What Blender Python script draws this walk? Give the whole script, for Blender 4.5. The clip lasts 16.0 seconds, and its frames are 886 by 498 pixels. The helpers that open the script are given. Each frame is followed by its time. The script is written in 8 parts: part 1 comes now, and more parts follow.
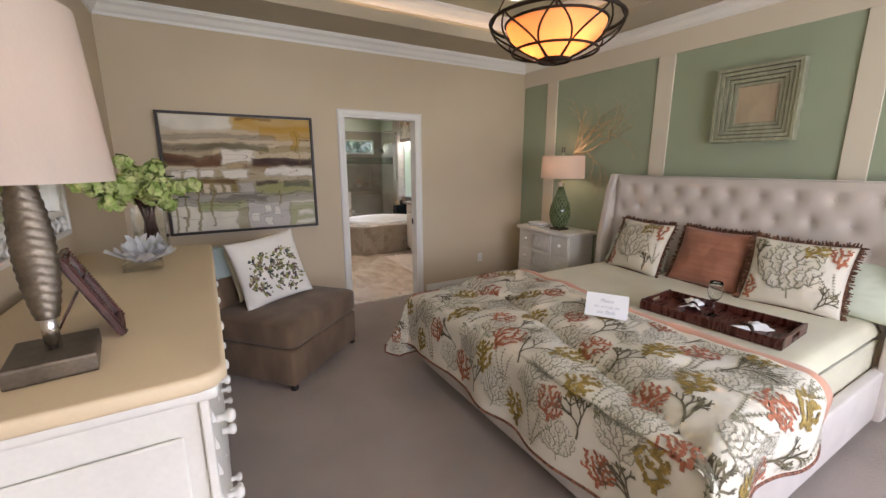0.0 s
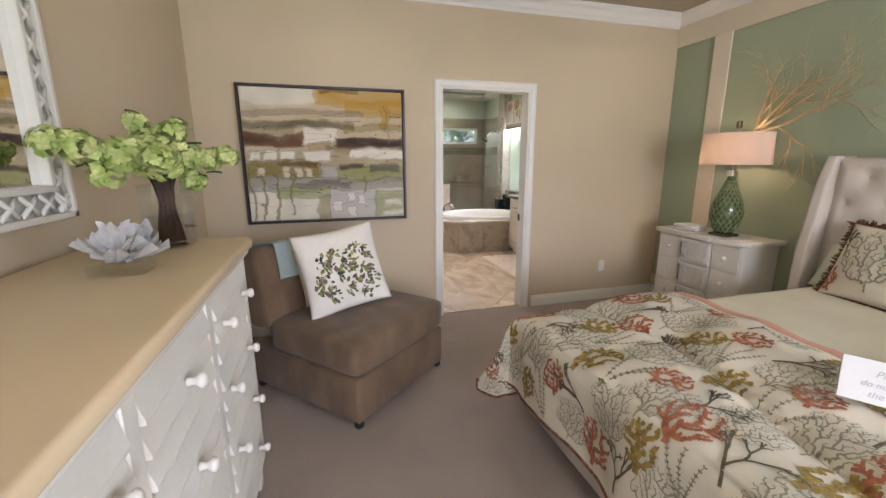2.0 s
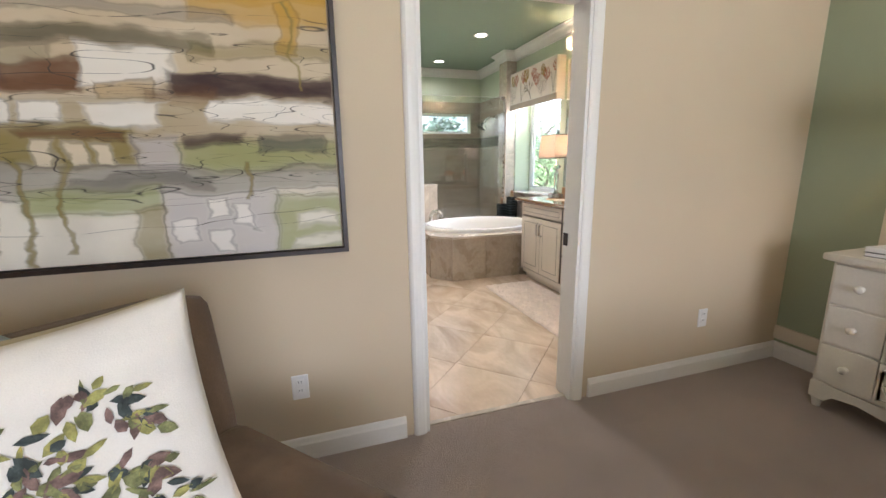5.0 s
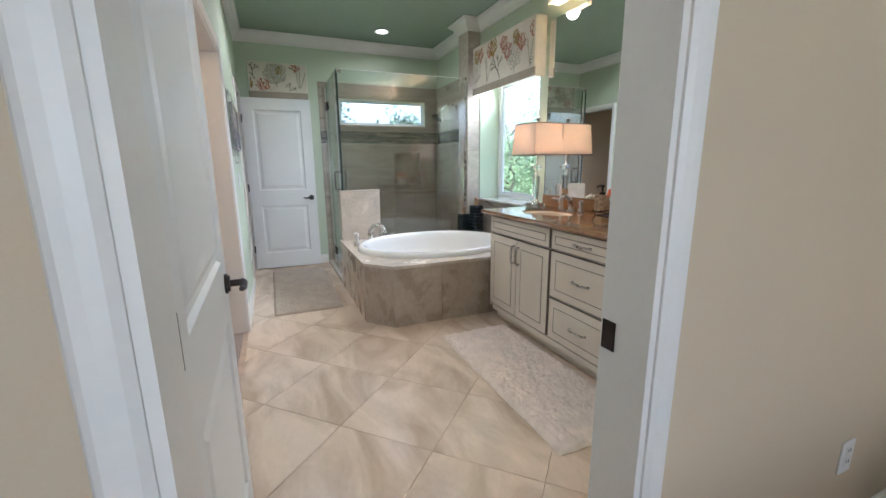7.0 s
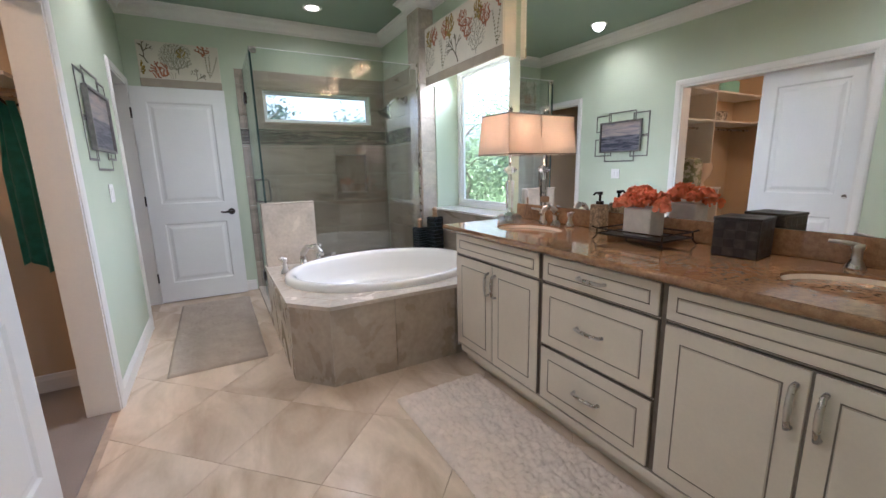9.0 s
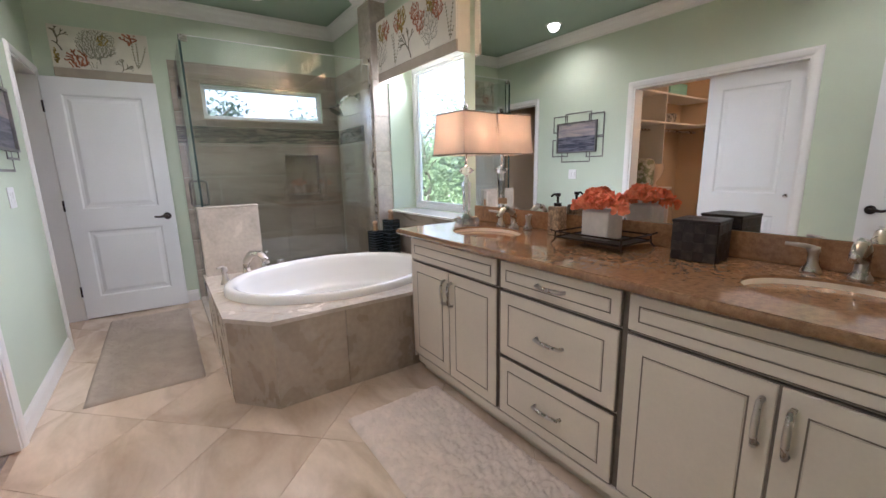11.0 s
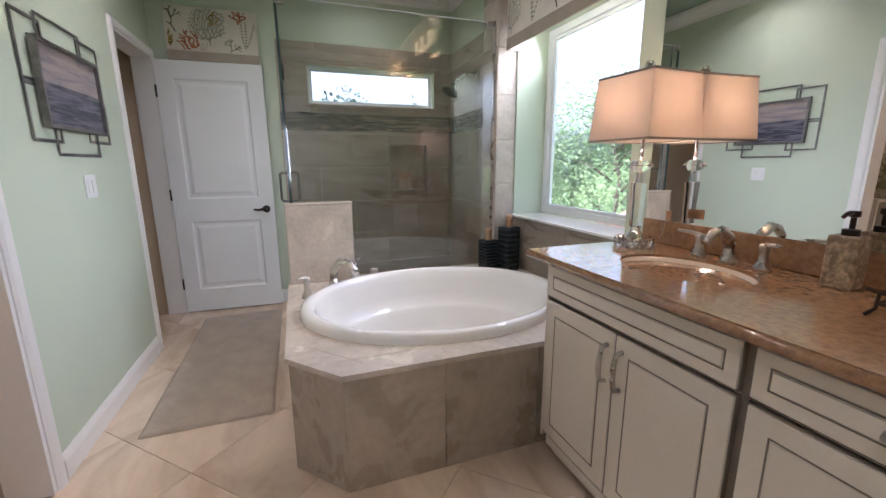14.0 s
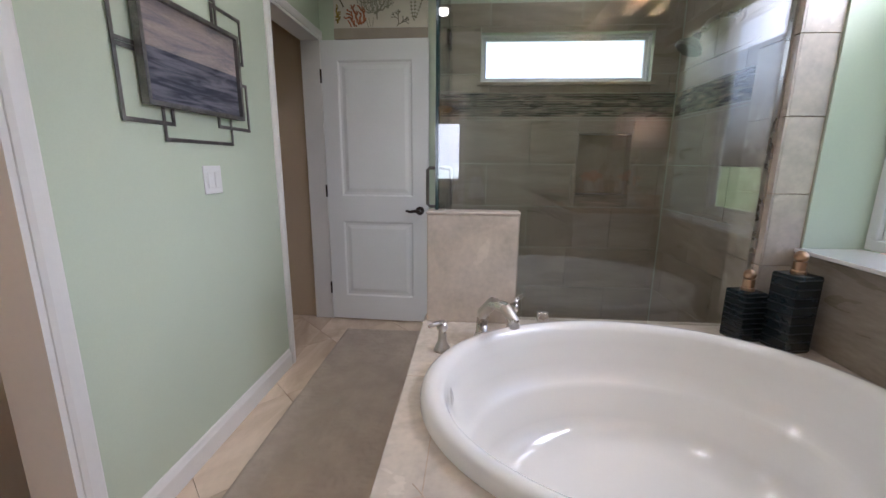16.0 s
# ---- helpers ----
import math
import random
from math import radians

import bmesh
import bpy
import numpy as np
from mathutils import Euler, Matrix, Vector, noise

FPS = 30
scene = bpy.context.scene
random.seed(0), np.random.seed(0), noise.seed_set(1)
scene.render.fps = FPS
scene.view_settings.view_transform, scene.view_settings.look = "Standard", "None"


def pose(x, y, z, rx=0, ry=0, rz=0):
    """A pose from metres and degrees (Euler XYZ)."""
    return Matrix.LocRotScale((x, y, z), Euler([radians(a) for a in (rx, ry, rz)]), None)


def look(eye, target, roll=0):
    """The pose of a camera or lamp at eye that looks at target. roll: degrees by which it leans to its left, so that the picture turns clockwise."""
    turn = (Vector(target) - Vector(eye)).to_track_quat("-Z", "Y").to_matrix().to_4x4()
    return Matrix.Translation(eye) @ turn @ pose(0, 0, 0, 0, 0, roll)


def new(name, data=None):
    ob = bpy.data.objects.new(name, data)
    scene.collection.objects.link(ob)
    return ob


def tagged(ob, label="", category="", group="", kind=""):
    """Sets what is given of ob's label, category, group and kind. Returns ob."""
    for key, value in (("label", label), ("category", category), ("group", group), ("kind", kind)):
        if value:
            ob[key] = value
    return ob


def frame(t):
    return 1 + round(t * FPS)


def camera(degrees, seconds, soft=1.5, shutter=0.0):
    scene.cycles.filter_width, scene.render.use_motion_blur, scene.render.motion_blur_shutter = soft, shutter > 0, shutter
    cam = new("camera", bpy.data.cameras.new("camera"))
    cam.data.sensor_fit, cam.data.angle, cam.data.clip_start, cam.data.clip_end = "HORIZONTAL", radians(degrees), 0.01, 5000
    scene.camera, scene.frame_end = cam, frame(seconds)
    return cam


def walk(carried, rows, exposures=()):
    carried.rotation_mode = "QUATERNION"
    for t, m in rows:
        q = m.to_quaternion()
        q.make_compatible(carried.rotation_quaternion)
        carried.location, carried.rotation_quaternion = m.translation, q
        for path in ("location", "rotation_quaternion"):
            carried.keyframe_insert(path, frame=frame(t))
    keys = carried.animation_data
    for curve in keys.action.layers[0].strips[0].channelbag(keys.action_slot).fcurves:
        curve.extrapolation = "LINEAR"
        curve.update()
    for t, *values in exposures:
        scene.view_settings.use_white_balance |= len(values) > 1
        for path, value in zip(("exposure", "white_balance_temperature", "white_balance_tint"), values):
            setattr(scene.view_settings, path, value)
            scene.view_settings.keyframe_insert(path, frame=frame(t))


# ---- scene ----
cam = camera(95.5, 16.0)
EXPOSURES = [(0.0, 1.74, 5680, 22), (2.0, 2.15, 5650, 20), (3.5, 2.36, 5650, 20), (5.0, 2.38, 5500, 18), (7.5, 1.91, 4980, 13), (9.5, 1.86, 5200, 21), (13.0, 1.75, 5300, 23), (15.0, 1.47, 5310, 22), (16.0, 1.37, 5330, 22)]
PATH = [
    (0, (-0.035, -0.153, 1.562), (0.952, 1.536, 1.147), -0.1),
    (0.5, (-0.004, -0.057, 1.494), (0.906, 1.675, 1.081), -0.1),
    (1, (0.045, 0.174, 1.466), (0.840, 1.960, 1.047), 0.0),
    (1.5, (0.121, 0.388, 1.433), (0.776, 2.229, 1.010), -0.0),
    (2, (0.264, 0.590, 1.439), (0.804, 2.467, 1.008), -0.1),
    (2.5, (0.387, 0.827, 1.410), (0.842, 2.725, 0.975), -0.1),
    (3, (0.452, 1.136, 1.391), (0.866, 3.045, 0.965), -0.2),
    (3.5, (0.528, 1.438, 1.350), (0.948, 3.347, 0.926), -0.3),
    (4, (0.603, 1.738, 1.345), (1.052, 3.640, 0.921), -0.5),
    (4.5, (0.660, 2.058, 1.335), (1.175, 3.944, 0.912), -0.8),
    (5, (0.798, 2.344, 1.297), (1.393, 4.207, 0.880), -0.9),
    (5.2, (0.853, 2.458, 1.282), (1.480, 4.312, 0.867), -0.9),
    (7.3, (1.458, 3.673, 1.263), (2.229, 5.474, 0.855), -0.5),
    (7.4, (1.472, 3.720, 1.265), (2.247, 5.519, 0.858), -0.5),
    (8, (1.555, 4.000, 1.274), (2.357, 5.789, 0.875), -0.7),
    (8.5, (1.665, 4.142, 1.267), (2.523, 5.905, 0.870), -1.2),
    (9, (1.724, 4.216, 1.256), (2.681, 5.928, 0.864), -1.3),
    (9.5, (1.760, 4.261, 1.240), (2.836, 5.903, 0.856), -1.5),
    (9.7, (1.772, 4.275, 1.235), (2.886, 5.895, 0.853), -1.6),
    (11.8, (1.864, 4.379, 1.270), (2.962, 6.004, 0.869), -0.8),
    (12, (1.865, 4.416, 1.271), (2.938, 6.056, 0.870), -0.8),
    (12.5, (1.870, 4.569, 1.274), (2.837, 6.273, 0.873), -0.6),
    (13, (1.920, 4.709, 1.258), (2.784, 6.466, 0.853), -0.4),
    (13.5, (2.024, 4.881, 1.256), (2.794, 6.681, 0.849), -0.3),
    (14, (2.108, 5.058, 1.244), (2.774, 6.899, 0.834), -0.3),
    (14.5, (2.164, 5.289, 1.243), (2.695, 7.173, 0.832), -0.1),
    (15, (2.191, 5.507, 1.239), (2.540, 7.433, 0.828), 0.1),
    (15.5, (2.241, 5.738, 1.228), (2.365, 7.692, 0.820), 0.3),
    (16, (2.225, 5.936, 1.225), (2.094, 7.887, 0.805), 0.5),
]
walk(cam, [(t, look(eye, target, roll)) for t, eye, target, roll in PATH], EXPOSURES)

# ---- daylight ----
world = bpy.data.worlds.new("sky")
scene.world = world
world.use_nodes = True
wn = world.node_tree.nodes
sky = wn.new("ShaderNodeTexSky")
sky.sky_type, sky.sun_disc = "NISHITA", False
sky.sun_elevation, sky.sun_rotation = radians(44), radians(-87)
sky.dust_density, sky.air_density = 6.0, 1.0
haze = wn.new("ShaderNodeHueSaturation")
haze.inputs["Saturation"].default_value, haze.inputs["Value"].default_value = 0.4, 1.9
world.node_tree.links.new(sky.outputs[0], haze.inputs["Color"])
world.node_tree.links.new(haze.outputs[0], wn["Background"].inputs[0])
wn["Background"].inputs[1].default_value = 0.15


def lamp(name, kind, m, watts, colour, **more):
    data = bpy.data.lights.new(name, kind)
    data.energy, data.color = watts * (1 if kind == "SUN" else 0.25), colour
    if kind == "AREA":
        data.shape = more.get("shape", "RECTANGLE")
        data.size, data.size_y = more.get("size", 0.5), more.get("size_y", 0.5)
        data.spread = radians(more.get("spread", 180))
    elif kind == "SUN":
        data.angle = radians(more.get("angle", 0.5))
    else:
        data.shadow_soft_size = more.get("radius", 0.05)
    if kind == "SPOT":
        data.spot_size, data.spot_blend = radians(more.get("cone", 110)), 1.0
    ob = new(name, data)
    ob.matrix_world = m
    return ob


WARM, DAY, COOL = (1.0, 0.66, 0.36), (1.0, 0.96, 0.9), (0.86, 0.93, 1.0)
lamp("sun", "SUN", look((-40, 2, 38), (0, 0, 0)), 2.2, (1, 0.95, 0.88), angle=3)
# sky light through the bedroom windows behind the walker and beside the bed
lamp("window_light", "AREA", look((1.3, -2.36, 1.5), (1.3, 3, 0.5)), 124, DAY, size=2.6, size_y=1.6)
lamp("window_light", "AREA", look((3.5, -1.2, 1.5), (0, -0.2, 1.0)), 40, COOL, size=1.4, size_y=1.5)
# sky light through the top of the bath window
lamp("window_light", "AREA", look((3.84, 7.14, 2.02), (1.14, 7.2, 1.15)), 17, DAY, size=0.98, size_y=0.22, spread=115)

# ---- helpers ----


def box(bm, x0, y0, z0, x1, y1, z1, bevel=0.0, seg=1):
    vs = [bm.verts.new((x, y, z)) for x in (x0, x1) for y in (y0, y1) for z in (z0, z1)]
    fs = [bm.faces.new([vs[i] for i in q]) for q in ((0, 1, 3, 2), (4, 6, 7, 5), (0, 4, 5, 1), (2, 3, 7, 6), (0, 2, 6, 4), (1, 5, 7, 3))]
    if bevel:
        es = list({e for f in fs for e in f.edges})
        bmesh.ops.bevel(bm, geom=es, offset=bevel, segments=seg, affect="EDGES", profile=0.5)
    return bm


def boxed(*a, **k):
    return box(bmesh.new(), *a, **k)


def prism(bm, poly, z0, z1, axis="z", bevel=0.0, seg=2):
    """A flat polygon drawn out along an axis."""
    put3 = {"z": lambda p, h: (p[0], p[1], h), "x": lambda p, h: (h, p[0], p[1]), "y": lambda p, h: (p[0], h, p[1])}[axis]
    lo = [bm.verts.new(put3(p, z0)) for p in poly]
    hi = [bm.verts.new(put3(p, z1)) for p in poly]
    n = len(poly)
    fs = [bm.faces.new(lo[::-1]), bm.faces.new(hi)]
    fs += [bm.faces.new((lo[i], lo[(i + 1) % n], hi[(i + 1) % n], hi[i])) for i in range(n)]
    if bevel:
        es = [e for e in {e for f in fs[:2] for e in f.edges}]
        bmesh.ops.bevel(bm, geom=es, offset=bevel, segments=seg, affect="EDGES", profile=0.5)
    bmesh.ops.recalc_face_normals(bm, faces=bm.faces[:])
    return bm


def lathe(bm, profile, seg=24, cx=0.0, cy=0.0, sx=1.0, sy=1.0):
    rings = []
    for r, z in profile:
        if r < 1e-5:
            rings.append([bm.verts.new((cx, cy, z))])
        else:
            rings.append([bm.verts.new((cx + sx * r * math.cos(2 * math.pi * i / seg), cy + sy * r * math.sin(2 * math.pi * i / seg), z)) for i in range(seg)])
    for a, b in zip(rings, rings[1:]):
        for i in range(seg):
            q = [a[i % len(a)], a[(i + 1) % len(a)], b[(i + 1) % len(b)], b[i % len(b)]]
            q = list(dict.fromkeys(q))
            if len(q) > 2:
                bm.faces.new(q)
    bmesh.ops.recalc_face_normals(bm, faces=bm.faces[:])
    return bm


def tube(bm, pts, radius, seg=8, closed=False):
    """A round bar along points; radius may be one number or one for each point."""
    pts = [Vector(p) for p in pts]
    n = len(pts)
    rad = radius if hasattr(radius, "__len__") else [radius] * n
    rings, side = [], None
    for i, p in enumerate(pts):
        a, b = (pts[i - 1], pts[(i + 1) % n]) if closed else (pts[max(i - 1, 0)], pts[min(i + 1, n - 1)])
        d = (b - a).normalized()
        if side is None or abs(side.dot(d)) > 0.98:
            side = d.orthogonal().normalized()
        side = (side - d * side.dot(d)).normalized()
        up = d.cross(side)
        rings.append([bm.verts.new(p + rad[i] * (math.cos(2 * math.pi * k / seg) * side + math.sin(2 * math.pi * k / seg) * up)) for k in range(seg)])
    pairs = list(zip(rings, rings[1:])) + ([(rings[-1], rings[0])] if closed else [])
    for a, b in pairs:
        for k in range(seg):
            bm.faces.new((a[k], a[(k + 1) % seg], b[(k + 1) % seg], b[k]))
    if not closed:
        bm.faces.new(rings[0][::-1])
        bm.faces.new(rings[-1])
    return bm


def sheet(bm, fn, nu, nv):
    """A grid of faces over the unit square, placed by fn(u, v)."""
    vs = [[bm.verts.new(fn(i / nu, j / nv)) for j in range(nv + 1)] for i in range(nu + 1)]
    for i in range(nu):
        for j in range(nv):
            bm.faces.new((vs[i][j], vs[i + 1][j], vs[i + 1][j + 1], vs[i][j + 1]))
    return bm


def mesh_of(name, bm, material, smooth=False):
    me = bpy.data.meshes.new(name)
    bm.to_mesh(me)
    bm.free()
    for m in material if isinstance(material, (list, tuple)) else [material]:
        me.materials.append(m)
    if smooth:
        me.shade_smooth()
        if smooth is not True:
            me.set_sharp_from_angle(angle=radians(smooth))
    return me


def part(name, bm, material, parent, label="", smooth=False, kind=""):
    ob = new(name, mesh_of(name, bm, material, smooth))
    ob.parent = parent
    return tagged(ob, label=label, kind=kind)


def thing(name, x, y, z, label, category, rz=0.0, group="", kind="", size=1.0):
    ob = new(name)
    ob.empty_display_size = 0.1
    ob.matrix_world = pose(x, y, z, 0, 0, rz) @ Matrix.Scale(size, 4)
    return tagged(ob, label, category, group, kind)


def struct(name, bm, material, label, category, smooth=False):
    return tagged(new(name, mesh_of(name, bm, material, smooth)), label, category, kind="structure")


# ---- materials ----


def mat(name, c, rough=0.6, metal=0.0, var=0.06, scale=3.0, fine=90.0, bump=0.08, dist=0.002, stretch=(1, 1, 1), c2=None, mix=(0.4, 0.65), rand=0.0, sheen=0.0, coat=0.0, detail=4.0, warp=0.0, finevar=0.5):
    m = bpy.data.materials.new(name)
    m.use_nodes = True
    n, l = m.node_tree.nodes, m.node_tree.links
    b = n["Principled BSDF"]
    b.inputs["Roughness"].default_value, b.inputs["Metallic"].default_value = rough, metal
    b.inputs["Sheen Weight"].default_value = sheen
    b.inputs["Coat Weight"].default_value = coat
    tc, mp = n.new("ShaderNodeTexCoord"), n.new("ShaderNodeMapping")
    l.new(tc.outputs["Object"], mp.inputs[0])
    mp.inputs["Scale"].default_value = stretch
    where = mp.outputs[0]
    info = n.new("ShaderNodeObjectInfo")
    if rand:
        add = n.new("ShaderNodeVectorMath")
        add.operation = "MULTIPLY_ADD"
        comb = n.new("ShaderNodeCombineXYZ")
        for k in range(3):
            l.new(info.outputs["Random"], comb.inputs[k])
        l.new(comb.outputs[0], add.inputs[0])
        add.inputs[1].default_value = (37, 23, 11)
        l.new(where, add.inputs[2])
        where = add.outputs[0]
    big, small = n.new("ShaderNodeTexNoise"), n.new("ShaderNodeTexNoise")
    for t, s in ((big, scale), (small, fine)):
        t.inputs["Scale"].default_value = s
        t.inputs["Detail"].default_value = detail
        l.new(where, t.inputs["Vector"])
    big.inputs["Distortion"].default_value = warp
    ramp = n.new("ShaderNodeValToRGB")
    e = ramp.color_ramp.elements
    e[0].position, e[1].position = mix
    lo = c2 or tuple(v * (1 - 2 * var) for v in c)
    e[0].color, e[1].color = (*lo, 1), (*c, 1)
    l.new(big.outputs["Fac"], ramp.inputs[0])
    ml = n.new("ShaderNodeMapRange")
    ml.inputs["From Min"].default_value, ml.inputs["From Max"].default_value = 0.25, 0.75
    ml.inputs["To Min"].default_value, ml.inputs["To Max"].default_value = 1 - var * finevar * 2, 1 + var * finevar
    l.new(small.outputs["Fac"], ml.inputs["Value"])
    last = ml.outputs[0]
    if rand:
        rr = n.new("ShaderNodeMapRange")
        rr.inputs["To Min"].default_value, rr.inputs["To Max"].default_value = 1 - rand, 1 + rand
        l.new(info.outputs["Random"], rr.inputs["Value"])
        mu = n.new("ShaderNodeMath")
        mu.operation = "MULTIPLY"
        l.new(last, mu.inputs[0])
        l.new(rr.outputs[0], mu.inputs[1])
        last = mu.outputs[0]
    sc = n.new("ShaderNodeVectorMath")
    sc.operation = "SCALE"
    l.new(ramp.outputs[0], sc.inputs[0])
    l.new(last, sc.inputs["Scale"])
    l.new(sc.outputs[0], b.inputs["Base Color"])
    rv = n.new("ShaderNodeMapRange")
    rv.inputs["To Min"].default_value, rv.inputs["To Max"].default_value = max(rough - 0.08, 0.02), min(rough + 0.08, 1)
    l.new(big.outputs["Fac"], rv.inputs["Value"])
    l.new(rv.outputs[0], b.inputs["Roughness"])
    if bump:
        bp = n.new("ShaderNodeBump")
        bp.inputs["Strength"].default_value, bp.inputs["Distance"].default_value = bump, dist
        l.new(small.outputs["Fac"], bp.inputs["Height"])
        l.new(bp.outputs[0], b.inputs["Normal"])
    return m


def glow(name, c, strength):
    m = bpy.data.materials.new(name)
    m.use_nodes = True
    b = m.node_tree.nodes["Principled BSDF"]
    b.inputs["Base Color"].default_value = (*c, 1)
    b.inputs["Emission Color"].default_value = (*c, 1)
    b.inputs["Emission Strength"].default_value = 0.25 * strength
    return m


def glass(name, c, rough=0.0, ior=1.45):
    m = bpy.data.materials.new(name)
    m.use_nodes = True
    b = m.node_tree.nodes["Principled BSDF"]
    b.inputs["Base Color"].default_value = (*c, 1)
    b.inputs["Roughness"].default_value, b.inputs["IOR"].default_value = rough, ior
    b.inputs["Transmission Weight"].default_value = 1
    return m


def thin_glass(name, tint=(0.98, 0.99, 0.98), gloss=0.03):
    """A flat pane: clear, with a mirror film that grows at a slant."""
    m = bpy.data.materials.new(name)
    m.use_nodes = True
    n, l = m.node_tree.nodes, m.node_tree.links
    n.remove(n["Principled BSDF"])
    tr, gl, lw, mx = n.new("ShaderNodeBsdfTransparent"), n.new("ShaderNodeBsdfGlossy"), n.new("ShaderNodeLayerWeight"), n.new("ShaderNodeMixShader")
    tr.inputs[0].default_value = (*tint, 1)
    gl.inputs["Roughness"].default_value = 0.0
    pw, ad = n.new("ShaderNodeMath"), n.new("ShaderNodeMath")
    pw.operation, ad.operation = "POWER", "MULTIPLY_ADD"
    pw.inputs[1].default_value = 4.0
    ad.inputs[1].default_value, ad.inputs[2].default_value = 0.8, gloss
    l.new(lw.outputs["Facing"], pw.inputs[0])
    l.new(pw.outputs[0], ad.inputs[0])
    l.new(ad.outputs[0], mx.inputs[0])
    l.new(tr.outputs[0], mx.inputs[1])
    l.new(gl.outputs[0], mx.inputs[2])
    l.new(mx.outputs[0], n["Material Output"].inputs[0])
    return m


def shade_cloth(name, c, strength=0.0):
    """Lamp shade linen that lets light through."""
    m = mat(name, c, 0.9, var=0.05, scale=6, fine=260, bump=0.25, dist=0.001, stretch=(1, 1, 0.35))
    n, l = m.node_tree.nodes, m.node_tree.links
    tl, mx = n.new("ShaderNodeBsdfTranslucent"), n.new("ShaderNodeMixShader")
    tl.inputs[0].default_value = (*c, 1)
    mx.inputs[0].default_value = 0.5
    l.new(n["Principled BSDF"].outputs[0], mx.inputs[1])
    l.new(tl.outputs[0], mx.inputs[2])
    l.new(mx.outputs[0], n["Material Output"].inputs[0])
    return m


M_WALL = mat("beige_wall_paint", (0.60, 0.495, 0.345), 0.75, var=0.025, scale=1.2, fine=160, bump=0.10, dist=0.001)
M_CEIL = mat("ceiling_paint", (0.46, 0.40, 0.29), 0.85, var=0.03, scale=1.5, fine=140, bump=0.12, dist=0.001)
M_TRAY = mat("tray_paint", (0.40, 0.41, 0.30), 0.85, var=0.03, scale=1.5, fine=140, bump=0.12, dist=0.001)
M_STRIP = mat("cream_panel_paint", (0.70, 0.63, 0.50), 0.6, var=0.02, scale=1.5, fine=150, bump=0.05, dist=0.001)
M_GREEN = mat("sage_wall_paint", (0.34, 0.39, 0.27), 0.75, var=0.025, scale=1.3, fine=160, bump=0.10, dist=0.001)
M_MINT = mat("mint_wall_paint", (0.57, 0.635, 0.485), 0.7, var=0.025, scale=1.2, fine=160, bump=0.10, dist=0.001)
# wall mint over a third darker: the ceiling's dimness is put into the colour
M_MINTC = mat("mint_ceiling_dimmed", (0.33, 0.41, 0.31), 0.85, var=0.03, scale=1.2, fine=160, bump=0.10, dist=0.001)
M_TRIM = mat("white_trim_paint", (0.80, 0.78, 0.73), 0.4, var=0.02, scale=2, fine=60, bump=0.03, dist=0.001)
M_DOOR = mat("white_door_paint", (0.80, 0.80, 0.77), 0.35, var=0.02, scale=2, fine=80, bump=0.04, dist=0.001)
M_CLOSET = mat("closet_paint", (0.60, 0.47, 0.31), 0.8, var=0.03, scale=1.3, fine=120, bump=0.05)
M_CARPET = mat("taupe_carpet", (0.50, 0.395, 0.32), 1.0, var=0.10, scale=2.6, fine=420, bump=1.0, dist=0.012, sheen=0.35, mix=(0.30, 0.62), finevar=1.6, detail=6)
M_TILE = mat("travertine_floor_tile", (0.73, 0.59, 0.445), 0.22, var=0.05, scale=2.2, fine=30, bump=0.03, dist=0.001, rand=0.012, c2=(0.50, 0.38, 0.265), mix=(0.30, 0.62), stretch=(1.7, 0.7, 1), warp=1.4, detail=9)
M_GROUT = mat("grout", (0.54, 0.42, 0.31), 0.9, var=0.08, scale=20, fine=200, bump=0.3)
M_SHOWER = mat("taupe_stone_tile", (0.40, 0.34, 0.26), 0.30, var=0.16, scale=3.2, fine=40, bump=0.05, dist=0.001, rand=0.07, mix=(0.30, 0.70), stretch=(0.6, 0.6, 2.4), warp=1.6, detail=8)
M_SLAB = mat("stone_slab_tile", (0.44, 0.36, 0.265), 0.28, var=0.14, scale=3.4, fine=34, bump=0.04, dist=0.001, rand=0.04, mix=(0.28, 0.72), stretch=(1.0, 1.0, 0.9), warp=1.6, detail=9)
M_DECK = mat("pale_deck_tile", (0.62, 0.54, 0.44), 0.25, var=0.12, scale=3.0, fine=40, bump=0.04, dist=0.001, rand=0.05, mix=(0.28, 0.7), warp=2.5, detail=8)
M_MIRROR = mat("mirror_silver", (0.93, 0.94, 0.93), 0.0, metal=1.0, var=0.0, bump=0)
M_MIRROR.node_tree.nodes["Principled BSDF"].inputs["Roughness"].default_value = 0.0
for link in [k for k in M_MIRROR.node_tree.links if k.to_socket.name == "Roughness"]:
    M_MIRROR.node_tree.links.remove(link)
M_PANE = thin_glass("window_glass")
M_SGLASS = thin_glass("shower_glass", (0.93, 0.955, 0.94), 0.09)
M_NICKEL = mat("brushed_nickel", (0.62, 0.58, 0.53), 0.28, metal=1, var=0.05, scale=20, fine=300, bump=0.03)
M_BRONZE = mat("dark_bronze", (0.055, 0.042, 0.034), 0.38, metal=0.7, var=0.2, scale=20, fine=200, bump=0.1)
M_CHROME = mat("chrome", (0.8, 0.8, 0.8), 0.08, metal=1, var=0.02, bump=0)
M_LENS = glow("downlight_lens", (1.0, 0.86, 0.66), 14)
M_VINYL = mat("white_vinyl", (0.82, 0.83, 0.82), 0.35, var=0.02, bump=0)
M_PLATE = mat("white_plastic", (0.8, 0.79, 0.76), 0.35, var=0.02, bump=0)
M_DARK = mat("black_slot", (0.02, 0.02, 0.02), 0.5, var=0.1, bump=0)

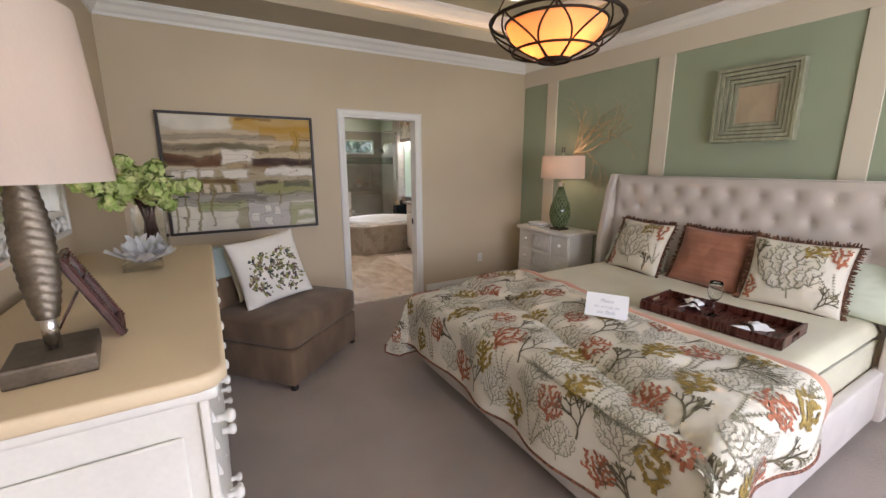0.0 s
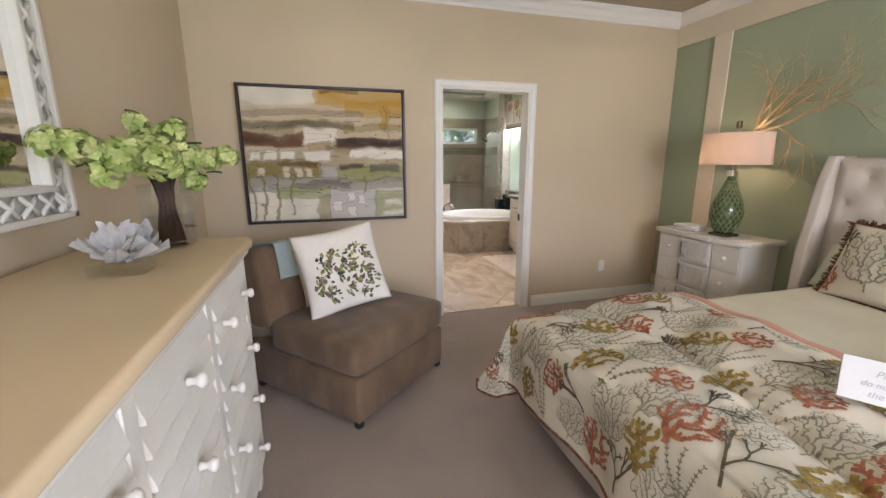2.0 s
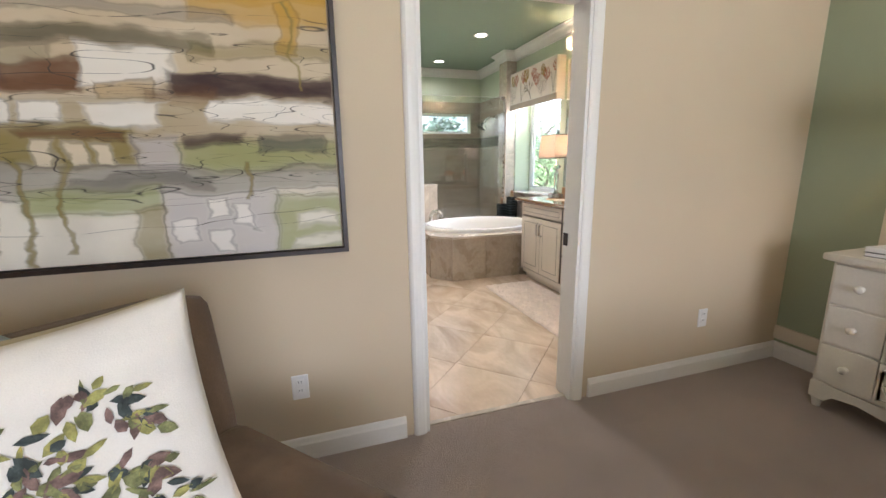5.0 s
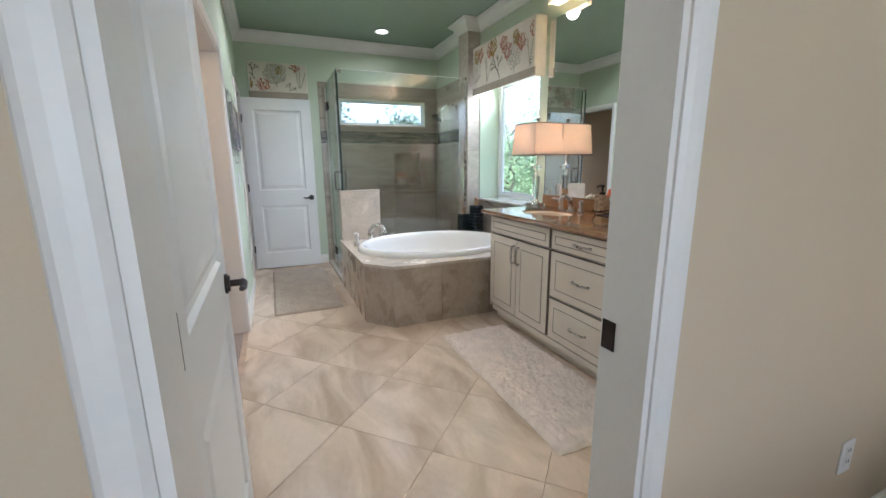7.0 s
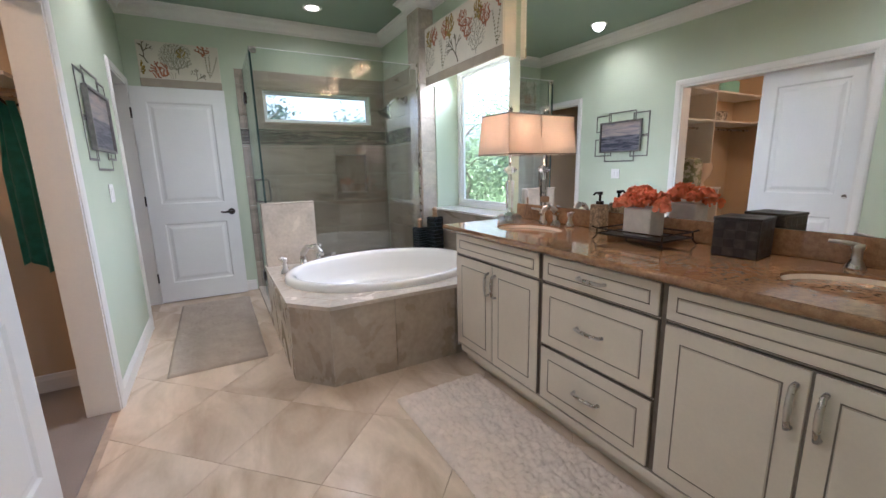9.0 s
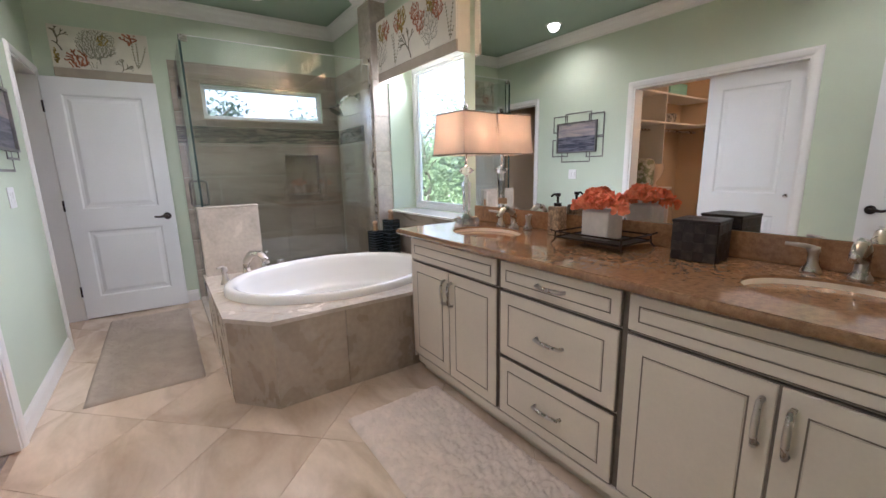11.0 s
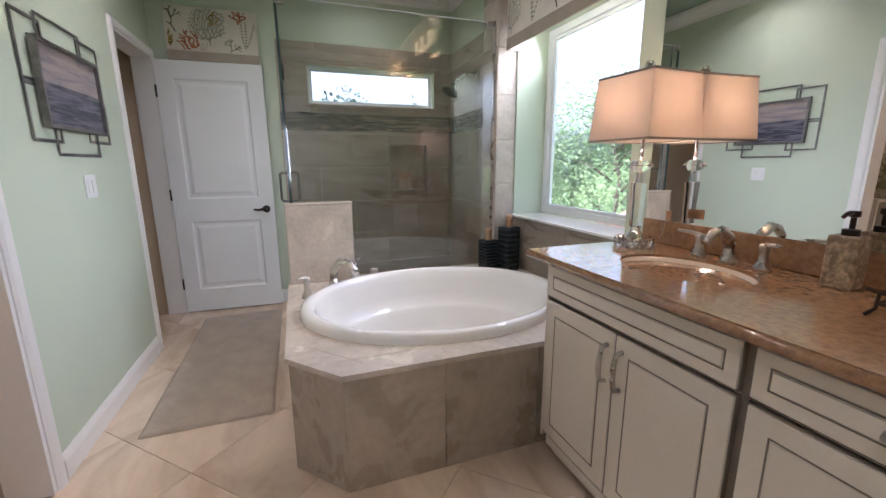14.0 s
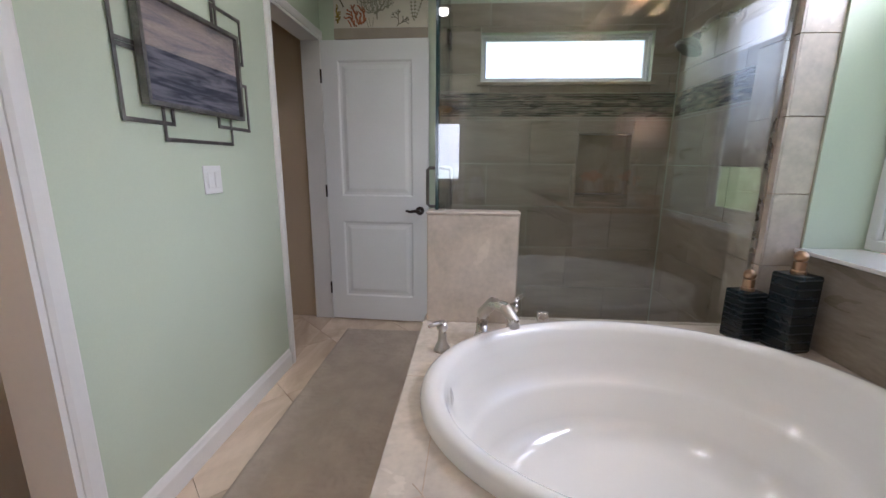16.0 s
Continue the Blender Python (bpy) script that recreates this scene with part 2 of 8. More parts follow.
# ---- structure ----
BX0, BX1, BY0, BY1, CZ = -0.64, 3.65, -2.4, 4.05, 2.785
WX0, WX1, WY0, WY1, WZ = 1.14, 3.62, 4.17, 8.96, 2.77
CY0, CY1, TY, TYE = 5.40, 6.84, 8.20, 8.935  # closet opening, water closet doorway
DX0, DX1, DH = 1.243, 2.078, 2.045

struct("floor", boxed(BX0 - 0.12, BY0 - 0.12, -0.12, BX1 + 0.12, 4.10, 0.0), M_CARPET, "taupe cut-pile bedroom carpet, lightly trodden", "carpet")
struct("floor_bath_bed", boxed(-1.6, 4.10, -0.12, 3.95, 9.3, -0.009), M_GROUT, "sand-coloured grout bed under the bath tiles", "floor")


def wall(name, x0, y0, x1, y1, z0, z1, holes, material, label):
    """A wall box with rectangular holes, given along its long side as (a0, a1, z0, z1)."""
    bm = bmesh.new()
    along = x1 - x0 > y1 - y0
    a0, a1 = (x0, x1) if along else (y0, y1)
    cuts = sorted({a0, a1, *[v for h in holes for v in h[:2]]})
    for p, q in zip(cuts, cuts[1:]):
        spans, low = [], z0
        for h in sorted((h for h in holes if h[0] <= p and h[1] >= q), key=lambda h: h[2]):
            spans.append((low, h[2]))
            low = h[3]
        spans.append((low, z1))
        for s, e in spans:
            if e - s > 0.001:
                box(bm, *((p, y0, s, q, y1, e) if along else (x0, p, s, x1, q, e)))
    bmesh.ops.remove_doubles(bm, verts=bm.verts[:], dist=1e-5)
    inner = [f for f in bm.faces if any(o is not f and (o.calc_center_median() - f.calc_center_median()).length < 1e-5 for e in f.edges for o in e.link_faces)]
    bmesh.ops.delete(bm, geom=inner, context="FACES_ONLY")
    return struct(name, bm, material, label, "wall")


TOP = 3.2
wall("wall_north", BX0 - 0.12, 4.05, BX1 + 0.12, 4.108, 0, TOP, [(DX0, DX1, 0, DH)], M_WALL, "smooth beige painted bedroom wall with the bath doorway")
wall("wall_bath_south", BX0 - 0.12, 4.112, 3.92, 4.17, 0, 2.89, [(DX0, DX1, 0, DH)], M_MINT, "mint green painted bath wall round the doorway")
wall("wall_west", BX0 - 0.12, BY0, BX0, 4.05, 0, TOP, [], M_WALL, "smooth beige painted bedroom wall behind the dresser")
wall("wall_east", BX1, BY0, BX1 + 0.12, 4.05, 0, TOP, [(-1.9, -0.5, 0.75, 2.25)], M_GREEN, "sage green painted accent wall behind the bed")
wall("wall_south", BX0 - 0.12, BY0 - 0.12, BX1 + 0.12, BY0, 0, TOP, [(0.0, 2.6, 0.7, 2.3)], M_WALL, "beige painted wall with a wide window")
wall("wall_bath_west", 1.02, WY0, WX0, WY1, 0, 2.89, [(CY0, CY1, 0, 2.04), (TY, TYE, 0, 2.07)], M_MINT, "mint green painted bath wall with two doorways")
wall("wall_bath_north", 0.2, WY1, 3.92, WY1 + 0.16, 0, 2.89, [(2.274, 3.431, 1.775, 2.095), (2.975, 3.355, 1.0, 1.44)], M_MINT, "mint green painted end wall with a slot window")
wall("wall_bath_east", WX1, WY0, WX1 + 0.30, WY1, 0, 2.89, [(6.60, 7.69, 0.87, 2.15)], M_MINT, "mint green painted outer wall with the tub window")
# panel added over the mint wall; its tan stands in for warm light inside
struct("wall_wc_lining", boxed(0.2, WY1 - 0.012, 0, 1.005, WY1 - 0.003, 2.74), M_CLOSET, "thin tan panel on the water closet wall, warm light put into its colour", "wall")
wall("wall_closet_west", -0.95, WY0, -0.85, 7.4, 0, 2.6, [], M_CLOSET, "tan painted closet wall")
wall("wall_closet_north", -0.85, 7.3, 1.019, 7.4, 0, 2.6, [], M_CLOSET, "tan painted closet wall")
wall("wall_closet_south", -0.85, 4.172, 1.019, 4.2, 0, 2.6, [], M_CLOSET, "tan painted closet wall")
wall("wall_closet_east", 1.003, 4.2, 1.018, 7.3, 0, 2.6, [(CY0, CY1, 0, 2.04)], M_CLOSET, "tan painted inner side of the closet front")
wall("wall_water_closet", 0.2, 7.4, 0.26, WY1, 0, 2.6, [], M_CLOSET, "tan painted wall of the small water closet")
struct("ceiling_closet", boxed(-0.95, 4.172, 2.5, 1.018, WY1, 2.6), M_CLOSET, "tan painted closet ceiling", "ceiling")

# bedroom ceiling: a soffit ring, a riser and a raised tray
TX0, TX1, TY0, TY1, TZ = BX0 + 0.55, 3.08, BY0 + 0.55, 3.48, 3.06
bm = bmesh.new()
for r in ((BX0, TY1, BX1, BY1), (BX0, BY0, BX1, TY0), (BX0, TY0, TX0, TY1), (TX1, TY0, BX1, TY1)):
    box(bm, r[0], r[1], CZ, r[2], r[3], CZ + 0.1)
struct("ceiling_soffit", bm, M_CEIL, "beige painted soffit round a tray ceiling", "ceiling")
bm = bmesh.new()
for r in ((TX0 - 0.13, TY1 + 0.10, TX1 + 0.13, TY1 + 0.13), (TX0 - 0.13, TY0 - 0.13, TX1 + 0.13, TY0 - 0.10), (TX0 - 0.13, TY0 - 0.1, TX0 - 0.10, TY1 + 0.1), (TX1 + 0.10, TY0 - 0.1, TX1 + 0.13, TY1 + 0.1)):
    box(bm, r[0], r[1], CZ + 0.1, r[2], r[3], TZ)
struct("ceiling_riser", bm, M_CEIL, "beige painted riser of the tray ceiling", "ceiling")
struct("ceiling_tray", boxed(TX0 - 0.13, TY0 - 0.13, TZ, TX1 + 0.13, TY1 + 0.13, TZ + 0.1), M_TRAY, "sage green raised centre of the tray ceiling", "ceiling")
struct("ceiling_bath", boxed(1.02, 4.114, WZ, 3.92, WY1 + 0.16, WZ + 0.12), M_MINTC, "mint green painted bath ceiling, darkened in colour to stand in for shade", "ceiling")
struct("roof_slab", boxed(-1.2, -2.7, 3.2, 3.95, 9.2, 3.3), M_TRIM, "plain roof slab over the rooms", "roof")

CROWN = [(0, 0), (0, -0.115), (0.012, -0.115), (0.016, -0.095), (0.034, -0.078), (0.052, -0.045), (0.078, -0.026), (0.082, -0.012), (0.095, -0.012), (0.095, 0)]


def mould(bm, loop, profile, z, inward=1.0):
    """A moulding along a closed, counter-clockwise rectangle: profile points are (out from the wall, up)."""
    n = len(loop)
    rings = []
    for i in range(n):
        p, a, b = Vector(loop[i]), Vector(loop[i - 1]), Vector(loop[(i + 1) % n])
        d0, d1 = (p - a).normalized(), (b - p).normalized()
        n0, n1 = Vector((-d0.y, d0.x)), Vector((-d1.y, d1.x))
        m = (n0 + n1) / (1 + n0.dot(n1)) * inward
        rings.append([bm.verts.new((p.x + m.x * o, p.y + m.y * o, z + h)) for o, h in profile])
    for i in range(n):
        a, b = rings[i], rings[(i + 1) % n]
        for k in range(len(profile)):
            j = (k + 1) % len(profile)
            bm.faces.new((a[k], a[j], b[j], b[k]))
    bmesh.ops.recalc_face_normals(bm, faces=bm.faces[:])
    return bm


def ring(x0, y0, x1, y1):
    return [(x0, y0), (x1, y0), (x1, y1), (x0, y1)]


struct("trim_crown", mould(bmesh.new(), ring(BX0, BY0, BX1, BY1), CROWN, CZ - 0.002), M_TRIM, "white crown moulding of the bedroom", "moulding")
struct("trim_crown_tray", mould(bmesh.new(), ring(TX0 - 0.1, TY0 - 0.1, TX1 + 0.1, TY1 + 0.1), CROWN, TZ - 0.002), M_TRIM, "white crown moulding inside the tray ceiling", "moulding")
struct("trim_crown_bath", mould(bmesh.new(), [(WX0, WY0), (WX1, WY0), (WX1, 7.70), (3.47, 7.70), (3.47, 7.93), (WX1, 7.93), (WX1, WY1), (WX0, WY1)], CROWN, WZ - 0.002), M_TRIM, "white crown moulding of the bath", "moulding")

# warm cove light lying on the soffit's ledge
M_COVE = glow("cove_rope_light", (1.0, 0.62, 0.28), 5)
cove = thing("cove_light", TX0 - 0.06, TY0, CZ + 0.1, "warm rope light lying on the tray ledge", "cove light", kind="structure")
for a, b in (((0, TY1 - TY0 + 0.06), (TX1 - TX0 + 0.12, TY1 - TY0 + 0.06)), ((TX1 - TX0 + 0.12, 0), (TX1 - TX0 + 0.12, TY1 - TY0 + 0.06)), ((0, 0), (0, TY1 - TY0 + 0.06))):
    part("rope", tube(bmesh.new(), [(*a, 0.012), (*b, 0.012)], 0.008, 6), M_COVE, cove)

BASE = [(0, 0), (0.016, 0), (0.016, 0.078), (0.012, 0.087), (0.008, 0.103), (0.004, 0.109), (0, 0.109)]


def base_run(name, a, b, label="white moulded skirting board"):
    """A skirting board from a to b with the room on the left."""
    bm = bmesh.new()
    d = (Vector(b) - Vector(a)).normalized()
    nrm = Vector((-d.y, d.x))
    ends = [[bm.verts.new((p[0] + nrm.x * o, p[1] + nrm.y * o, h)) for o, h in BASE] for p in (a, b)]
    k = len(BASE)
    for i in range(k):
        bm.faces.new((ends[0][i], ends[0][(i + 1) % k], ends[1][(i + 1) % k], ends[1][i]))
    bm.faces.new(ends[0])
    bm.faces.new(ends[1][::-1])
    bmesh.ops.recalc_face_normals(bm, faces=bm.faces[:])
    return struct(name, bm, M_TRIM, label, "skirting")


base_run("baseboard", (BX1, 4.05), (DX1 + 0.1, 4.05))
base_run("baseboard", (DX0 - 0.1, 4.05), (BX0, 4.05))
base_run("baseboard", (BX0, 4.05), (BX0, BY0))
base_run("baseboard", (BX1, BY0), (BX1, 4.05))
base_run("baseboard", (BX0, BY0), (BX1, BY0))
base_run("baseboard", (WX0, TY - 0.064), (WX0, CY1 + 0.064))
base_run("baseboard", (WX0, CY0 - 0.064), (WX0, WY0))
base_run("baseboard", (2.02, WY1), (WX0, WY1))
base_run("baseboard", (1.0, 7.3), (-0.85, 7.3))
base_run("baseboard", (-0.85, 7.3), (-0.85, 4.2))


def casing(bm, a0, a1, top, at, out, axis, w=0.062, d=0.02):
    """Three mitred casing boards round an opening in a wall; out is +1 or -1."""
    prof = [(0, d * 0.5), (0.012, d * 0.85), (0.03, d), (w - 0.016, d), (w - 0.006, d * 0.7), (w, d * 0.3), (w, 0), (0, 0)]
    for run in ("l", "r", "t"):
        ends = []
        for e in (0, 1):
            pts = []
            for u, v in prof:
                if run == "t":
                    a, z = (a0 - u, top + u) if e == 0 else (a1 + u, top + u)
                else:
                    a, z = (a0 - u if run == "l" else a1 + u), (0.0 if e == 0 else top + u)
                pts.append(bm.verts.new((a, at + out * v, z) if axis == "x" else (at + out * v, a, z)))
            ends.append(pts)
        for i in range(len(prof)):
            j = (i + 1) % len(prof)
            bm.faces.new((ends[0][i], ends[0][j], ends[1][j], ends[1][i]))
        bm.faces.new(ends[0])
        bm.faces.new(ends[1][::-1])
    bmesh.ops.recalc_face_normals(bm, faces=bm.faces[:])
    return bm


def lining(bm, a0, a1, top, w0, w1, axis, t=0.018):
    """Jamb boards that line an opening through a wall from w0 to w1."""
    for s in ((a0, 0, a0 + t, top), (a1 - t, 0, a1, top), (a0 + t, top - t, a1 - t, top)):
        box(bm, *((s[0], w0, s[1], s[2], w1, s[3]) if axis == "x" else (w0, s[0], s[1], w1, s[2], s[3])))
    return bm


struct("trim_door_bedroom", casing(bmesh.new(), DX0, DX1, DH, 4.05, -1, "x"), M_TRIM, "white moulded casing of the bath doorway", "casing")
struct("trim_door_bath", casing(bmesh.new(), DX0, DX1, DH, 4.17, 1, "x", d=0.006), M_TRIM, "white moulded casing of the bath doorway", "casing")
struct("trim_jamb", lining(bmesh.new(), DX0 - 0.001, DX1 + 0.001, DH + 0.001, 4.046, 4.174, "x"), M_TRIM, "white door jamb lining", "jamb")
struct("trim_threshold", boxed(DX0, 4.085, -0.009, DX1, 4.115, 0.008, 0.003), M_DECK, "pale stone threshold strip", "threshold")
struct("trim_closet", casing(bmesh.new(), CY0, CY1, 2.04, WX0, 1, "y"), M_TRIM, "white moulded casing of the closet opening", "casing")
struct("trim_closet_jamb", lining(bmesh.new(), CY0, CY1, 2.041, 1.0, WX0 + 0.004, "y"), M_TRIM, "white jamb lining of the closet opening", "jamb")
struct("trim_wc", casing(bmesh.new(), TY, 8.905, 2.07, WX0, 1, "y", w=0.052), M_TRIM, "white moulded casing of the water closet doorway", "casing")
struct("trim_wc_jamb", lining(bmesh.new(), TY, TYE, 2.071, 1.01, WX0 + 0.004, "y"), M_TRIM, "white jamb lining of the water closet doorway", "jamb")


def leaf(name, root, w, h, t, material, panels):
    """A moulded door leaf: stiles and rails with sunk, bevelled panels on both faces."""
    bm = bmesh.new()
    xs = sorted({0.0, w, *[v for p in panels for v in (p[0], p[2])]})
    zs = sorted({0.0, h, *[v for p in panels for v in (p[1], p[3])]})
    for i, (a, b) in enumerate(zip(xs, xs[1:])):
        for c, d in zip(zs, zs[1:]):
            sunk = any(p[0] <= a and b <= p[2] and p[1] <= c and d <= p[3] for p in panels)
            if not sunk:
                for y in (0, t):
                    q = [bm.verts.new(v) for v in ((a, y, c), (b, y, c), (b, y, d), (a, y, d))]
                    bm.faces.new(q if y == 0 else q[::-1])
    for p in panels:
        for y, s in ((0, 1), (t, -1)):
            last = [(p[0], p[1], p[2], p[3], y)]
            for inset, dep in ((0.012, 0.010), (0.030, 0.010), (0.055, 0.003)):
                last.append((p[0] + inset, p[1] + inset, p[2] - inset, p[3] - inset, y + s * dep))
            loops = [[bm.verts.new(v) for v in ((a, yy, b), (c, yy, b), (c, yy, d), (a, yy, d))] for a, b, c, d, yy in last]
            for m, n in zip(loops, loops[1:]):
                for k in range(4):
                    bm.faces.new((m[k], m[(k + 1) % 4], n[(k + 1) % 4], n[k]))
            bm.faces.new(loops[-1])
    for q in (((0, 0, 0), (0, t, 0), (0, t, h), (0, 0, h)), ((w, 0, 0), (w, 0, h), (w, t, h), (w, t, 0)), ((0, 0, 0), (w, 0, 0), (w, t, 0), (0, t, 0)), ((0, 0, h), (0, t, h), (w, t, h), (w, 0, h))):
        bm.faces.new([bm.verts.new(v) for v in q])
    bmesh.ops.remove_doubles(bm, verts=bm.verts[:], dist=1e-5)
    bmesh.ops.recalc_face_normals(bm, faces=bm.faces[:])
    return part(name, bm, material, root)


def lever(parent, x, y, z, side, flip=1):
    """A bronze lever handle on a door face at y; side is the way out of the face, flip the way the lever points."""
    bm = bmesh.new()
    for r, d0, d1 in ((0.032, 0, 0.008), (0.026, 0.008, 0.014), (0.011, 0.014, 0.052)):
        tube(bm, [(x, y + side * d0, z), (x, y + side * d1, z)], r, 16)
    tube(bm, [(x, y + side * 0.050, z), (x + flip * 0.025, y + side * 0.055, z + 0.003), (x + flip * 0.06, y + side * 0.055, z - 0.003), (x + flip * 0.095, y + side * 0.052, z + 0.004)], [0.013, 0.012, 0.010, 0.008], 10)
    return part("door_handle", bm, M_BRONZE, parent, "dark bronze lever handle", smooth=40)


def hinge(parent, x, y, z):
    bm = bmesh.new()
    tube(bm, [(x, y, z - 0.045), (x, y, z + 0.045)], 0.007, 8)
    return part("hinge", bm, M_BRONZE, parent, "dark bronze butt hinge", smooth=40)


PANELS = lambda w: [(0.115, 0.19, w - 0.115, 0.775), (0.115, 0.965, w - 0.115, 1.90)]  # noqa: E731

# bath door: opened inwards against the closet wall
BATH_SWING = 90.8
door = thing("door_1", DX0 + 0.006, 4.178, 0.012, "white two-panel bath door standing open", "door", rz=BATH_SWING, kind="structure")
leaf("leaf", door, 0.818, 2.015, 0.035, M_DOOR, PANELS(0.818))
lever(door, 0.755, 0.0, 0.885, -1, -1)
lever(door, 0.755, 0.035, 0.885, 1, -1)
for z in (0.25, 1.0, 1.8):
    hinge(door, 0.0, -0.004, z)
bm = bmesh.new()
box(bm, DX1 - 0.0215, 4.130, 0.858, DX1 - 0.0175, 4.166, 0.925, 0.001)
struct("door_strike", bm, M_BRONZE, "dark bronze strike plate in the door jamb", "strike plate")

# water closet door: swung out in front of the end wall
door = thing("door_2", 1.158, 8.897, 0.012, "white two-panel water closet door standing open", "door", rz=-2.7, kind="structure")
leaf("leaf", door, 0.762, 2.033, 0.035, M_DOOR, PANELS(0.762))
lever(door, 0.70, 0.0, 0.865, -1, -1)
for z in (0.25, 1.0, 1.8):
    hinge(door, -0.004, -0.004, z)

# closet: a bypass door that covers the nearer half
door = thing("door_3", 1.072, CY0 + 0.02, 0.012, "white two-panel sliding closet door, half shut", "door", rz=90.0, kind="structure")
leaf("leaf", door, 0.72, 2.005, 0.033, M_DOOR, [(0.115, 0.19, 0.605, 0.775), (0.115, 0.965, 0.605, 1.88)])
part("finger_pull", lathe(bmesh.new(), [(0.0, 0), (0.016, 0), (0.018, 0.003), (0.0, 0.003)], 16), M_NICKEL, door).matrix_basis = pose(0.05, -0.001, 0.95, 90, 0, 0)

# ---- accent wall: cream battens over sage paint ----
acc = thing("wall_panelling", BX1, 2.0, 0, "cream painted battens and frieze on the accent wall", "wall panelling", kind="structure")
part("frieze", boxed(-0.018, BY0 - 2.0, 2.50, 0, 2.05, 2.68, 0.002), M_STRIP, acc)
for y0, y1 in ((3.47, 3.63), (2.09, 2.24), (0.74, 0.88), (-0.65, -0.50)):
    part("batten", boxed(-0.018, y0 - 2, 0.132, 0, y1 - 2, 2.50, 0.002), M_STRIP, acc)
part("low_rail", boxed(-0.017, BY0 - 2.0, 0.132, 0, 2.05, 0.22, 0.002), M_STRIP, acc)

# ---- printed coral motifs ----


def coral(rng, size, depth, spread, w0, wob=0.25, kids=(2, 3), shrink=0.72, first=0.30, thin=0.66):
    """Strokes (p, q, width at p, width at q) of one branching coral that grows up from the origin."""
    out = []

    def grow(p, ang, length, w, d):
        steps = 2
        for s in range(steps):
            ang += rng.uniform(-wob, wob)
            q = (p[0] + length / steps * math.sin(ang), p[1] + length / steps * math.cos(ang))
            w2 = w * (thin ** (1 / steps))
            out.append((p, q, w, w2))
            p, w = q, w2
        if d > 0:
            n = rng.choice(kids)
            for k in range(n):
                grow(p, ang + spread * ((k + 0.5) / n - 0.5) * 2 + rng.uniform(-0.15, 0.15), length * shrink * rng.uniform(0.8, 1.15), w, d - 1)

    grow((0, 0), rng.uniform(-0.1, 0.1), size * first, w0 * size, depth)
    return out


def fern(rng, size):
    out = []
    for stalk in range(3):
        p, ang = (0, 0), (stalk - 1) * 0.35 + rng.uniform(-0.1, 0.1)
        for s in range(9):
            ang += rng.uniform(-0.08, 0.08)
            q = (p[0] + size * 0.1 * math.sin(ang), p[1] + size * 0.1 * math.cos(ang))
            out.append((p, q, size * 0.016, size * 0.012))
            for side in (-1, 1):
                a = ang + side * 0.8
                r = (q[0] + size * 0.055 * math.sin(a), q[1] + size * 0.055 * math.cos(a))
                m = ((q[0] + r[0]) / 2, (q[1] + r[1]) / 2)
                out.append((q, m, size * 0.006, size * 0.030))
                out.append((m, r, size * 0.030, size * 0.004))
            p = q
    return out


def sea_fan(rng, size, n, wide, tip, power=0.33):
    """Strokes of a coral whose twigs fill an oval: each twig grows from the nearest one already there."""
    pts = []
    while len(pts) < n:
        x, y = rng.uniform(-1, 1), rng.uniform(-1, 1)
        if x * x + y * y < 1 + 0.12 * math.sin(5 * math.atan2(y, x) + n):
            pts.append((x * wide * size, (0.56 + 0.44 * y) * size))
    pts = [(0.0, 0.0), (0.0, size * 0.09), (0.0, size * 0.17)] + sorted(pts, key=lambda p: math.hypot(p[0], p[1] * 0.9))
    up, load = [0] * len(pts), [1] * len(pts)
    for i in range(1, len(pts)):
        p = pts[i]
        up[i] = min(range(i), key=lambda j: (pts[j][0] - p[0]) ** 2 + (pts[j][1] - p[1]) ** 2)
    for i in range(len(pts) - 1, 0, -1):
        load[up[i]] += load[i]
    wd = [tip * size * min(load[i], 60) ** power for i in range(len(pts))]
    return [(pts[up[i]], pts[i], min(wd[up[i]], wd[i] * 1.5), wd[i]) for i in range(1, len(pts))]


FANS = [sea_fan(random.Random(90 + k), 1.0, 520, 0.48, 0.0085, 0.26) for k in range(3)]
MOTIFS = {
    "fan": lambda g, s: [((p[0] * s, p[1] * s), (q[0] * s, q[1] * s), a * s, b * s) for p, q, a, b in g.choice(FANS)],
    "branch": lambda g, s: coral(g, s, 4, 0.66, 0.046, 0.36, (2, 3, 2), 0.80, 0.27, 0.86),
    "rust": lambda g, s: sea_fan(g, s, 130, 0.46, 0.050, 0.16),
    "ochre": lambda g, s: sea_fan(g, s, 90, 0.38, 0.070, 0.14),
    "fern": lambda g, s: fern(g, s),
}
M_PRINT = {
    "fan": mat("print_sage_grey", (0.34, 0.32, 0.235), 0.9, var=0.12, scale=30, fine=300, bump=0.2),
    "branch": mat("print_olive_brown", (0.18, 0.155, 0.09), 0.9, var=0.25, scale=25, fine=300, bump=0.2),
    "rust": mat("print_rust_red", (0.50, 0.18, 0.09), 0.9, var=0.22, scale=40, fine=300, bump=0.2),
    "ochre": mat("print_ochre", (0.42, 0.29, 0.065), 0.9, var=0.25, scale=40, fine=300, bump=0.2),
    "fern": mat("print_moss", (0.27, 0.25, 0.15), 0.9, var=0.15, scale=30, fine=300, bump=0.2),
}
ORDER = ["fan", "rust", "branch", "fan", "ochre", "fern"]


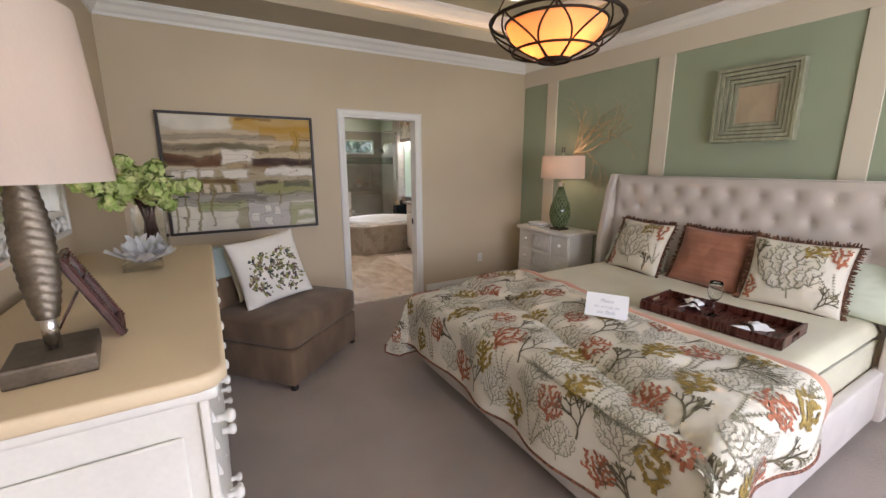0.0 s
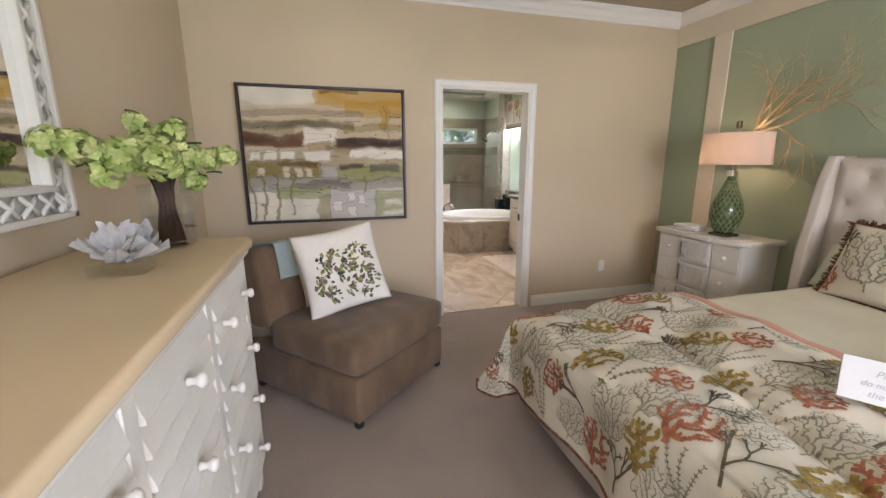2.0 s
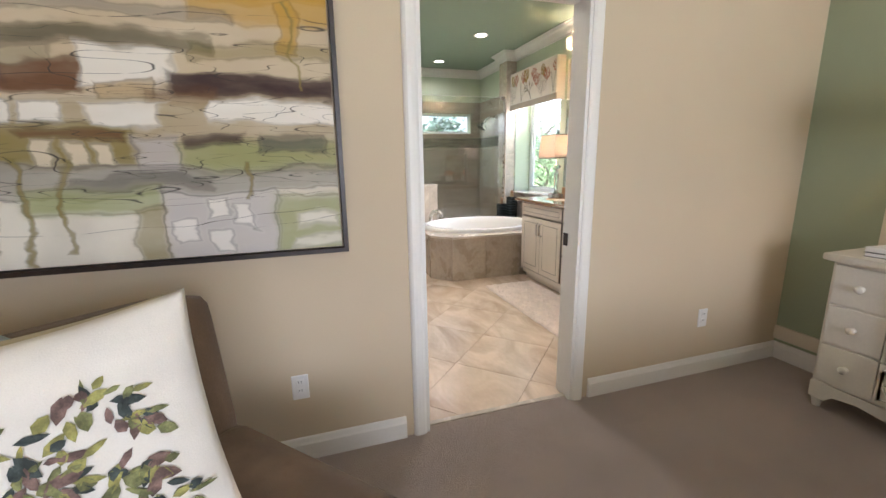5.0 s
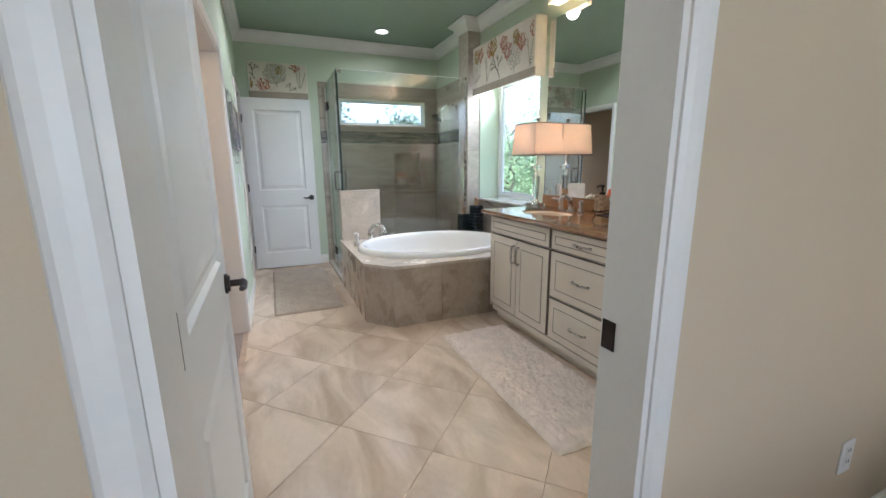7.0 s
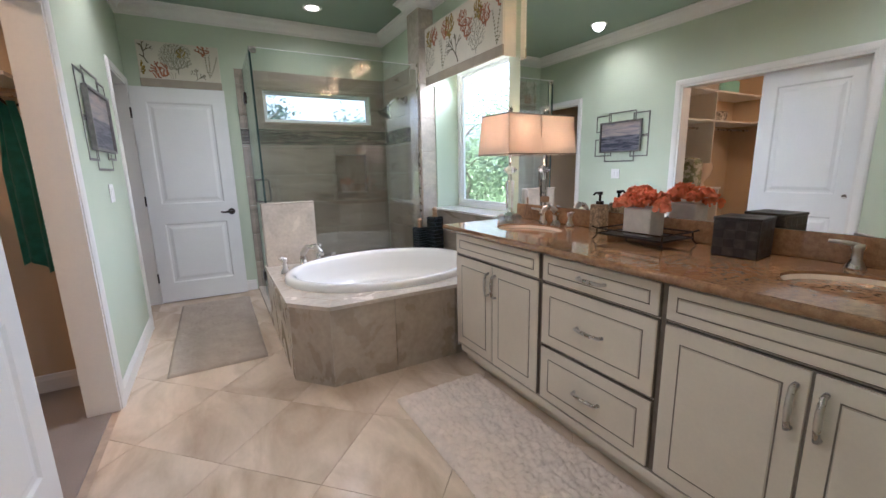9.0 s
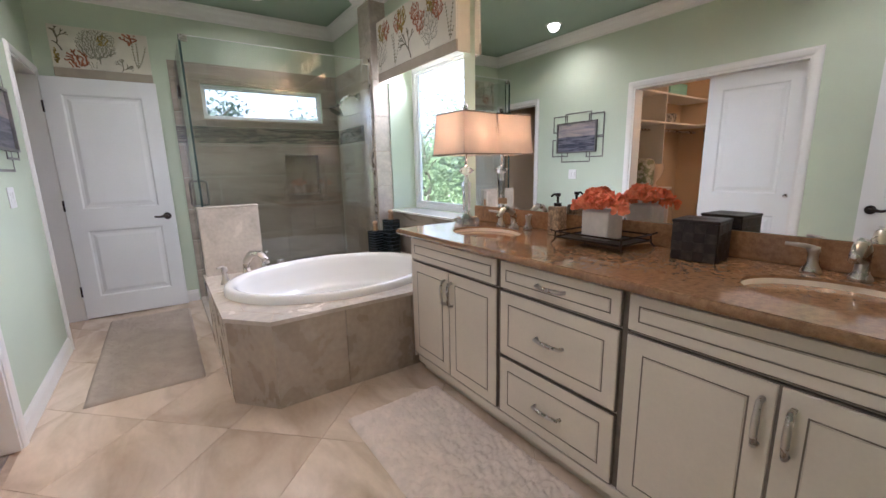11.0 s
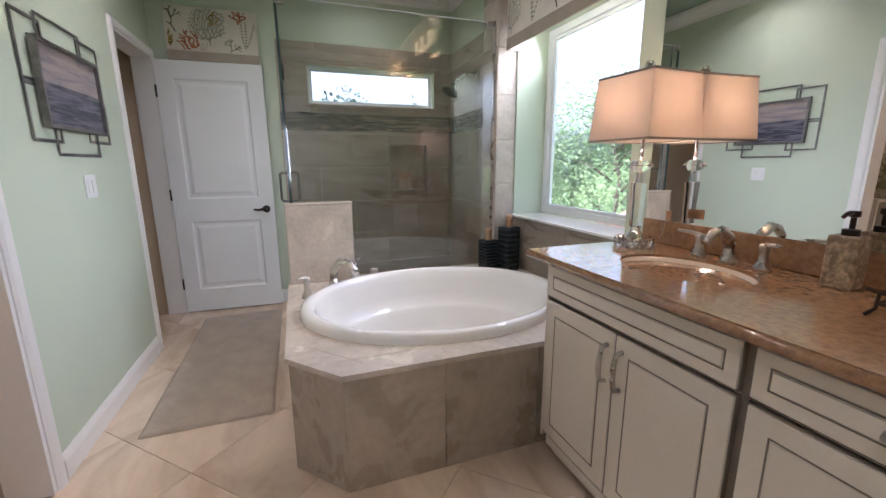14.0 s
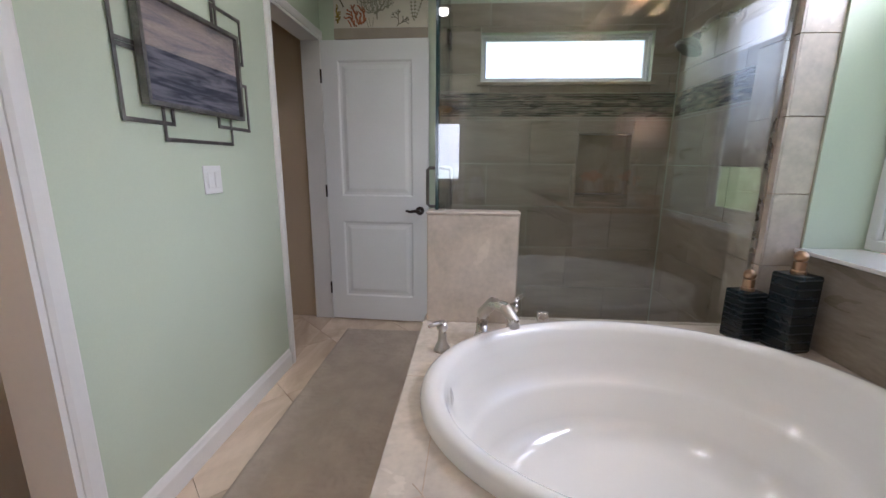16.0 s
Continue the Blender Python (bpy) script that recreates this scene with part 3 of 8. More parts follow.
def print_on(parent, fn, places, seed, label="printed coral motifs"):
    """Lays motifs on a surface. fn(u, v) gives the place in metres of cloth; places are (kind, u, v, size, turn)."""
    rng = random.Random(seed)
    made, lift = {}, 0.0
    for kind, u, v, size, turn in places:
        bm = made.setdefault(kind, bmesh.new())
        c, s = math.cos(turn), math.sin(turn)
        for p, q, w0, w1 in MOTIFS[kind](rng, size):
            dx, dy = q[0] - p[0], q[1] - p[1]
            n = math.hypot(dx, dy) or 1
            nx, ny = -dy / n, dx / n
            quad = [(p[0] + nx * w0 / 2, p[1] + ny * w0 / 2), (p[0] - nx * w0 / 2, p[1] - ny * w0 / 2), (q[0] - nx * w1 / 2, q[1] - ny * w1 / 2), (q[0] + nx * w1 / 2, q[1] + ny * w1 / 2)]
            lift = (lift + 0.00004) % 0.0016
            at = [fn(u + c * x - s * y, v + s * x + c * y, lift) for x, y in quad]
            if None not in at:
                bm.faces.new([bm.verts.new(a) for a in at])
    for kind, bm in made.items():
        part("print_" + kind, bm, M_PRINT[kind], parent, label, kind="stuff")


def scatter(u0, u1, v0, v1, step, seed, size):
    rng = random.Random(seed)
    out, k = [], 0
    nv, nu = max(1, round((v1 - v0) / step)), max(1, round((u1 - u0) / step))
    for j in range(nv):
        for i in range(nu):
            kind = ORDER[(i + j * 2) % len(ORDER)]
            k += 1
            big = {"fan": 1.0, "branch": 1.0, "rust": 0.80, "ochre": 0.84, "fern": 0.95}[kind]
            out.append((kind, u0 + (i + 0.5 + 0.5 * (j % 2) + rng.uniform(-0.12, 0.12)) * (u1 - u0) / nu, v0 + (j + 0.25 + rng.uniform(-0.1, 0.1)) * (v1 - v0) / nv, size * big * rng.uniform(0.85, 1.1), rng.uniform(-0.35, 0.35)))
    return out


M_CREAM = mat("cream_cotton", (0.70, 0.65, 0.53), 0.95, var=0.04, scale=5, fine=420, bump=0.35, dist=0.0015, sheen=0.2)
M_SALMON = mat("salmon_cotton", (0.58, 0.29, 0.18), 0.9, var=0.06, scale=5, fine=380, bump=0.3, dist=0.0015, sheen=0.2)
M_SHEET = mat("sage_cream_sheet", (0.60, 0.56, 0.40), 0.85, var=0.04, scale=4, fine=420, bump=0.25, dist=0.0012, sheen=0.15)
M_MINTP = mat("pale_mint_cotton", (0.66, 0.72, 0.58), 0.9, var=0.04, scale=5, fine=420, bump=0.3, dist=0.0012)
M_LINEN = mat("oatmeal_linen", (0.60, 0.54, 0.48), 0.95, var=0.05, scale=5, fine=520, bump=0.5, dist=0.0015, sheen=0.25)
M_RUSTF = mat("rust_fringe", (0.22, 0.10, 0.055), 0.95, var=0.35, scale=60, fine=400, bump=0.4)
M_TERRA = mat("terracotta_silk", (0.38, 0.155, 0.085), 0.75, var=0.10, scale=10, fine=120, bump=0.5, dist=0.003, stretch=(0.25, 1, 4), sheen=0.2)
M_WHITEF = mat("white_furniture_paint", (0.74, 0.71, 0.64), 0.45, var=0.04, scale=4, fine=90, bump=0.08, dist=0.001)
M_CREAMTOP = mat("cream_dresser_top", (0.66, 0.52, 0.33), 0.45, var=0.03, scale=3, fine=120, bump=0.05, dist=0.001)
M_BROWN = mat("brown_chenille", (0.185, 0.118, 0.066), 0.95, var=0.17, scale=6, fine=260, bump=0.5, dist=0.003, sheen=0.15, stretch=(1, 1, 0.5))
M_AQUA = mat("pale_aqua_throw", (0.62, 0.72, 0.70), 0.95, var=0.04, scale=8, fine=300, bump=0.5, dist=0.002)
M_PEWTER = mat("aged_pewter", (0.19, 0.155, 0.115), 0.42, metal=0.85, var=0.18, scale=14, fine=120, bump=0.25)
M_IRON = mat("dark_iron", (0.05, 0.03, 0.018), 0.5, metal=0.6, var=0.2, scale=20, fine=150, bump=0.2)
M_MAHOG = mat("dark_mahogany", (0.085, 0.022, 0.014), 0.28, var=0.25, scale=8, fine=60, bump=0.05, stretch=(1, 6, 1))
M_PAPER = mat("white_card", (0.80, 0.80, 0.80), 0.7, var=0.01, bump=0)
M_INK = mat("grey_ink", (0.50, 0.52, 0.56), 0.8, var=0.05, bump=0)
M_CLEAR = glass("clear_glass", (0.96, 0.97, 0.96))
M_GREENGLAZE = mat("green_ceramic_glaze", (0.10, 0.15, 0.06), 0.18, var=0.2, scale=10, fine=60, bump=0.05, coat=0.6)
M_GOLD = mat("champagne_metal", (0.70, 0.56, 0.34), 0.38, metal=0.8, var=0.12, scale=20, fine=120, bump=0.1)
M_SHADE = shade_cloth("cream_lamp_shade", (0.80, 0.70, 0.61))

# ---- bed ----
bed = thing("bed", 2.42, 1.42, 0, "king bed with oatmeal linen frame and tufted wing headboard", "bed")
FX, HX, YN, YF = 1.28 - 2.42, 3.40 - 2.42, 0.40 - 1.42, 2.44 - 1.42
part("foot_rail", boxed(FX, YN, 0.06, FX + 0.06, YF, 0.37, 0.015, 3), M_LINEN, bed, smooth=50)
part("side_rail", boxed(FX + 0.06, YN, 0.06, HX, YN + 0.06, 0.37, 0.015, 3), M_LINEN, bed, smooth=50)
part("side_rail", boxed(FX + 0.06, YF - 0.06, 0.06, HX, YF, 0.37, 0.015, 3), M_LINEN, bed, smooth=50)
for x in (FX + 0.1, HX - 0.1):
    for y in (YN + 0.1, YF - 0.1):
        part("leg", lathe(bmesh.new(), [(0.0, 0), (0.022, 0), (0.030, 0.06), (0.0, 0.06)], 12, x, y), M_MAHOG, bed)
part("slat_base", boxed(FX + 0.06, YN + 0.06, 0.24, HX, YF - 0.06, 0.34), M_MAHOG, bed)
BUTTONS = [(r, (c + 0.5 * (r % 2)) * 0.205) for r in range(4) for c in range(-5, 6) if abs((c + 0.5 * (r % 2)) * 0.205) < 0.98]
BZ = lambda r: 1.33 - 0.155 * r  # noqa: E731


def tuft(u, v):
    y, z = YN + 0.03 + u * (YF - YN - 0.06), 0.30 + v * 1.14
    d = 0.055
    for r, b in BUTTONS:
        q = ((y - b) ** 2 + (z - BZ(r)) ** 2) ** 0.5
        if q < 0.16:
            d -= 0.034 * math.exp(-(q / 0.038) ** 1.2) + 0.010 * math.exp(-(q / 0.09) ** 2)
    edge = min(u, 1 - u) * 2.0, (1 - v) * 1.14
    d *= min(1, 0.35 + min(edge) / 0.05 * 0.65)
    lean = 0.05 * v
    return (HX - d + lean, y, z)


part("headboard_face", sheet(bmesh.new(), tuft, 170, 90), M_LINEN, bed, "button-tufted oatmeal linen headboard", smooth=True)
bm = bmesh.new()
prism(bm, [(HX - 0.005, 0.06), (HX + 0.12, 0.06), (HX + 0.17, 1.45), (HX + 0.05, 1.45)], YN + 0.02, YF - 0.02, "y", 0.012)
part("headboard_back", bm, M_LINEN, bed, smooth=40)
for y0, y1 in ((YN - 0.035, YN + 0.03), (YF - 0.03, YF + 0.035)):
    bm = bmesh.new()
    prism(bm, [(HX - 0.15, 0.06), (HX + 0.13, 0.06), (HX + 0.18, 1.46), (HX + 0.0, 1.46), (HX - 0.06, 1.30), (HX - 0.13, 0.85)], y0, y1, "y", 0.014, 3)
    part("headboard_wing", bm, M_LINEN, bed, smooth=40)
for r, b in BUTTONS:
    bm = bmesh.new()
    x = tuft((b - YN - 0.03) / (YF - YN - 0.06), (BZ(r) - 0.30) / 1.14)[0]
    bmesh.ops.create_uvsphere(bm, u_segments=10, v_segments=6, radius=0.013, matrix=Matrix.Translation((x - 0.004, b, BZ(r))) @ Matrix.Diagonal((0.5, 1, 1, 1)))
    part("button", bm, M_LINEN, bed, smooth=True)

mattress = thing("mattress", 2.36, 1.42, 0.34, "mattress under a pale sage cream fitted sheet", "mattress")


def mat_top(u, v):
    x, y = -1.0 + 2.03 * u, -0.955 + 1.91 * v
    e = min(u * 2.03, (1 - u) * 2.03, v * 1.91, (1 - v) * 1.91)
    r = 0.07
    z = 0.30 - (r - math.sqrt(max(0, r * r - (r - min(e, r)) ** 2)))
    # pressed down under the weight of the comforter at the foot
    z -= 0.06 * min(1, max(0, (-0.28 - x) / 0.2))
    return (x, y, z + 0.006 * noise.noise((x * 3, y * 3, 2)))


part("cover", sheet(bmesh.new(), mat_top, 70, 70), M_SHEET, mattress, smooth=True)
part("side_panel", boxed(-0.998, -0.953, 0.0, 1.028, 0.953, 0.19, 0.01), M_SHEET, mattress)

# comforter: laid over the foot of the bed, folded back once
comf = thing("comforter", 1.7, 1.42, 0.6, "cream quilted comforter printed with corals, folded back over the bed foot", "comforter")
CREASE = [(0.2, 1.22), (0.46, 1.38), (0.75, 1.47), (1.15, 1.57), (1.6, 1.65), (1.96, 1.70), (2.31, 1.62), (3.0, 1.4)]


def crease(y):
    for (a, p), (b, q) in zip(CREASE, CREASE[1:]):
        if y <= b:
            return p + (q - p) * max(0, (y - a) / (b - a))
    return CREASE[-1][1]


def hang(e, r=0.10):
    if e <= 0:
        return 0.0, 0.0
    if e < r * math.pi / 2:
        return r * math.sin(e / r), r * (1 - math.cos(e / r))
    return r, r + e - r * math.pi / 2


def comforter(a, b, lift=0.0):
    """A point of the comforter: a metres from its head edge towards the foot, b metres across from the middle (far is +)."""
    ox, dx = hang(a - 0.83)
    oy, dy = hang((b - 0.96) if b > 0 else (-b - 0.98))
    x = 2.15 - min(a, 0.83) - ox + 0.05 * math.sin(b * 1.6) * (a < 0.9)
    y = 1.42 + (min(b, 0.96) + oy if b > 0 else max(b, -0.98) - oy)
    m = min(dx, dy)
    drop = max(dx, dy) + 0.06 * m
    x -= 0.38 * m
    y += (0.30 if b > 0 else -0.2) * m
    fold = 0.022 * math.sin(b * 9.0 + 1.5 * math.sin(b * 3)) * min(1, dx / 0.25) + 0.03 * math.sin(a * 10) * min(1, dy / 0.25)
    x -= fold * (dx >= dy) * min(1, dx / 0.1)
    y += fold * (dy > dx) * (1 if b > 0 else -1)
    top = 0.628 + 0.020 * noise.noise((a * 3.2, b * 3.2, 0.3)) + 0.010 * noise.noise((a * 8, b * 8, 1.7))
    if a < 0.95:
        d = (2.15 - a) - crease(y)
        k = 1 - min(1, max(0, (a - 0.80) / 0.15))
        top += k * (0.050 * (1 - math.exp(-d / 0.05)) if d > 0 else -0.018 * math.exp(d / 0.03))
    z = max(top - drop, 0.045 + 0.02 * noise.noise((a * 5, b * 5, 4)))
    return Vector((x - 1.7, y - 1.42, z - 0.6 + lift))


AMAX, BLO, BHI = 1.32, -1.34, 1.52


def comfort_uv(u, v):
    return comforter(u * AMAX, BLO + v * (BHI - BLO))


part("quilt", sheet(bmesh.new(), comfort_uv, 110, 230), M_CREAM, comf, smooth=True)


def print_point(a, b, lift, side=1):
    if not (0.02 < a < AMAX - 0.02 and BLO + 0.02 < b < BHI - 0.02):
        return None
    p, e = comforter(a, b), 0.01
    n = (comforter(a + e, b) - comforter(a - e, b)).cross(comforter(a, b + e) - comforter(a, b - e))
    n = n.normalized() if n.length > 1e-9 else Vector((0, 0, -1))
    n = -n
    return p + n * (0.003 + lift) * side


motifs = [(k, AMAX - v, -u, s, math.pi / 2 + t) for k, u, v, s, t in scatter(BLO - 0.15, BHI, 0.0, AMAX, 0.172, 5, 0.25)]
motifs = [(k, a, b + 0.12, s, t) for k, a, b, s, t in motifs]
print_on(comf, print_point, motifs, 11)
print_on(comf, lambda a, b, lift: print_point(a, b, lift, -1), motifs, 11, "coral print showing through the underside")
bm = bmesh.new()
rim = [comforter(AMAX, BLO + (BHI - BLO) * i / 200) for i in range(201)]
tube(bm, rim, 0.008, 6)
tube(bm, [comforter(AMAX * i / 90, BHI) for i in range(91)], 0.008, 6)
tube(bm, [comforter(AMAX * i / 90, BLO) for i in range(91)], 0.008, 6)
part("cord_edge", bm, mat("rust_twist_cord", (0.40, 0.17, 0.10), 0.9, var=0.4, scale=90, fine=300, bump=0.3), comf, "rust and cream twisted cord edge", smooth=True)
part("salmon_backing", sheet(bmesh.new(), lambda u, v: comforter(-0.115 + u * 0.135, BLO + 0.02 + v * (BHI - BLO - 0.04), -0.028 + 0.03 * math.sin(u * 2.6)), 8, 200), M_SALMON, comf, "salmon backing turned out at the edge", smooth=True)


def cushion(name, m, w, h, t, material, label, seed, group="", fringe=None, placed=None, category="pillow"):
    """A plump square pillow: its own x is the width, z the height, -y the front."""
    root = thing(name, 0, 0, 0, label, category, group=group)
    root.matrix_world = m

    def face(u, v, s):
        a, b = 2 * u - 1, 2 * v - 1
        pin = 1 - 0.07 * (1 - a * a) * (abs(b) ** 3) - 0.0
        pin2 = 1 - 0.07 * (1 - b * b) * (abs(a) ** 3)
        puff = (max(0, 1 - abs(a) ** 2.6) * max(0, 1 - abs(b) ** 2.6)) ** 0.62
        wr = 0.010 * noise.noise((a * 2.2 + seed, b * 2.2, s)) + 0.006 * noise.noise((a * 6 + seed, b * 6, s))
        return Vector((a * w / 2 * pin2, s * (t / 2 * puff + wr * puff), (b * pin + 1) * h / 2))

    bm = bmesh.new()
    sheet(bm, lambda u, v: face(u, v, -1), 36, 36)
    sheet(bm, lambda u, v: face(1 - u, v, 1), 36, 36)
    bmesh.ops.remove_doubles(bm, verts=bm.verts[:], dist=1e-4)
    part("cover", bm, material, root, smooth=True)
    if placed:
        print_on(root, lambda x, z, lift: face(x / w + 0.5, z / h, -1) + Vector((0, -0.0035 - lift, 0)) if 0.02 < x / w + 0.5 < 0.98 and 0.02 < z / h < 0.98 else None, placed, seed)
    if fringe:
        rng = random.Random(seed)
        bm = bmesh.new()
        for side in range(4):
            for i in range(90):
                k = i / 89
                u, v = ((k, 0), (1, k), (k, 1), (0, k))[side]
                p = face(u, v, -1)
                c = Vector((p.x, 0, p.z - h / 2))
                d = Vector(((0, 0, -1), (1, 0, 0), (0, 0, 1), (-1, 0, 0))[side])
                ln = fringe * rng.uniform(0.7, 1.1)
                tip = p + d * ln + Vector((rng.uniform(-0.01, 0.01), rng.uniform(-0.012, 0.012), rng.uniform(-0.01, 0.01)))
                sd = d.cross(Vector((0, 1, 0))) * 0.0045
                for off in (Vector((0, 0.003, 0)), Vector((0, -0.003, 0))):
                    q = [p + sd + off, p - sd + off, tip - sd * 0.6 + off, tip + sd * 0.6 + off]
                    bm.faces.new([bm.verts.new(x) for x in q])
        part("fringe", bm, M_RUSTF, root, "dark rust brush fringe", kind="stuff")
    return root


def leaning(x, y, z, rz, lean):
    return pose(x, y, z, 0, 0, rz) @ pose(0, 0, 0, lean, 0, 0)


PRINTP = [("fan", 0.0, 0.06, 0.38, 0.1), ("rust", -0.20, 0.02, 0.18, 0.5), ("ochre", 0.04, 0.34, 0.16, -0.7), ("rust", 0.20, 0.30, 0.18, -0.3), ("branch", 0.13, 0.0, 0.20, -0.3), ("branch", -0.19, 0.24, 0.22, 0.1), ("fern", 0.22, 0.1, 0.18, 0.1)]
cushion("euro_pillow", leaning(3.12, 1.98, 0.635, -98, -22), 0.52, 0.46, 0.17, M_CREAM, "cream coral-print pillow with dark rust fringe", 3, "printed bed pillows", 0.03, PRINTP)
cushion("euro_pillow", leaning(3.12, 0.86, 0.635, -84, -22), 0.52, 0.46, 0.17, M_CREAM, "cream coral-print pillow with dark rust fringe", 8, "printed bed pillows", 0.03, PRINTP)
cushion("throw_pillow", leaning(3.17, 1.42, 0.635, -92, -24), 0.52, 0.46, 0.17, M_TERRA, "ribbed terracotta pillow with dark rust fringe", 5, "", 0.03)
cushion("sleeping_pillow", leaning(3.27, 0.66, 0.635, -90, -30), 0.60, 0.40, 0.18, M_MINTP, "pale mint cotton sleeping pillow by the headboard", 13)
cushion("sleeping_pillow", leaning(3.29, 2.08, 0.635, -90, -28), 0.60, 0.36, 0.16, M_MINTP, "pale mint cotton sleeping pillow by the headboard", 14)

# card: a folded tent of white card with a few written lines
card = thing("tent_card", 1.93, 1.30, 0.69, "white folded note card standing on the comforter", "card", rz=-58)
bm = bmesh.new()
for s in (-1, 1):
    q = [(-0.115, s * 0.055, 0), (0.115, s * 0.055, 0), (0.115, 0, 0.125), (-0.115, 0, 0.125)]
    lo = [bm.verts.new(p) for p in q]
    hi = [bm.verts.new((p[0], p[1] - s * 0.0012, p[2] - 0.0006)) for p in q]
    bm.faces.new(lo), bm.faces.new(hi[::-1])
    for i in range(4):
        bm.faces.new((lo[i], hi[i], hi[(i + 1) % 4], lo[(i + 1) % 4]))
part("fold", bm, M_PAPER, card)
for k, (line, size) in enumerate((("Please", 0.030), ("do not sit on", 0.026), ("the Beds", 0.028))):
    cu = bpy.data.curves.new("writing", "FONT")
    cu.body, cu.size, cu.align_x, cu.shear = line, size, "CENTER", 0.3
    ob = new("writing", cu)
    dg = bpy.context.evaluated_depsgraph_get()
    me = bpy.data.meshes.new_from_object(ob.evaluated_get(dg))
    bpy.data.objects.remove(ob)
    me.materials.append(M_INK)
    ob = new("writing", me)
    ob.parent = card
    slope = math.degrees(math.atan2(0.125, 0.055))
    f = 0.62 - k * 0.24
    ob.matrix_basis = pose(0, -0.055 * (1 - f) - 0.0015, 0.125 * f + 0.001, slope, 0, 0)
    tagged(ob, "grey slanted handwriting")

# serving tray with glass and napkins
tray = thing("serving_tray", 2.52, 0.98, 0.645, "dark mahogany serving tray with cut-out grips on the bed", "tray", rz=4)
TW, TL = 0.19, 0.37
part("tray_base", boxed(-TW, -TL, 0, TW, TL, 0.012, 0.002), M_MAHOG, tray)
for x in (-TW, TW - 0.012):
    part("long_side", boxed(x, -TL, 0.012, x + 0.012, TL, 0.055, 0.003), M_MAHOG, tray)
for y in (-TL, TL - 0.012):
    bm = bmesh.new()
    box(bm, -TW + 0.012, y, 0.012, TW - 0.012, y + 0.012, 0.022)
    box(bm, -TW + 0.012, y, 0.022, -0.055, y + 0.012, 0.048)
    box(bm, 0.055, y, 0.022, TW - 0.012, y + 0.012, 0.048)
    box(bm, -TW + 0.012, y, 0.048, TW - 0.012, y + 0.012, 0.062)
    part("handle_end", bm, M_MAHOG, tray)
wine = thing("wine_glass", 2.55, 1.02, 0.657, "clear stemmed wine glass standing in the tray", "wine glass")
part("bowl", lathe(bmesh.new(), [(0.0, 0.088), (0.02, 0.094), (0.036, 0.12), (0.041, 0.15), (0.036, 0.195), (0.033, 0.21), (0.0315, 0.21), (0.0345, 0.19), (0.039, 0.15), (0.034, 0.122), (0.019, 0.097), (0.0, 0.092)], 24), M_CLEAR, wine, smooth=True)
part("stem", lathe(bmesh.new(), [(0.0, 0), (0.034, 0.0), (0.034, 0.002), (0.006, 0.007), (0.004, 0.02), (0.0038, 0.075), (0.006, 0.09), (0.0, 0.09)], 20), M_CLEAR, wine, smooth=True)
for k, (x, y, rz) in enumerate(((2.60, 1.16, 20), (2.48, 0.80, -15))):
    nap = thing("napkin", x, y, 0.657, "white folded napkin in a twig-like ring on the tray", "napkin", rz=rz, group="napkins on the tray")

    def cloth(u, v, k=k):
        a, b = 2 * u - 1, 2 * v - 1
        w = 0.022 + 0.05 * abs(a) ** 1.2
        return (a * 0.10, b * w + 0.006 * noise.noise((a * 4, b * 4, k)), 0.022 * (1 - b * b) + 0.010 * abs(math.sin(b * 5 + a * 3)) * abs(a) + 0.002)

    part("cloth", sheet(bmesh.new(), cloth, 24, 16), M_PAPER, nap, smooth=True)
    bm = bmesh.new()
    for j in range(3):
        tube(bm, [((j - 1) * 0.009, 0.024 * math.cos(i * math.pi / 8), 0.004 + 0.026 * math.sin(i * math.pi / 8)) for i in range(9)], 0.0045, 6)
    part("ring", bm, M_IRON, nap, smooth=True)

# ---- lamps ----


def shade_round(parent, r0, r1, z0, z1, sx=1.0, sy=1.0, seg=48):
    bm = bmesh.new()
    lathe(bm, [(r0, z0), (r1, z1), (r1 - 0.003, z1), (r0 - 0.003, z0), (r0, z0)], seg, 0, 0, sx, sy)
    return part("shade", bm, M_SHADE, parent, "cream linen lamp shade", smooth=40)


def bulb(parent, z, x=0.0, y=0.0, r=0.028, strength=60):
    bm = bmesh.new()
    bmesh.ops.create_uvsphere(bm, u_segments=14, v_segments=8, radius=r, matrix=Matrix.Translation((x, y, z)))
    return part("bulb", bm, glow("warm_bulb", (1.0, 0.70, 0.42), strength), parent, "lit warm bulb", smooth=True)


# ---- nightstand ----
stand = thing("nightstand", 3.452, 3.21, 0, "white painted nightstand with lattice drawer fronts", "nightstand")
stand.matrix_world = stand.matrix_world @ Matrix.Diagonal((0.8, 1, 1.02, 1))
bm = bmesh.new()
TOPS = [(-0.26, -0.40), (-0.28, -0.36), (-0.28, -0.16), (-0.30, -0.14), (-0.30, 0.14), (-0.28, 0.16), (-0.28, 0.40), (-0.26, 0.44), (0.24, 0.44), (0.24, -0.44), (-0.22, -0.44)]
prism(bm, TOPS, 0.775, 0.81, "z", 0.008, 3)
part("top", bm, M_WHITEF, stand, smooth=40)
part("body", boxed(-0.235, -0.40, 0.14, 0.23, 0.40, 0.775, 0.004), M_WHITEF, stand)
bm = bmesh.new()
apr = [(-0.40, 0.14), (-0.40, 0.05), (-0.33, 0.05), (-0.30, 0.085), (-0.2, 0.10), (-0.12, 0.085), (0, 0.075), (0.12, 0.085), (0.2, 0.10), (0.30, 0.085), (0.33, 0.05), (0.40, 0.05), (0.40, 0.14)]
prism(bm, apr, -0.250, -0.232, "x", 0.002)
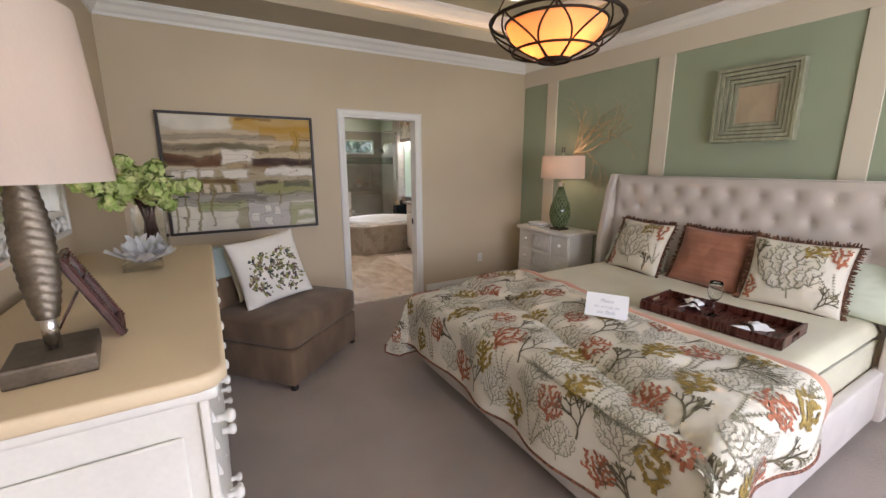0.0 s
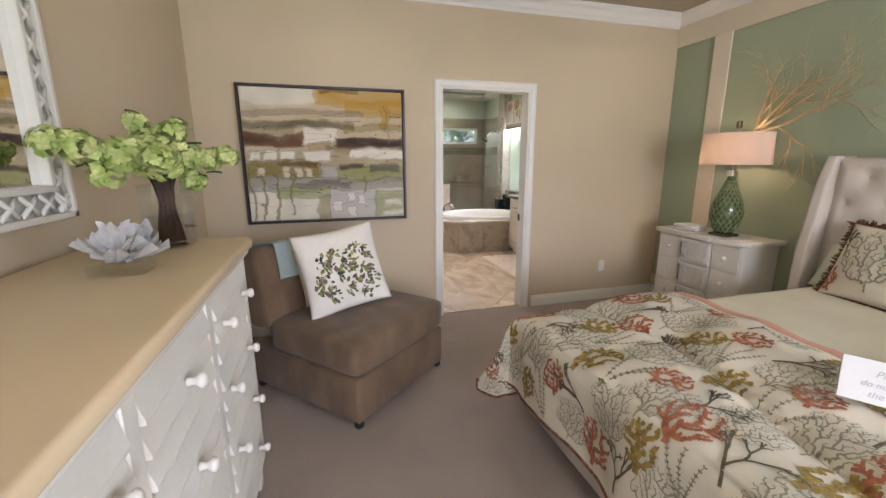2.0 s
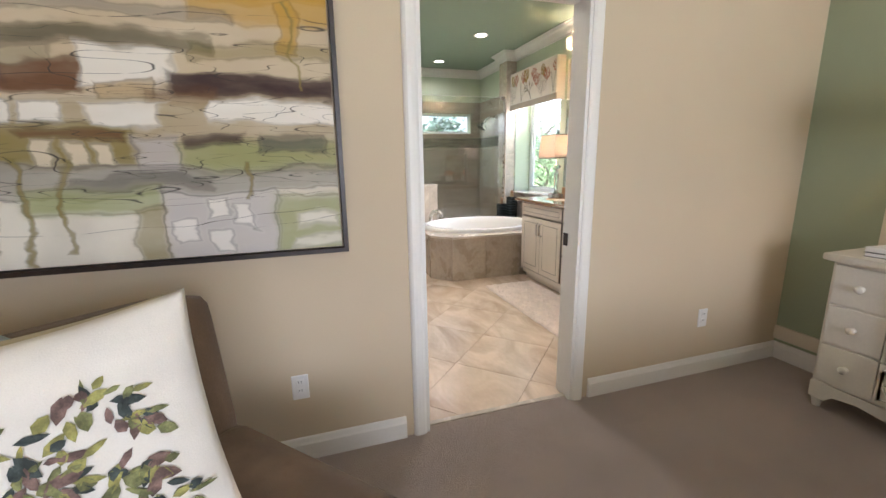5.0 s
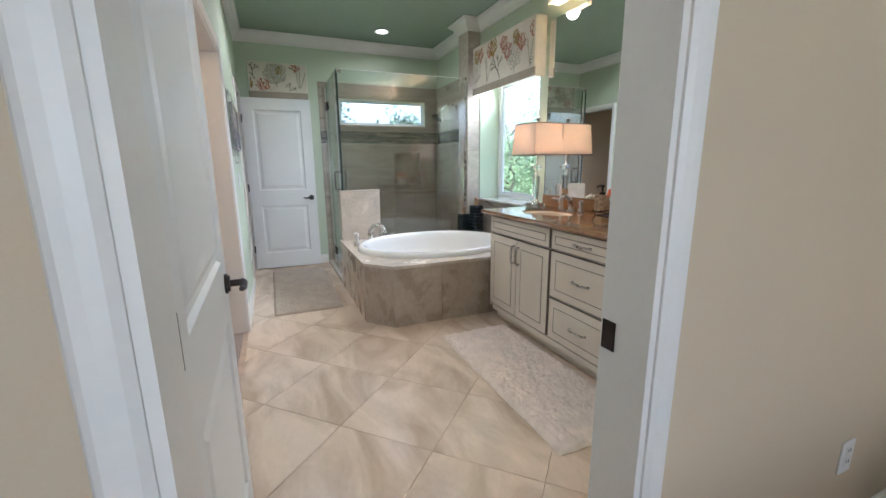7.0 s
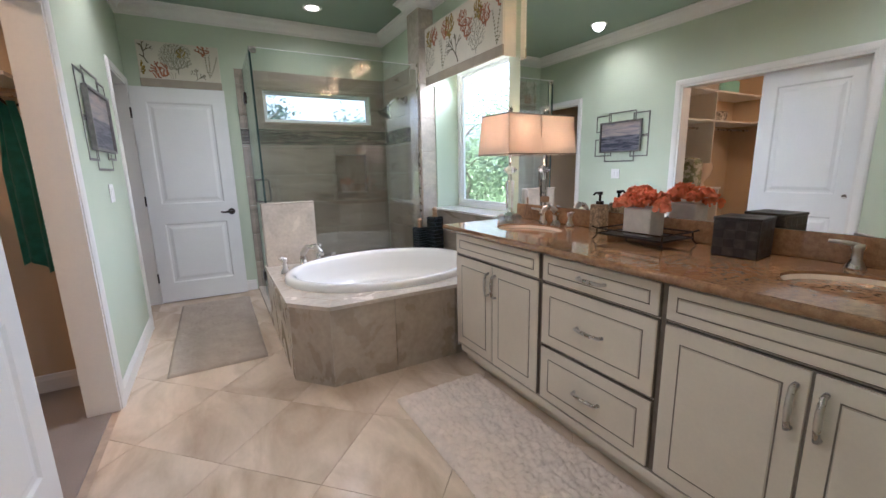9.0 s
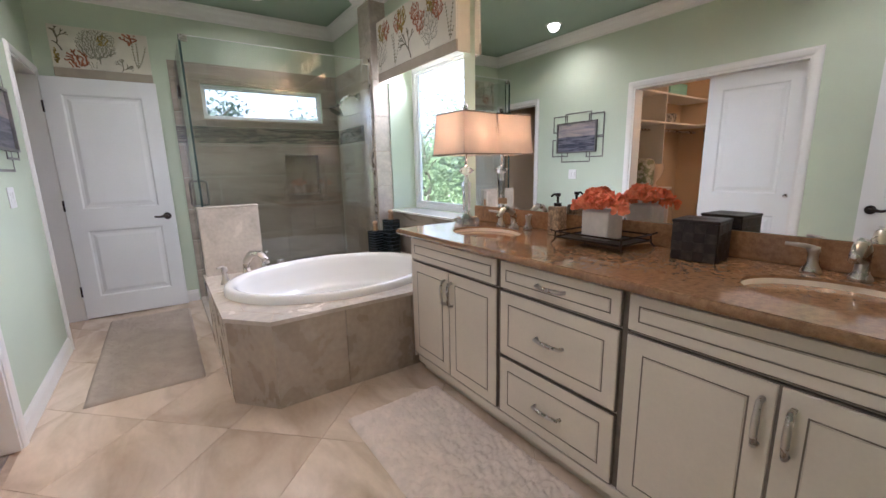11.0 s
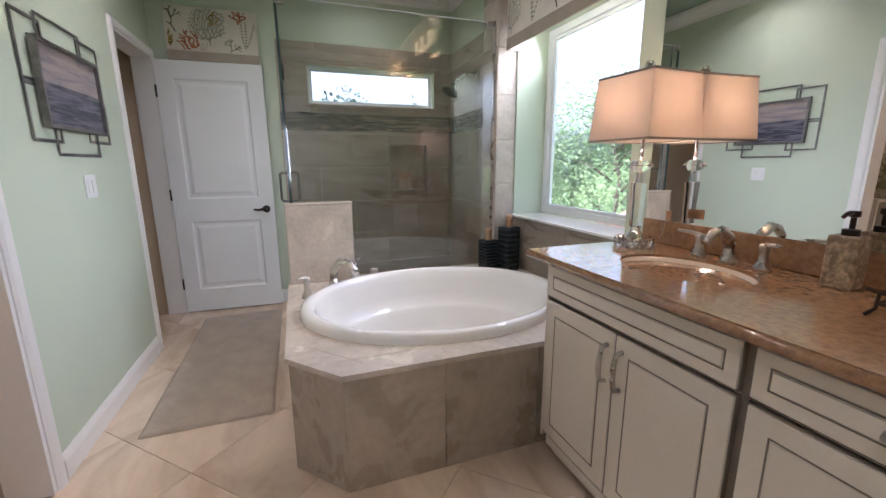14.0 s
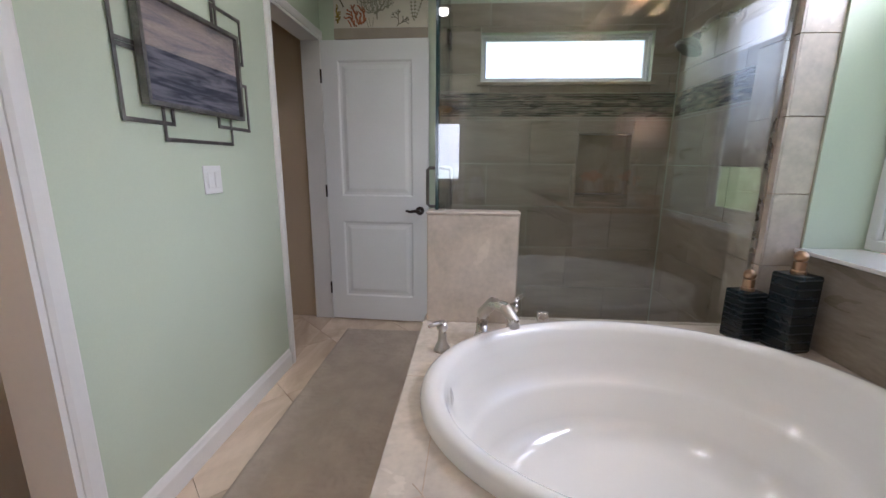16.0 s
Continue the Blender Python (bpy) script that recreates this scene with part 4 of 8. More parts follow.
part("apron", bm, M_WHITEF, stand)
for x in (-0.22, 0.20):
    for y in (-0.37, 0.37):
        part("leg", lathe(bmesh.new(), [(0, 0), (0.018, 0), (0.028, 0.06), (0.024, 0.12), (0.03, 0.145), (0, 0.145)], 14, x, y), M_WHITEF, stand, smooth=40)


def lattice(bm, x, y0, y1, z0, z1, t=0.008, d=0.010, n=6):
    """A frame of crossing bars standing proud of a drawer front at x."""
    bars = [((y0, z0), (y1, z0)), ((y0, z1), (y1, z1)), ((y0, z0), (y0, z1)), ((y1, z0), (y1, z1)), ((y0, (z0 + z1) / 2), (y1, (z0 + z1) / 2))]
    for i in range(n):
        a, b = y0 + (y1 - y0) * i / n, y0 + (y1 - y0) * (i + 1) / n
        for r in range(2):
            c, e = z0 + (z1 - z0) * r / 2, z0 + (z1 - z0) * (r + 1) / 2
            bars.append(((a, c), (b, e)) if (i + r) % 2 else ((a, e), (b, c)))
        bars.append(((b, z0), (b, z1)))
    for (a, c), (b, e) in bars:
        v = Vector((b - a, e - c)).normalized() * t / 2
        nx, nz = -v.y, v.x
        q = [(a + nx, c + nz), (a - nx, c - nz), (b - nx, e - nz), (b + nx, e + nz)]
        prism(bm, q, x - d, x, "x")
    return bm


def knob(parent, x, y, z, material, s=1.0):
    bm = bmesh.new()
    lathe(bm, [(0, 0), (0.016 * s, 0), (0.013 * s, 0.004), (0.008 * s, 0.010), (0.010 * s, 0.016), (0.018 * s, 0.022), (0.019 * s, 0.028), (0.013 * s, 0.036), (0, 0.038)], 16)
    bmesh.ops.transform(bm, matrix=pose(x, y, z, 0, -90, 0), verts=bm.verts[:])
    return part("knob", bm, material, parent, "round white knob", smooth=True)


for r in range(3):
    z0, z1 = 0.155 + r * 0.205, 0.350 + r * 0.205
    for y0, y1, proud in ((-0.385, -0.155, 0.0), (-0.145, 0.145, 0.02), (0.155, 0.385, 0.0)):
        d = part("drawer_front", boxed(-0.25 - proud, y0, z0, -0.236, y1, z1, 0.004, 2), M_WHITEF, stand)
        if proud:
            part("lattice", lattice(bmesh.new(), -0.271, y0 + 0.02, y1 - 0.02, z0 + 0.025, z1 - 0.025), M_WHITEF, d)
        else:
            knob(d, -0.251, (y0 + y1) / 2, (z0 + z1) / 2, M_WHITEF)

lampn = thing("table_lamp", 3.40, 3.10, 0.8262, "green woven ceramic table lamp with cream drum shade, lit", "table lamp")
part("base", boxed(-0.075, -0.075, 0, 0.075, 0.075, 0.022, 0.004), M_PEWTER, lampn)
VASE = [(0.0, 0.022), (0.055, 0.022), (0.085, 0.07), (0.107, 0.14), (0.110, 0.20), (0.098, 0.27), (0.070, 0.34), (0.045, 0.40), (0.032, 0.45), (0.030, 0.48), (0.0, 0.48)]
part("body", lathe(bmesh.new(), VASE, 40), M_GREENGLAZE, lampn, "green glazed ceramic body", smooth=True)


def prof(z):
    for (r0, z0), (r1, z1) in zip(VASE[1:], VASE[2:]):
        if z0 <= z <= z1:
            return r0 + (r1 - r0) * (z - z0) / (z1 - z0 + 1e-9)
    return 0.03


bm = bmesh.new()
for k in range(16):
    for s in (-1, 1):
        pts = []
        for i in range(30):
            z = 0.03 + 0.42 * i / 29
            a = 2 * math.pi * k / 16 + s * i * 0.085
            r = prof(z) + 0.003
            pts.append((r * math.cos(a), r * math.sin(a), z))
        tube(bm, pts, 0.0045, 5)
part("weave", bm, mat("pale_green_glaze", (0.20, 0.25, 0.11), 0.2, var=0.15, scale=20, fine=80, bump=0.05, coat=0.5), lampn, "raised pale green lattice", smooth=True)
part("neck", boxed(-0.028, -0.028, 0.48, 0.028, 0.028, 0.53, 0.004), M_CHROME, lampn)
part("rod", tube(bmesh.new(), [(0, 0, 0.53), (0, 0, 0.86)], 0.005, 8), M_NICKEL, lampn)
shade_round(lampn, 0.265, 0.255, 0.575, 0.815, 0.75, 1.0)
bm = bmesh.new()
for q in ((-0.02, 0.855, 0.02, 0.862), (-0.02, 0.90, 0.02, 0.907), (-0.02, 0.862, -0.013, 0.90), (0.013, 0.862, 0.02, 0.90)):
    box(bm, -0.006, q[0], q[1], 0.006, q[2], q[3])
part("finial", bm, M_PEWTER, lampn)
bulb(lampn, 0.68, strength=110)
for k, (z, c, dx, rz) in enumerate(((0.8262, M_DARK, 0.0, 3), (0.8482, M_PAPER, 0.01, -6))):
    bk = thing("book", 3.39, 3.42, z, "black hardback book on the nightstand" if k == 0 else "white paperback lying on a black book", "book", rz=rz, group="books on the nightstand")
    part("cover", boxed(-0.075, -0.11, 0, 0.075, 0.11, 0.003, 0.001), c, bk)
    part("pages", boxed(-0.070, -0.107, 0.003, 0.073, 0.107, 0.019), M_PAPER, bk)
    part("cover", boxed(-0.075, -0.11, 0.019, 0.075, 0.11, 0.022, 0.001), c, bk)

# branch sculpture on the wall
branch = thing("wall_sculpture", BX1 - 0.004, 3.14, 1.66, "champagne metal coral branch sculpture on the wall", "wall sculpture")
rng = random.Random(21)
limbs = []


def limb(p, ang, out, length, r, d):
    pts, rad = [p], [r]
    for s in range(5):
        ang += rng.uniform(-0.20, 0.20)
        out = max(-0.35, min(0.35, out + rng.uniform(-0.15, 0.15)))
        q = pts[-1] + Vector((-abs(math.sin(out)) * 0.6, -math.cos(ang), math.sin(ang))) * (length / 5)
        q.x = max(min(q.x, -0.012), -0.16)
        pts.append(q)
        rad.append(r * (1 - 0.12 * (s + 1)))
        if d > 0 and s in (1, 3, 4):
            limb(q, ang + rng.choice((-1, 1)) * rng.uniform(0.35, 0.9), out, length * rng.uniform(0.5, 0.8), rad[-1] * 0.8, d - 1)
    limbs.append((pts, rad))


for k in range(4):
    limb(Vector((-0.03, 0.0, -0.005 * k)), 0.22 + 0.26 * k, 0.3, 0.52 - 0.05 * k, 0.017, 3 if k < 3 else 2)
for pts, rad in limbs:
    part("twig", tube(bmesh.new(), pts, rad, 6), M_GOLD, branch, smooth=True)

# stepped square frame above the headboard
rel = thing("wall_frame", BX1 - 0.002, 1.415, 2.0, "stepped square sage-green wooden frame hung on the accent wall", "wall frame")
M_SAGEW = mat("sage_washed_wood", (0.36, 0.36, 0.24), 0.7, var=0.12, scale=10, fine=60, bump=0.2, stretch=(1, 3, 1))
for k in range(5):
    o, i, d = 0.277 - 0.029 * k, 0.277 - 0.029 * (k + 1) + 0.004, 0.075 - 0.012 * k
    for rz in range(4):
        bm = bmesh.new()
        lo = [(-o, -o), (o, -o), (i, -i), (-i, -i)]
        prism(bm, [(p[0], p[1]) for p in lo], -d, 0, "x", 0.002, 1)
        bmesh.ops.transform(bm, matrix=pose(0, 0, 0, rz * 90, 0, 0), verts=bm.verts[:])
        part("frame_board", bm, M_SAGEW, rel)
part("centre_panel", boxed(-0.012, -0.14, -0.14, 0, 0.14, 0.14), mat("tan_suede", (0.46, 0.36, 0.24), 0.8, var=0.05, scale=6, fine=200, bump=0.1), rel, "tan centre panel")

# ---- dresser ----
dr = thing("dresser", -0.292, 1.565, 0, "white painted louvred dresser with a cream top", "dresser")
dr.matrix_world = dr.matrix_world @ Matrix.Diagonal((1, 0.89, 1, 1))
bm = bmesh.new()
prism(bm, [(-0.30, -0.92), (0.20, -0.92), (0.235, -0.905), (0.255, -0.87), (0.255, 0.87), (0.235, 0.905), (0.20, 0.92), (-0.30, 0.92)], 1.097, 1.135, "z", 0.012, 3)
part("top", bm, M_CREAMTOP, dr, "cream painted top with rounded corners", smooth=40)
part("cornice", boxed(-0.295, -0.895, 1.065, 0.235, 0.895, 1.097, 0.012, 3), M_WHITEF, dr, smooth=40)
part("body", boxed(-0.295, -0.87, 0.12, 0.195, 0.87, 1.065, 0.004), M_WHITEF, dr)
for y in (-0.87, -0.29, 0.27, 0.85):
    part("pilaster", boxed(0.196, y - 0.018, 0.12, 0.214, y + 0.038, 1.065, 0.003), M_WHITEF, dr)
for y0, y1 in ((-0.83, -0.31), (-0.25, 0.25), (0.31, 0.83)):
    for r in range(4):
        z0, z1 = 0.15 + r * 0.228, 0.36 + r * 0.228
        fr = part("drawer_front", boxed(0.196, y0, z0, 0.204, y1, z1, 0.002), M_WHITEF, dr)
        for s in range(3):
            a = z0 + (z1 - z0) * s / 3
            b = a + (z1 - z0) / 3
            bm = bmesh.new()
            prism(bm, [(0.205, a + 0.002), (0.222, a + 0.002), (0.222, a + 0.010), (0.206, b - 0.002), (0.205, b - 0.002)], y0 + 0.004, y1 - 0.004, "y")
            part("slat", bm, M_WHITEF, fr)
        for y in ((y0 + 0.09, y1 - 0.09) if y0 != -0.25 else ((y0 + y1) / 2,)):
            bm = bmesh.new()
            lathe(bm, [(0, 0), (0.012, 0), (0.010, 0.008), (0.009, 0.018), (0.017, 0.026), (0.019, 0.034), (0.012, 0.042), (0, 0.044)], 14)
            bmesh.ops.transform(bm, matrix=pose(0.219, y, (z0 + z1) / 2, 0, 90, 0), verts=bm.verts[:])
            part("knob", bm, M_WHITEF, fr, "turned white knob", smooth=True)
for y0, y1 in ((-0.884, -0.873),):
    fr = part("end_panel", boxed(-0.23, y0, 0.18, 0.16, y1, 0.99, 0.004), M_WHITEF, dr)
for x in (-0.24, 0.17):
    for y in (-0.83, 0.83):
        part("foot", boxed(x - 0.03, y - 0.035, 0, x + 0.03, y + 0.035, 0.12, 0.006), M_WHITEF, dr)

lampd = thing("table_lamp", -0.352, 0.962, 1.135, "pewter feather-shaped table lamp with cream drum shade, lit", "table lamp", rz=8)
bm = bmesh.new()
prism(bm, [(-0.072, -0.085), (0.072, -0.085), (0.072, 0.085), (-0.072, 0.085)], 0, 0.042, "z", 0.006, 2)
part("base", bm, M_PEWTER, lampd)
bm = bmesh.new()
tube(bm, [(0, 0, 0.042), (0, 0, 0.13)], 0.014, 12)
tube(bm, [(0, 0, 0.40), (0, 0, 0.64)], 0.007, 8)
part("rod", bm, M_NICKEL, lampd, smooth=True)


def feather(u, v):
    z = 0.11 + 0.32 * v
    w = 0.036 * math.sin(math.pi * min(1, 0.12 + 0.83 * v)) ** 0.6
    a = 2 * math.pi * u
    rib = 1 + 0.03 * math.sin(z * 330 + 5.0 * abs(math.cos(a)))
    return (w * math.cos(a) * rib, 0.020 * math.sin(a) * rib + 0.008 * math.sin(v * 3), z)


part("feather", sheet(bmesh.new(), feather, 36, 120), M_PEWTER, lampd, "ribbed pewter feather body", smooth=True)
shade_round(lampd, 0.152, 0.128, 0.392, 0.72)
bulb(lampd, 0.55, strength=11)

# photo frame on an easel back
pf = thing("photo_frame", -0.268, 1.165, 1.135, "dark wooden photo frame leaning on its easel back", "photo frame", rz=100)
pf.scale = (0.76, 0.76, 0.76)
lean = pose(0, 0, 0.004, -24, 0, 0)
for q in ((-0.115, 0.0, -0.085, 0.30), (0.085, 0.0, 0.115, 0.30), (-0.085, 0.0, 0.085, 0.03), (-0.085, 0.27, 0.085, 0.30)):
    bm = bmesh.new()
    box(bm, q[0], -0.012, q[1], q[2], 0.008, q[3], 0.003)
    for i in range(26 if q[3] - q[1] > 0.1 else 16):
        a = (q[1] + (q[3] - q[1]) * (i + 0.5) / 26) if q[3] - q[1] > 0.1 else q[0] + (q[2] - q[0]) * (i + 0.5) / 16
        c = ((q[0] + q[2]) / 2, -0.012, a) if q[3] - q[1] > 0.1 else (a, -0.012, (q[1] + q[3]) / 2)
        bmesh.ops.create_uvsphere(bm, u_segments=6, v_segments=4, radius=0.0055, matrix=Matrix.Translation(c))
    part("frame_side", bm, M_MAHOG, pf, smooth=40).matrix_basis = lean
part("picture", boxed(-0.085, -0.002, 0.03, 0.085, 0.0, 0.27), mat("dim_photograph", (0.12, 0.09, 0.075), 0.15, var=0.4, scale=9, fine=40, bump=0), pf).matrix_basis = lean
part("back_board", boxed(-0.105, 0.0085, 0.01, 0.105, 0.012, 0.29), M_MAHOG, pf).matrix_basis = lean
strut = part("easel_strut", boxed(-0.035, 0.0, 0.0, 0.035, 0.005, 0.235), M_MAHOG, pf)
strut.matrix_basis = pose(0, 0.175, 0.0, 28, 0, 0)
part("price_label", boxed(-0.02, 0.0052, 0.03, 0.02, 0.0060, 0.065), M_PAPER, strut, "small white bar-code sticker")

# white shell ornament on an acrylic block
shell = thing("shell_ornament", -0.29, 1.875, 1.135, "white coral-shell ornament on a clear acrylic block", "ornament")
part("block", boxed(-0.065, -0.05, 0, 0.065, 0.05, 0.035, 0.002), M_PANE, shell, "clear acrylic block")
rng = random.Random(4)
M_SHELL = mat("white_coral", (0.86, 0.85, 0.84), 0.7, var=0.06, scale=30, fine=200, bump=0.4, dist=0.003)
bm = bmesh.new()
for k in range(46):
    a, tilt, ln = rng.uniform(0, 6.283), rng.uniform(0.15, 1.35), rng.uniform(0.06, 0.115)
    base = Vector((rng.uniform(-0.03, 0.03), rng.uniform(-0.025, 0.025), 0.035))
    d = Vector((math.cos(a) * math.sin(tilt), math.sin(a) * math.sin(tilt), math.cos(tilt) * 0.8))
    sd = d.cross(Vector((0, 0, 1))).normalized()

    def petal(u, v, d=d, sd=sd, base=base, ln=ln, k=k):
        w = (0.008 + 0.030 * v) * (2 * u - 1)
        curl = 0.012 * math.sin(u * 7 + k) * v
        return base + d * (ln * v) + sd * w + Vector((0, 0, curl + 0.012 * v * v))

    sheet(bm, petal, 6, 5)
ex = bmesh.ops.solidify(bm, geom=bm.faces[:], thickness=0.004)
part("shell", bm, M_SHELL, shell, smooth=50, kind="stuff")

# hydrangeas in a glass vase
vase = thing("flower_vase", -0.285, 2.25, 1.135, "green hydrangeas in a square glass vase", "flower arrangement")
bm = bmesh.new()
for z0, z1, o, i in ((0, 0.012, 0.066, 0.0), (0.012, 0.225, 0.066, 0.061)):
    if i == 0:
        box(bm, -o, -o, z0, o, o, z1)
    else:
        for q in ((-o, -o, o, -i), (-o, i, o, o), (-o, -i, -i, i), (i, -i, o, i)):
            box(bm, q[0], q[1], z0, q[2], q[3], z1)
part("vase", bm, M_PANE, vase, "square clear glass vase")
part("water", boxed(-0.0605, -0.0605, 0.0125, 0.0605, 0.0605, 0.11), M_PANE, vase)
rng = random.Random(9)
bm = bmesh.new()
for k in range(40):
    a, r = rng.uniform(0, 6.283), rng.uniform(0.0, 0.05)
    a2, r2 = a + rng.uniform(-1.5, 1.5), rng.uniform(0.02, 0.06)
    tube(bm, [(r * math.cos(a), r * math.sin(a), 0.016), (0.5 * r * math.cos(a), 0.5 * r * math.sin(a), 0.15), (r2 * math.cos(a2), r2 * math.sin(a2), 0.31)], 0.0042, 5)
part("stems", bm, mat("dark_red_stem", (0.07, 0.025, 0.012), 0.6, var=0.3, scale=20, fine=90, bump=0.1), vase, "dark red-brown stems", smooth=True)
M_PETAL = mat("lime_petal", (0.60, 0.62, 0.26), 0.6, var=0.25, scale=16, fine=90, bump=0.1, c2=(0.33, 0.43, 0.10))
M_LEAF = mat("dark_leaf", (0.06, 0.14, 0.03), 0.5, var=0.25, scale=18, fine=90, bump=0.2)
# sprays: start, end, count, radius at start and end
sprays = (((0.0, 0.0, 0.30), (0.18, 0.08, 0.315), 5, 0.062, 0.040), ((-0.02, -0.03, 0.31), (-0.19, -0.24, 0.34), 6, 0.066, 0.050), ((-0.03, 0.02, 0.34), (-0.06, 0.03, 0.445), 3, 0.060, 0.038), ((0.02, 0.0, 0.34), (0.06, 0.02, 0.43), 3, 0.060, 0.040), ((0.04, 0.03, 0.28), (0.085, 0.055, 0.215), 3, 0.045, 0.034), ((-0.05, 0.06, 0.30), (-0.13, 0.18, 0.33), 4, 0.060, 0.045), ((0.05, -0.08, 0.28), (0.08, -0.20, 0.30), 3, 0.058, 0.045), ((-0.08, -0.08, 0.29), (-0.11, -0.13, 0.27), 2, 0.052, 0.045))
heads = []
for p, q, n, r0, r1 in sprays:
    for k in range(n):
        f = k / (n - 1)
        heads.append(tuple(p[i] + (q[i] - p[i]) * f + rng.uniform(-0.018, 0.018) for i in range(3)) + (r0 + (r1 - r0) * f,))
for cx, cy, cz, r in heads:
    bm = bmesh.new()
    for k in range(int(56 * r / 0.055)):
        d = Vector((rng.gauss(0, 1), rng.gauss(0, 1), rng.gauss(0, 1) + 0.25)).normalized()
        c = Vector((cx, cy, cz)) + Vector((d.x, d.y, d.z * 0.8)) * r * rng.uniform(0.65, 1.12)
        e1 = d.orthogonal().normalized()
        e2 = d.cross(e1)
        tw = rng.uniform(0, 1.5)
        for p in range(4):
            a = tw + p * math.pi / 2
            u, w = math.cos(a) * e1 + math.sin(a) * e2, -math.sin(a) * e1 + math.cos(a) * e2
            s = rng.uniform(0.014, 0.022)
            pts = [c, c + u * s * 0.6 + w * s * 0.55 + d * s * 0.15, c + u * s * 1.15 + d * s * rng.uniform(-0.2, 0.3), c + u * s * 0.6 - w * s * 0.55 + d * s * 0.15]
            bm.faces.new([bm.verts.new(q) for q in pts])
    part("flower_head", bm, M_PETAL, vase, "lime green hydrangea head")


def leaf_blade(bm, base, d, ln, w, droop=0.25):
    d = d.normalized()
    sd = d.cross(Vector((0, 0, 1)))
    sd = sd.normalized() if sd.length > 0.01 else Vector((1, 0, 0))

    def blade(u, v):
        ww = w * math.sin(math.pi * min(1, v * 0.92 + 0.06)) * (2 * u - 1)
        return base + d * ln * v + sd * ww + Vector((0, 0, -droop * ln * v * v + abs(2 * u - 1) * w * 0.35))

    return sheet(bm, blade, 4, 6)


bm = bmesh.new()
for k in range(26):
    h = heads[k % len(heads)]
    a = math.atan2(h[1], h[0]) + rng.uniform(-0.7, 0.7)
    leaf_blade(bm, Vector((h[0] * 0.65, h[1] * 0.65, h[2] - 0.03 + rng.uniform(-0.05, 0.06))), Vector((math.cos(a), math.sin(a), rng.uniform(-0.3, 0.6))), rng.uniform(0.05, 0.085), rng.uniform(0.013, 0.022))
part("leaves", bm, M_LEAF, vase, "dark green leaves", smooth=True, kind="stuff")

# mirror above the dresser
mir = thing("wall_mirror", BX0, 1.64, 1.845, "white fretwork framed mirror hung above the dresser", "mirror")
MW, MH, FW = 0.70, 0.60, 0.115
part("mirror_glass", boxed(0.012, -MW + FW, -MH + FW, 0.016, MW - FW, MH - FW), M_MIRROR, mir)
part("back_board", boxed(0.001, -MW + 0.01, -MH + 0.01, 0.011, MW - 0.01, MH - 0.01), M_WHITEF, mir)
for y0, y1, z0, z1 in ((-MW, MW, -MH, -MH + 0.022), (-MW, MW, MH - 0.022, MH), (-MW, -MW + 0.022, -MH, MH), (MW - 0.022, MW, -MH, MH), (-MW + FW - 0.022, MW - FW + 0.022, -MH + FW - 0.022, -MH + FW), (-MW + FW - 0.022, MW - FW + 0.022, MH - FW, MH - FW + 0.022), (-MW + FW - 0.022, -MW + FW, -MH + FW, MH - FW), (MW - FW, MW - FW + 0.022, -MH + FW, MH - FW)):
    part("frame_bar", boxed(0.002, y0, z0, 0.045, y1, z1, 0.003), M_WHITEF, mir)
for side in range(4):
    bm = bmesh.new()
    horiz = side < 2
    n = 16 if horiz else 14
    half = MW if horiz else MH
    c = (MH if horiz else MW) - FW / 2
    for i in range(n):
        a, b = -half + 2 * half * i / n, -half + 2 * half * (i + 1) / n
        for p, q in (((a, -1), (b, 1)), ((a, 1), (b, -1))):
            s = 1 if side % 2 else -1
            y0, z0, y1, z1 = (p[0], s * c + p[1] * 0.036, q[0], s * c + q[1] * 0.036) if horiz else (s * c + p[1] * 0.036, p[0], s * c + q[1] * 0.036, q[0])
            tube(bm, [(0.026, y0, z0), (0.034, (y0 + y1) / 2, (z0 + z1) / 2), (0.026, y1, z1)], 0.008, 6)
    part("fretwork", bm, M_WHITEF, mir, "white carved fretwork", smooth=True)

# ---- slipper chair with its cushions ----
CH = pose(0.675, 2.85, 0, 0, 0, 42.7)  # own x runs along the front edge, -y is forward
chair = thing("slipper_chair", 0.675, 2.85, 0, "brown chenille armless slipper chair standing in the corner", "armchair", rz=42.7)
part("base", boxed(-0.43, 0.0, 0.035, 0.43, 0.90, 0.30, 0.02, 3), M_BROWN, chair, smooth=40)


def pad(bm, x0, y0, z0, x1, y1, z1, r=0.05, crown=0.02):
    box(bm, x0, y0, z0, x1, y1, z1)
    bmesh.ops.subdivide_edges(bm, edges=bm.edges[:], cuts=11, use_grid_fill=True)
    for v in bm.verts:
        c = Vector(((x0 + x1) / 2, (y0 + y1) / 2, (z0 + z1) / 2))
        h = Vector(((x1 - x0) / 2, (y1 - y0) / 2, (z1 - z0) / 2))
        p = v.co - c
        rr = min(r, min(h))
        q = Vector([max(-h[i] + rr, min(h[i] - rr, p[i])) for i in range(3)])
        d = p - q
        if d.length > 1e-6:
            p = q + d.normalized() * rr
        bulge = (1 - (p.x / h.x) ** 2) * (1 - (p.y / h.y) ** 2)
        p.z += crown * max(0, bulge) * (1 if p.z > 0 else -0.2)
        v.co = c + p
    return bm


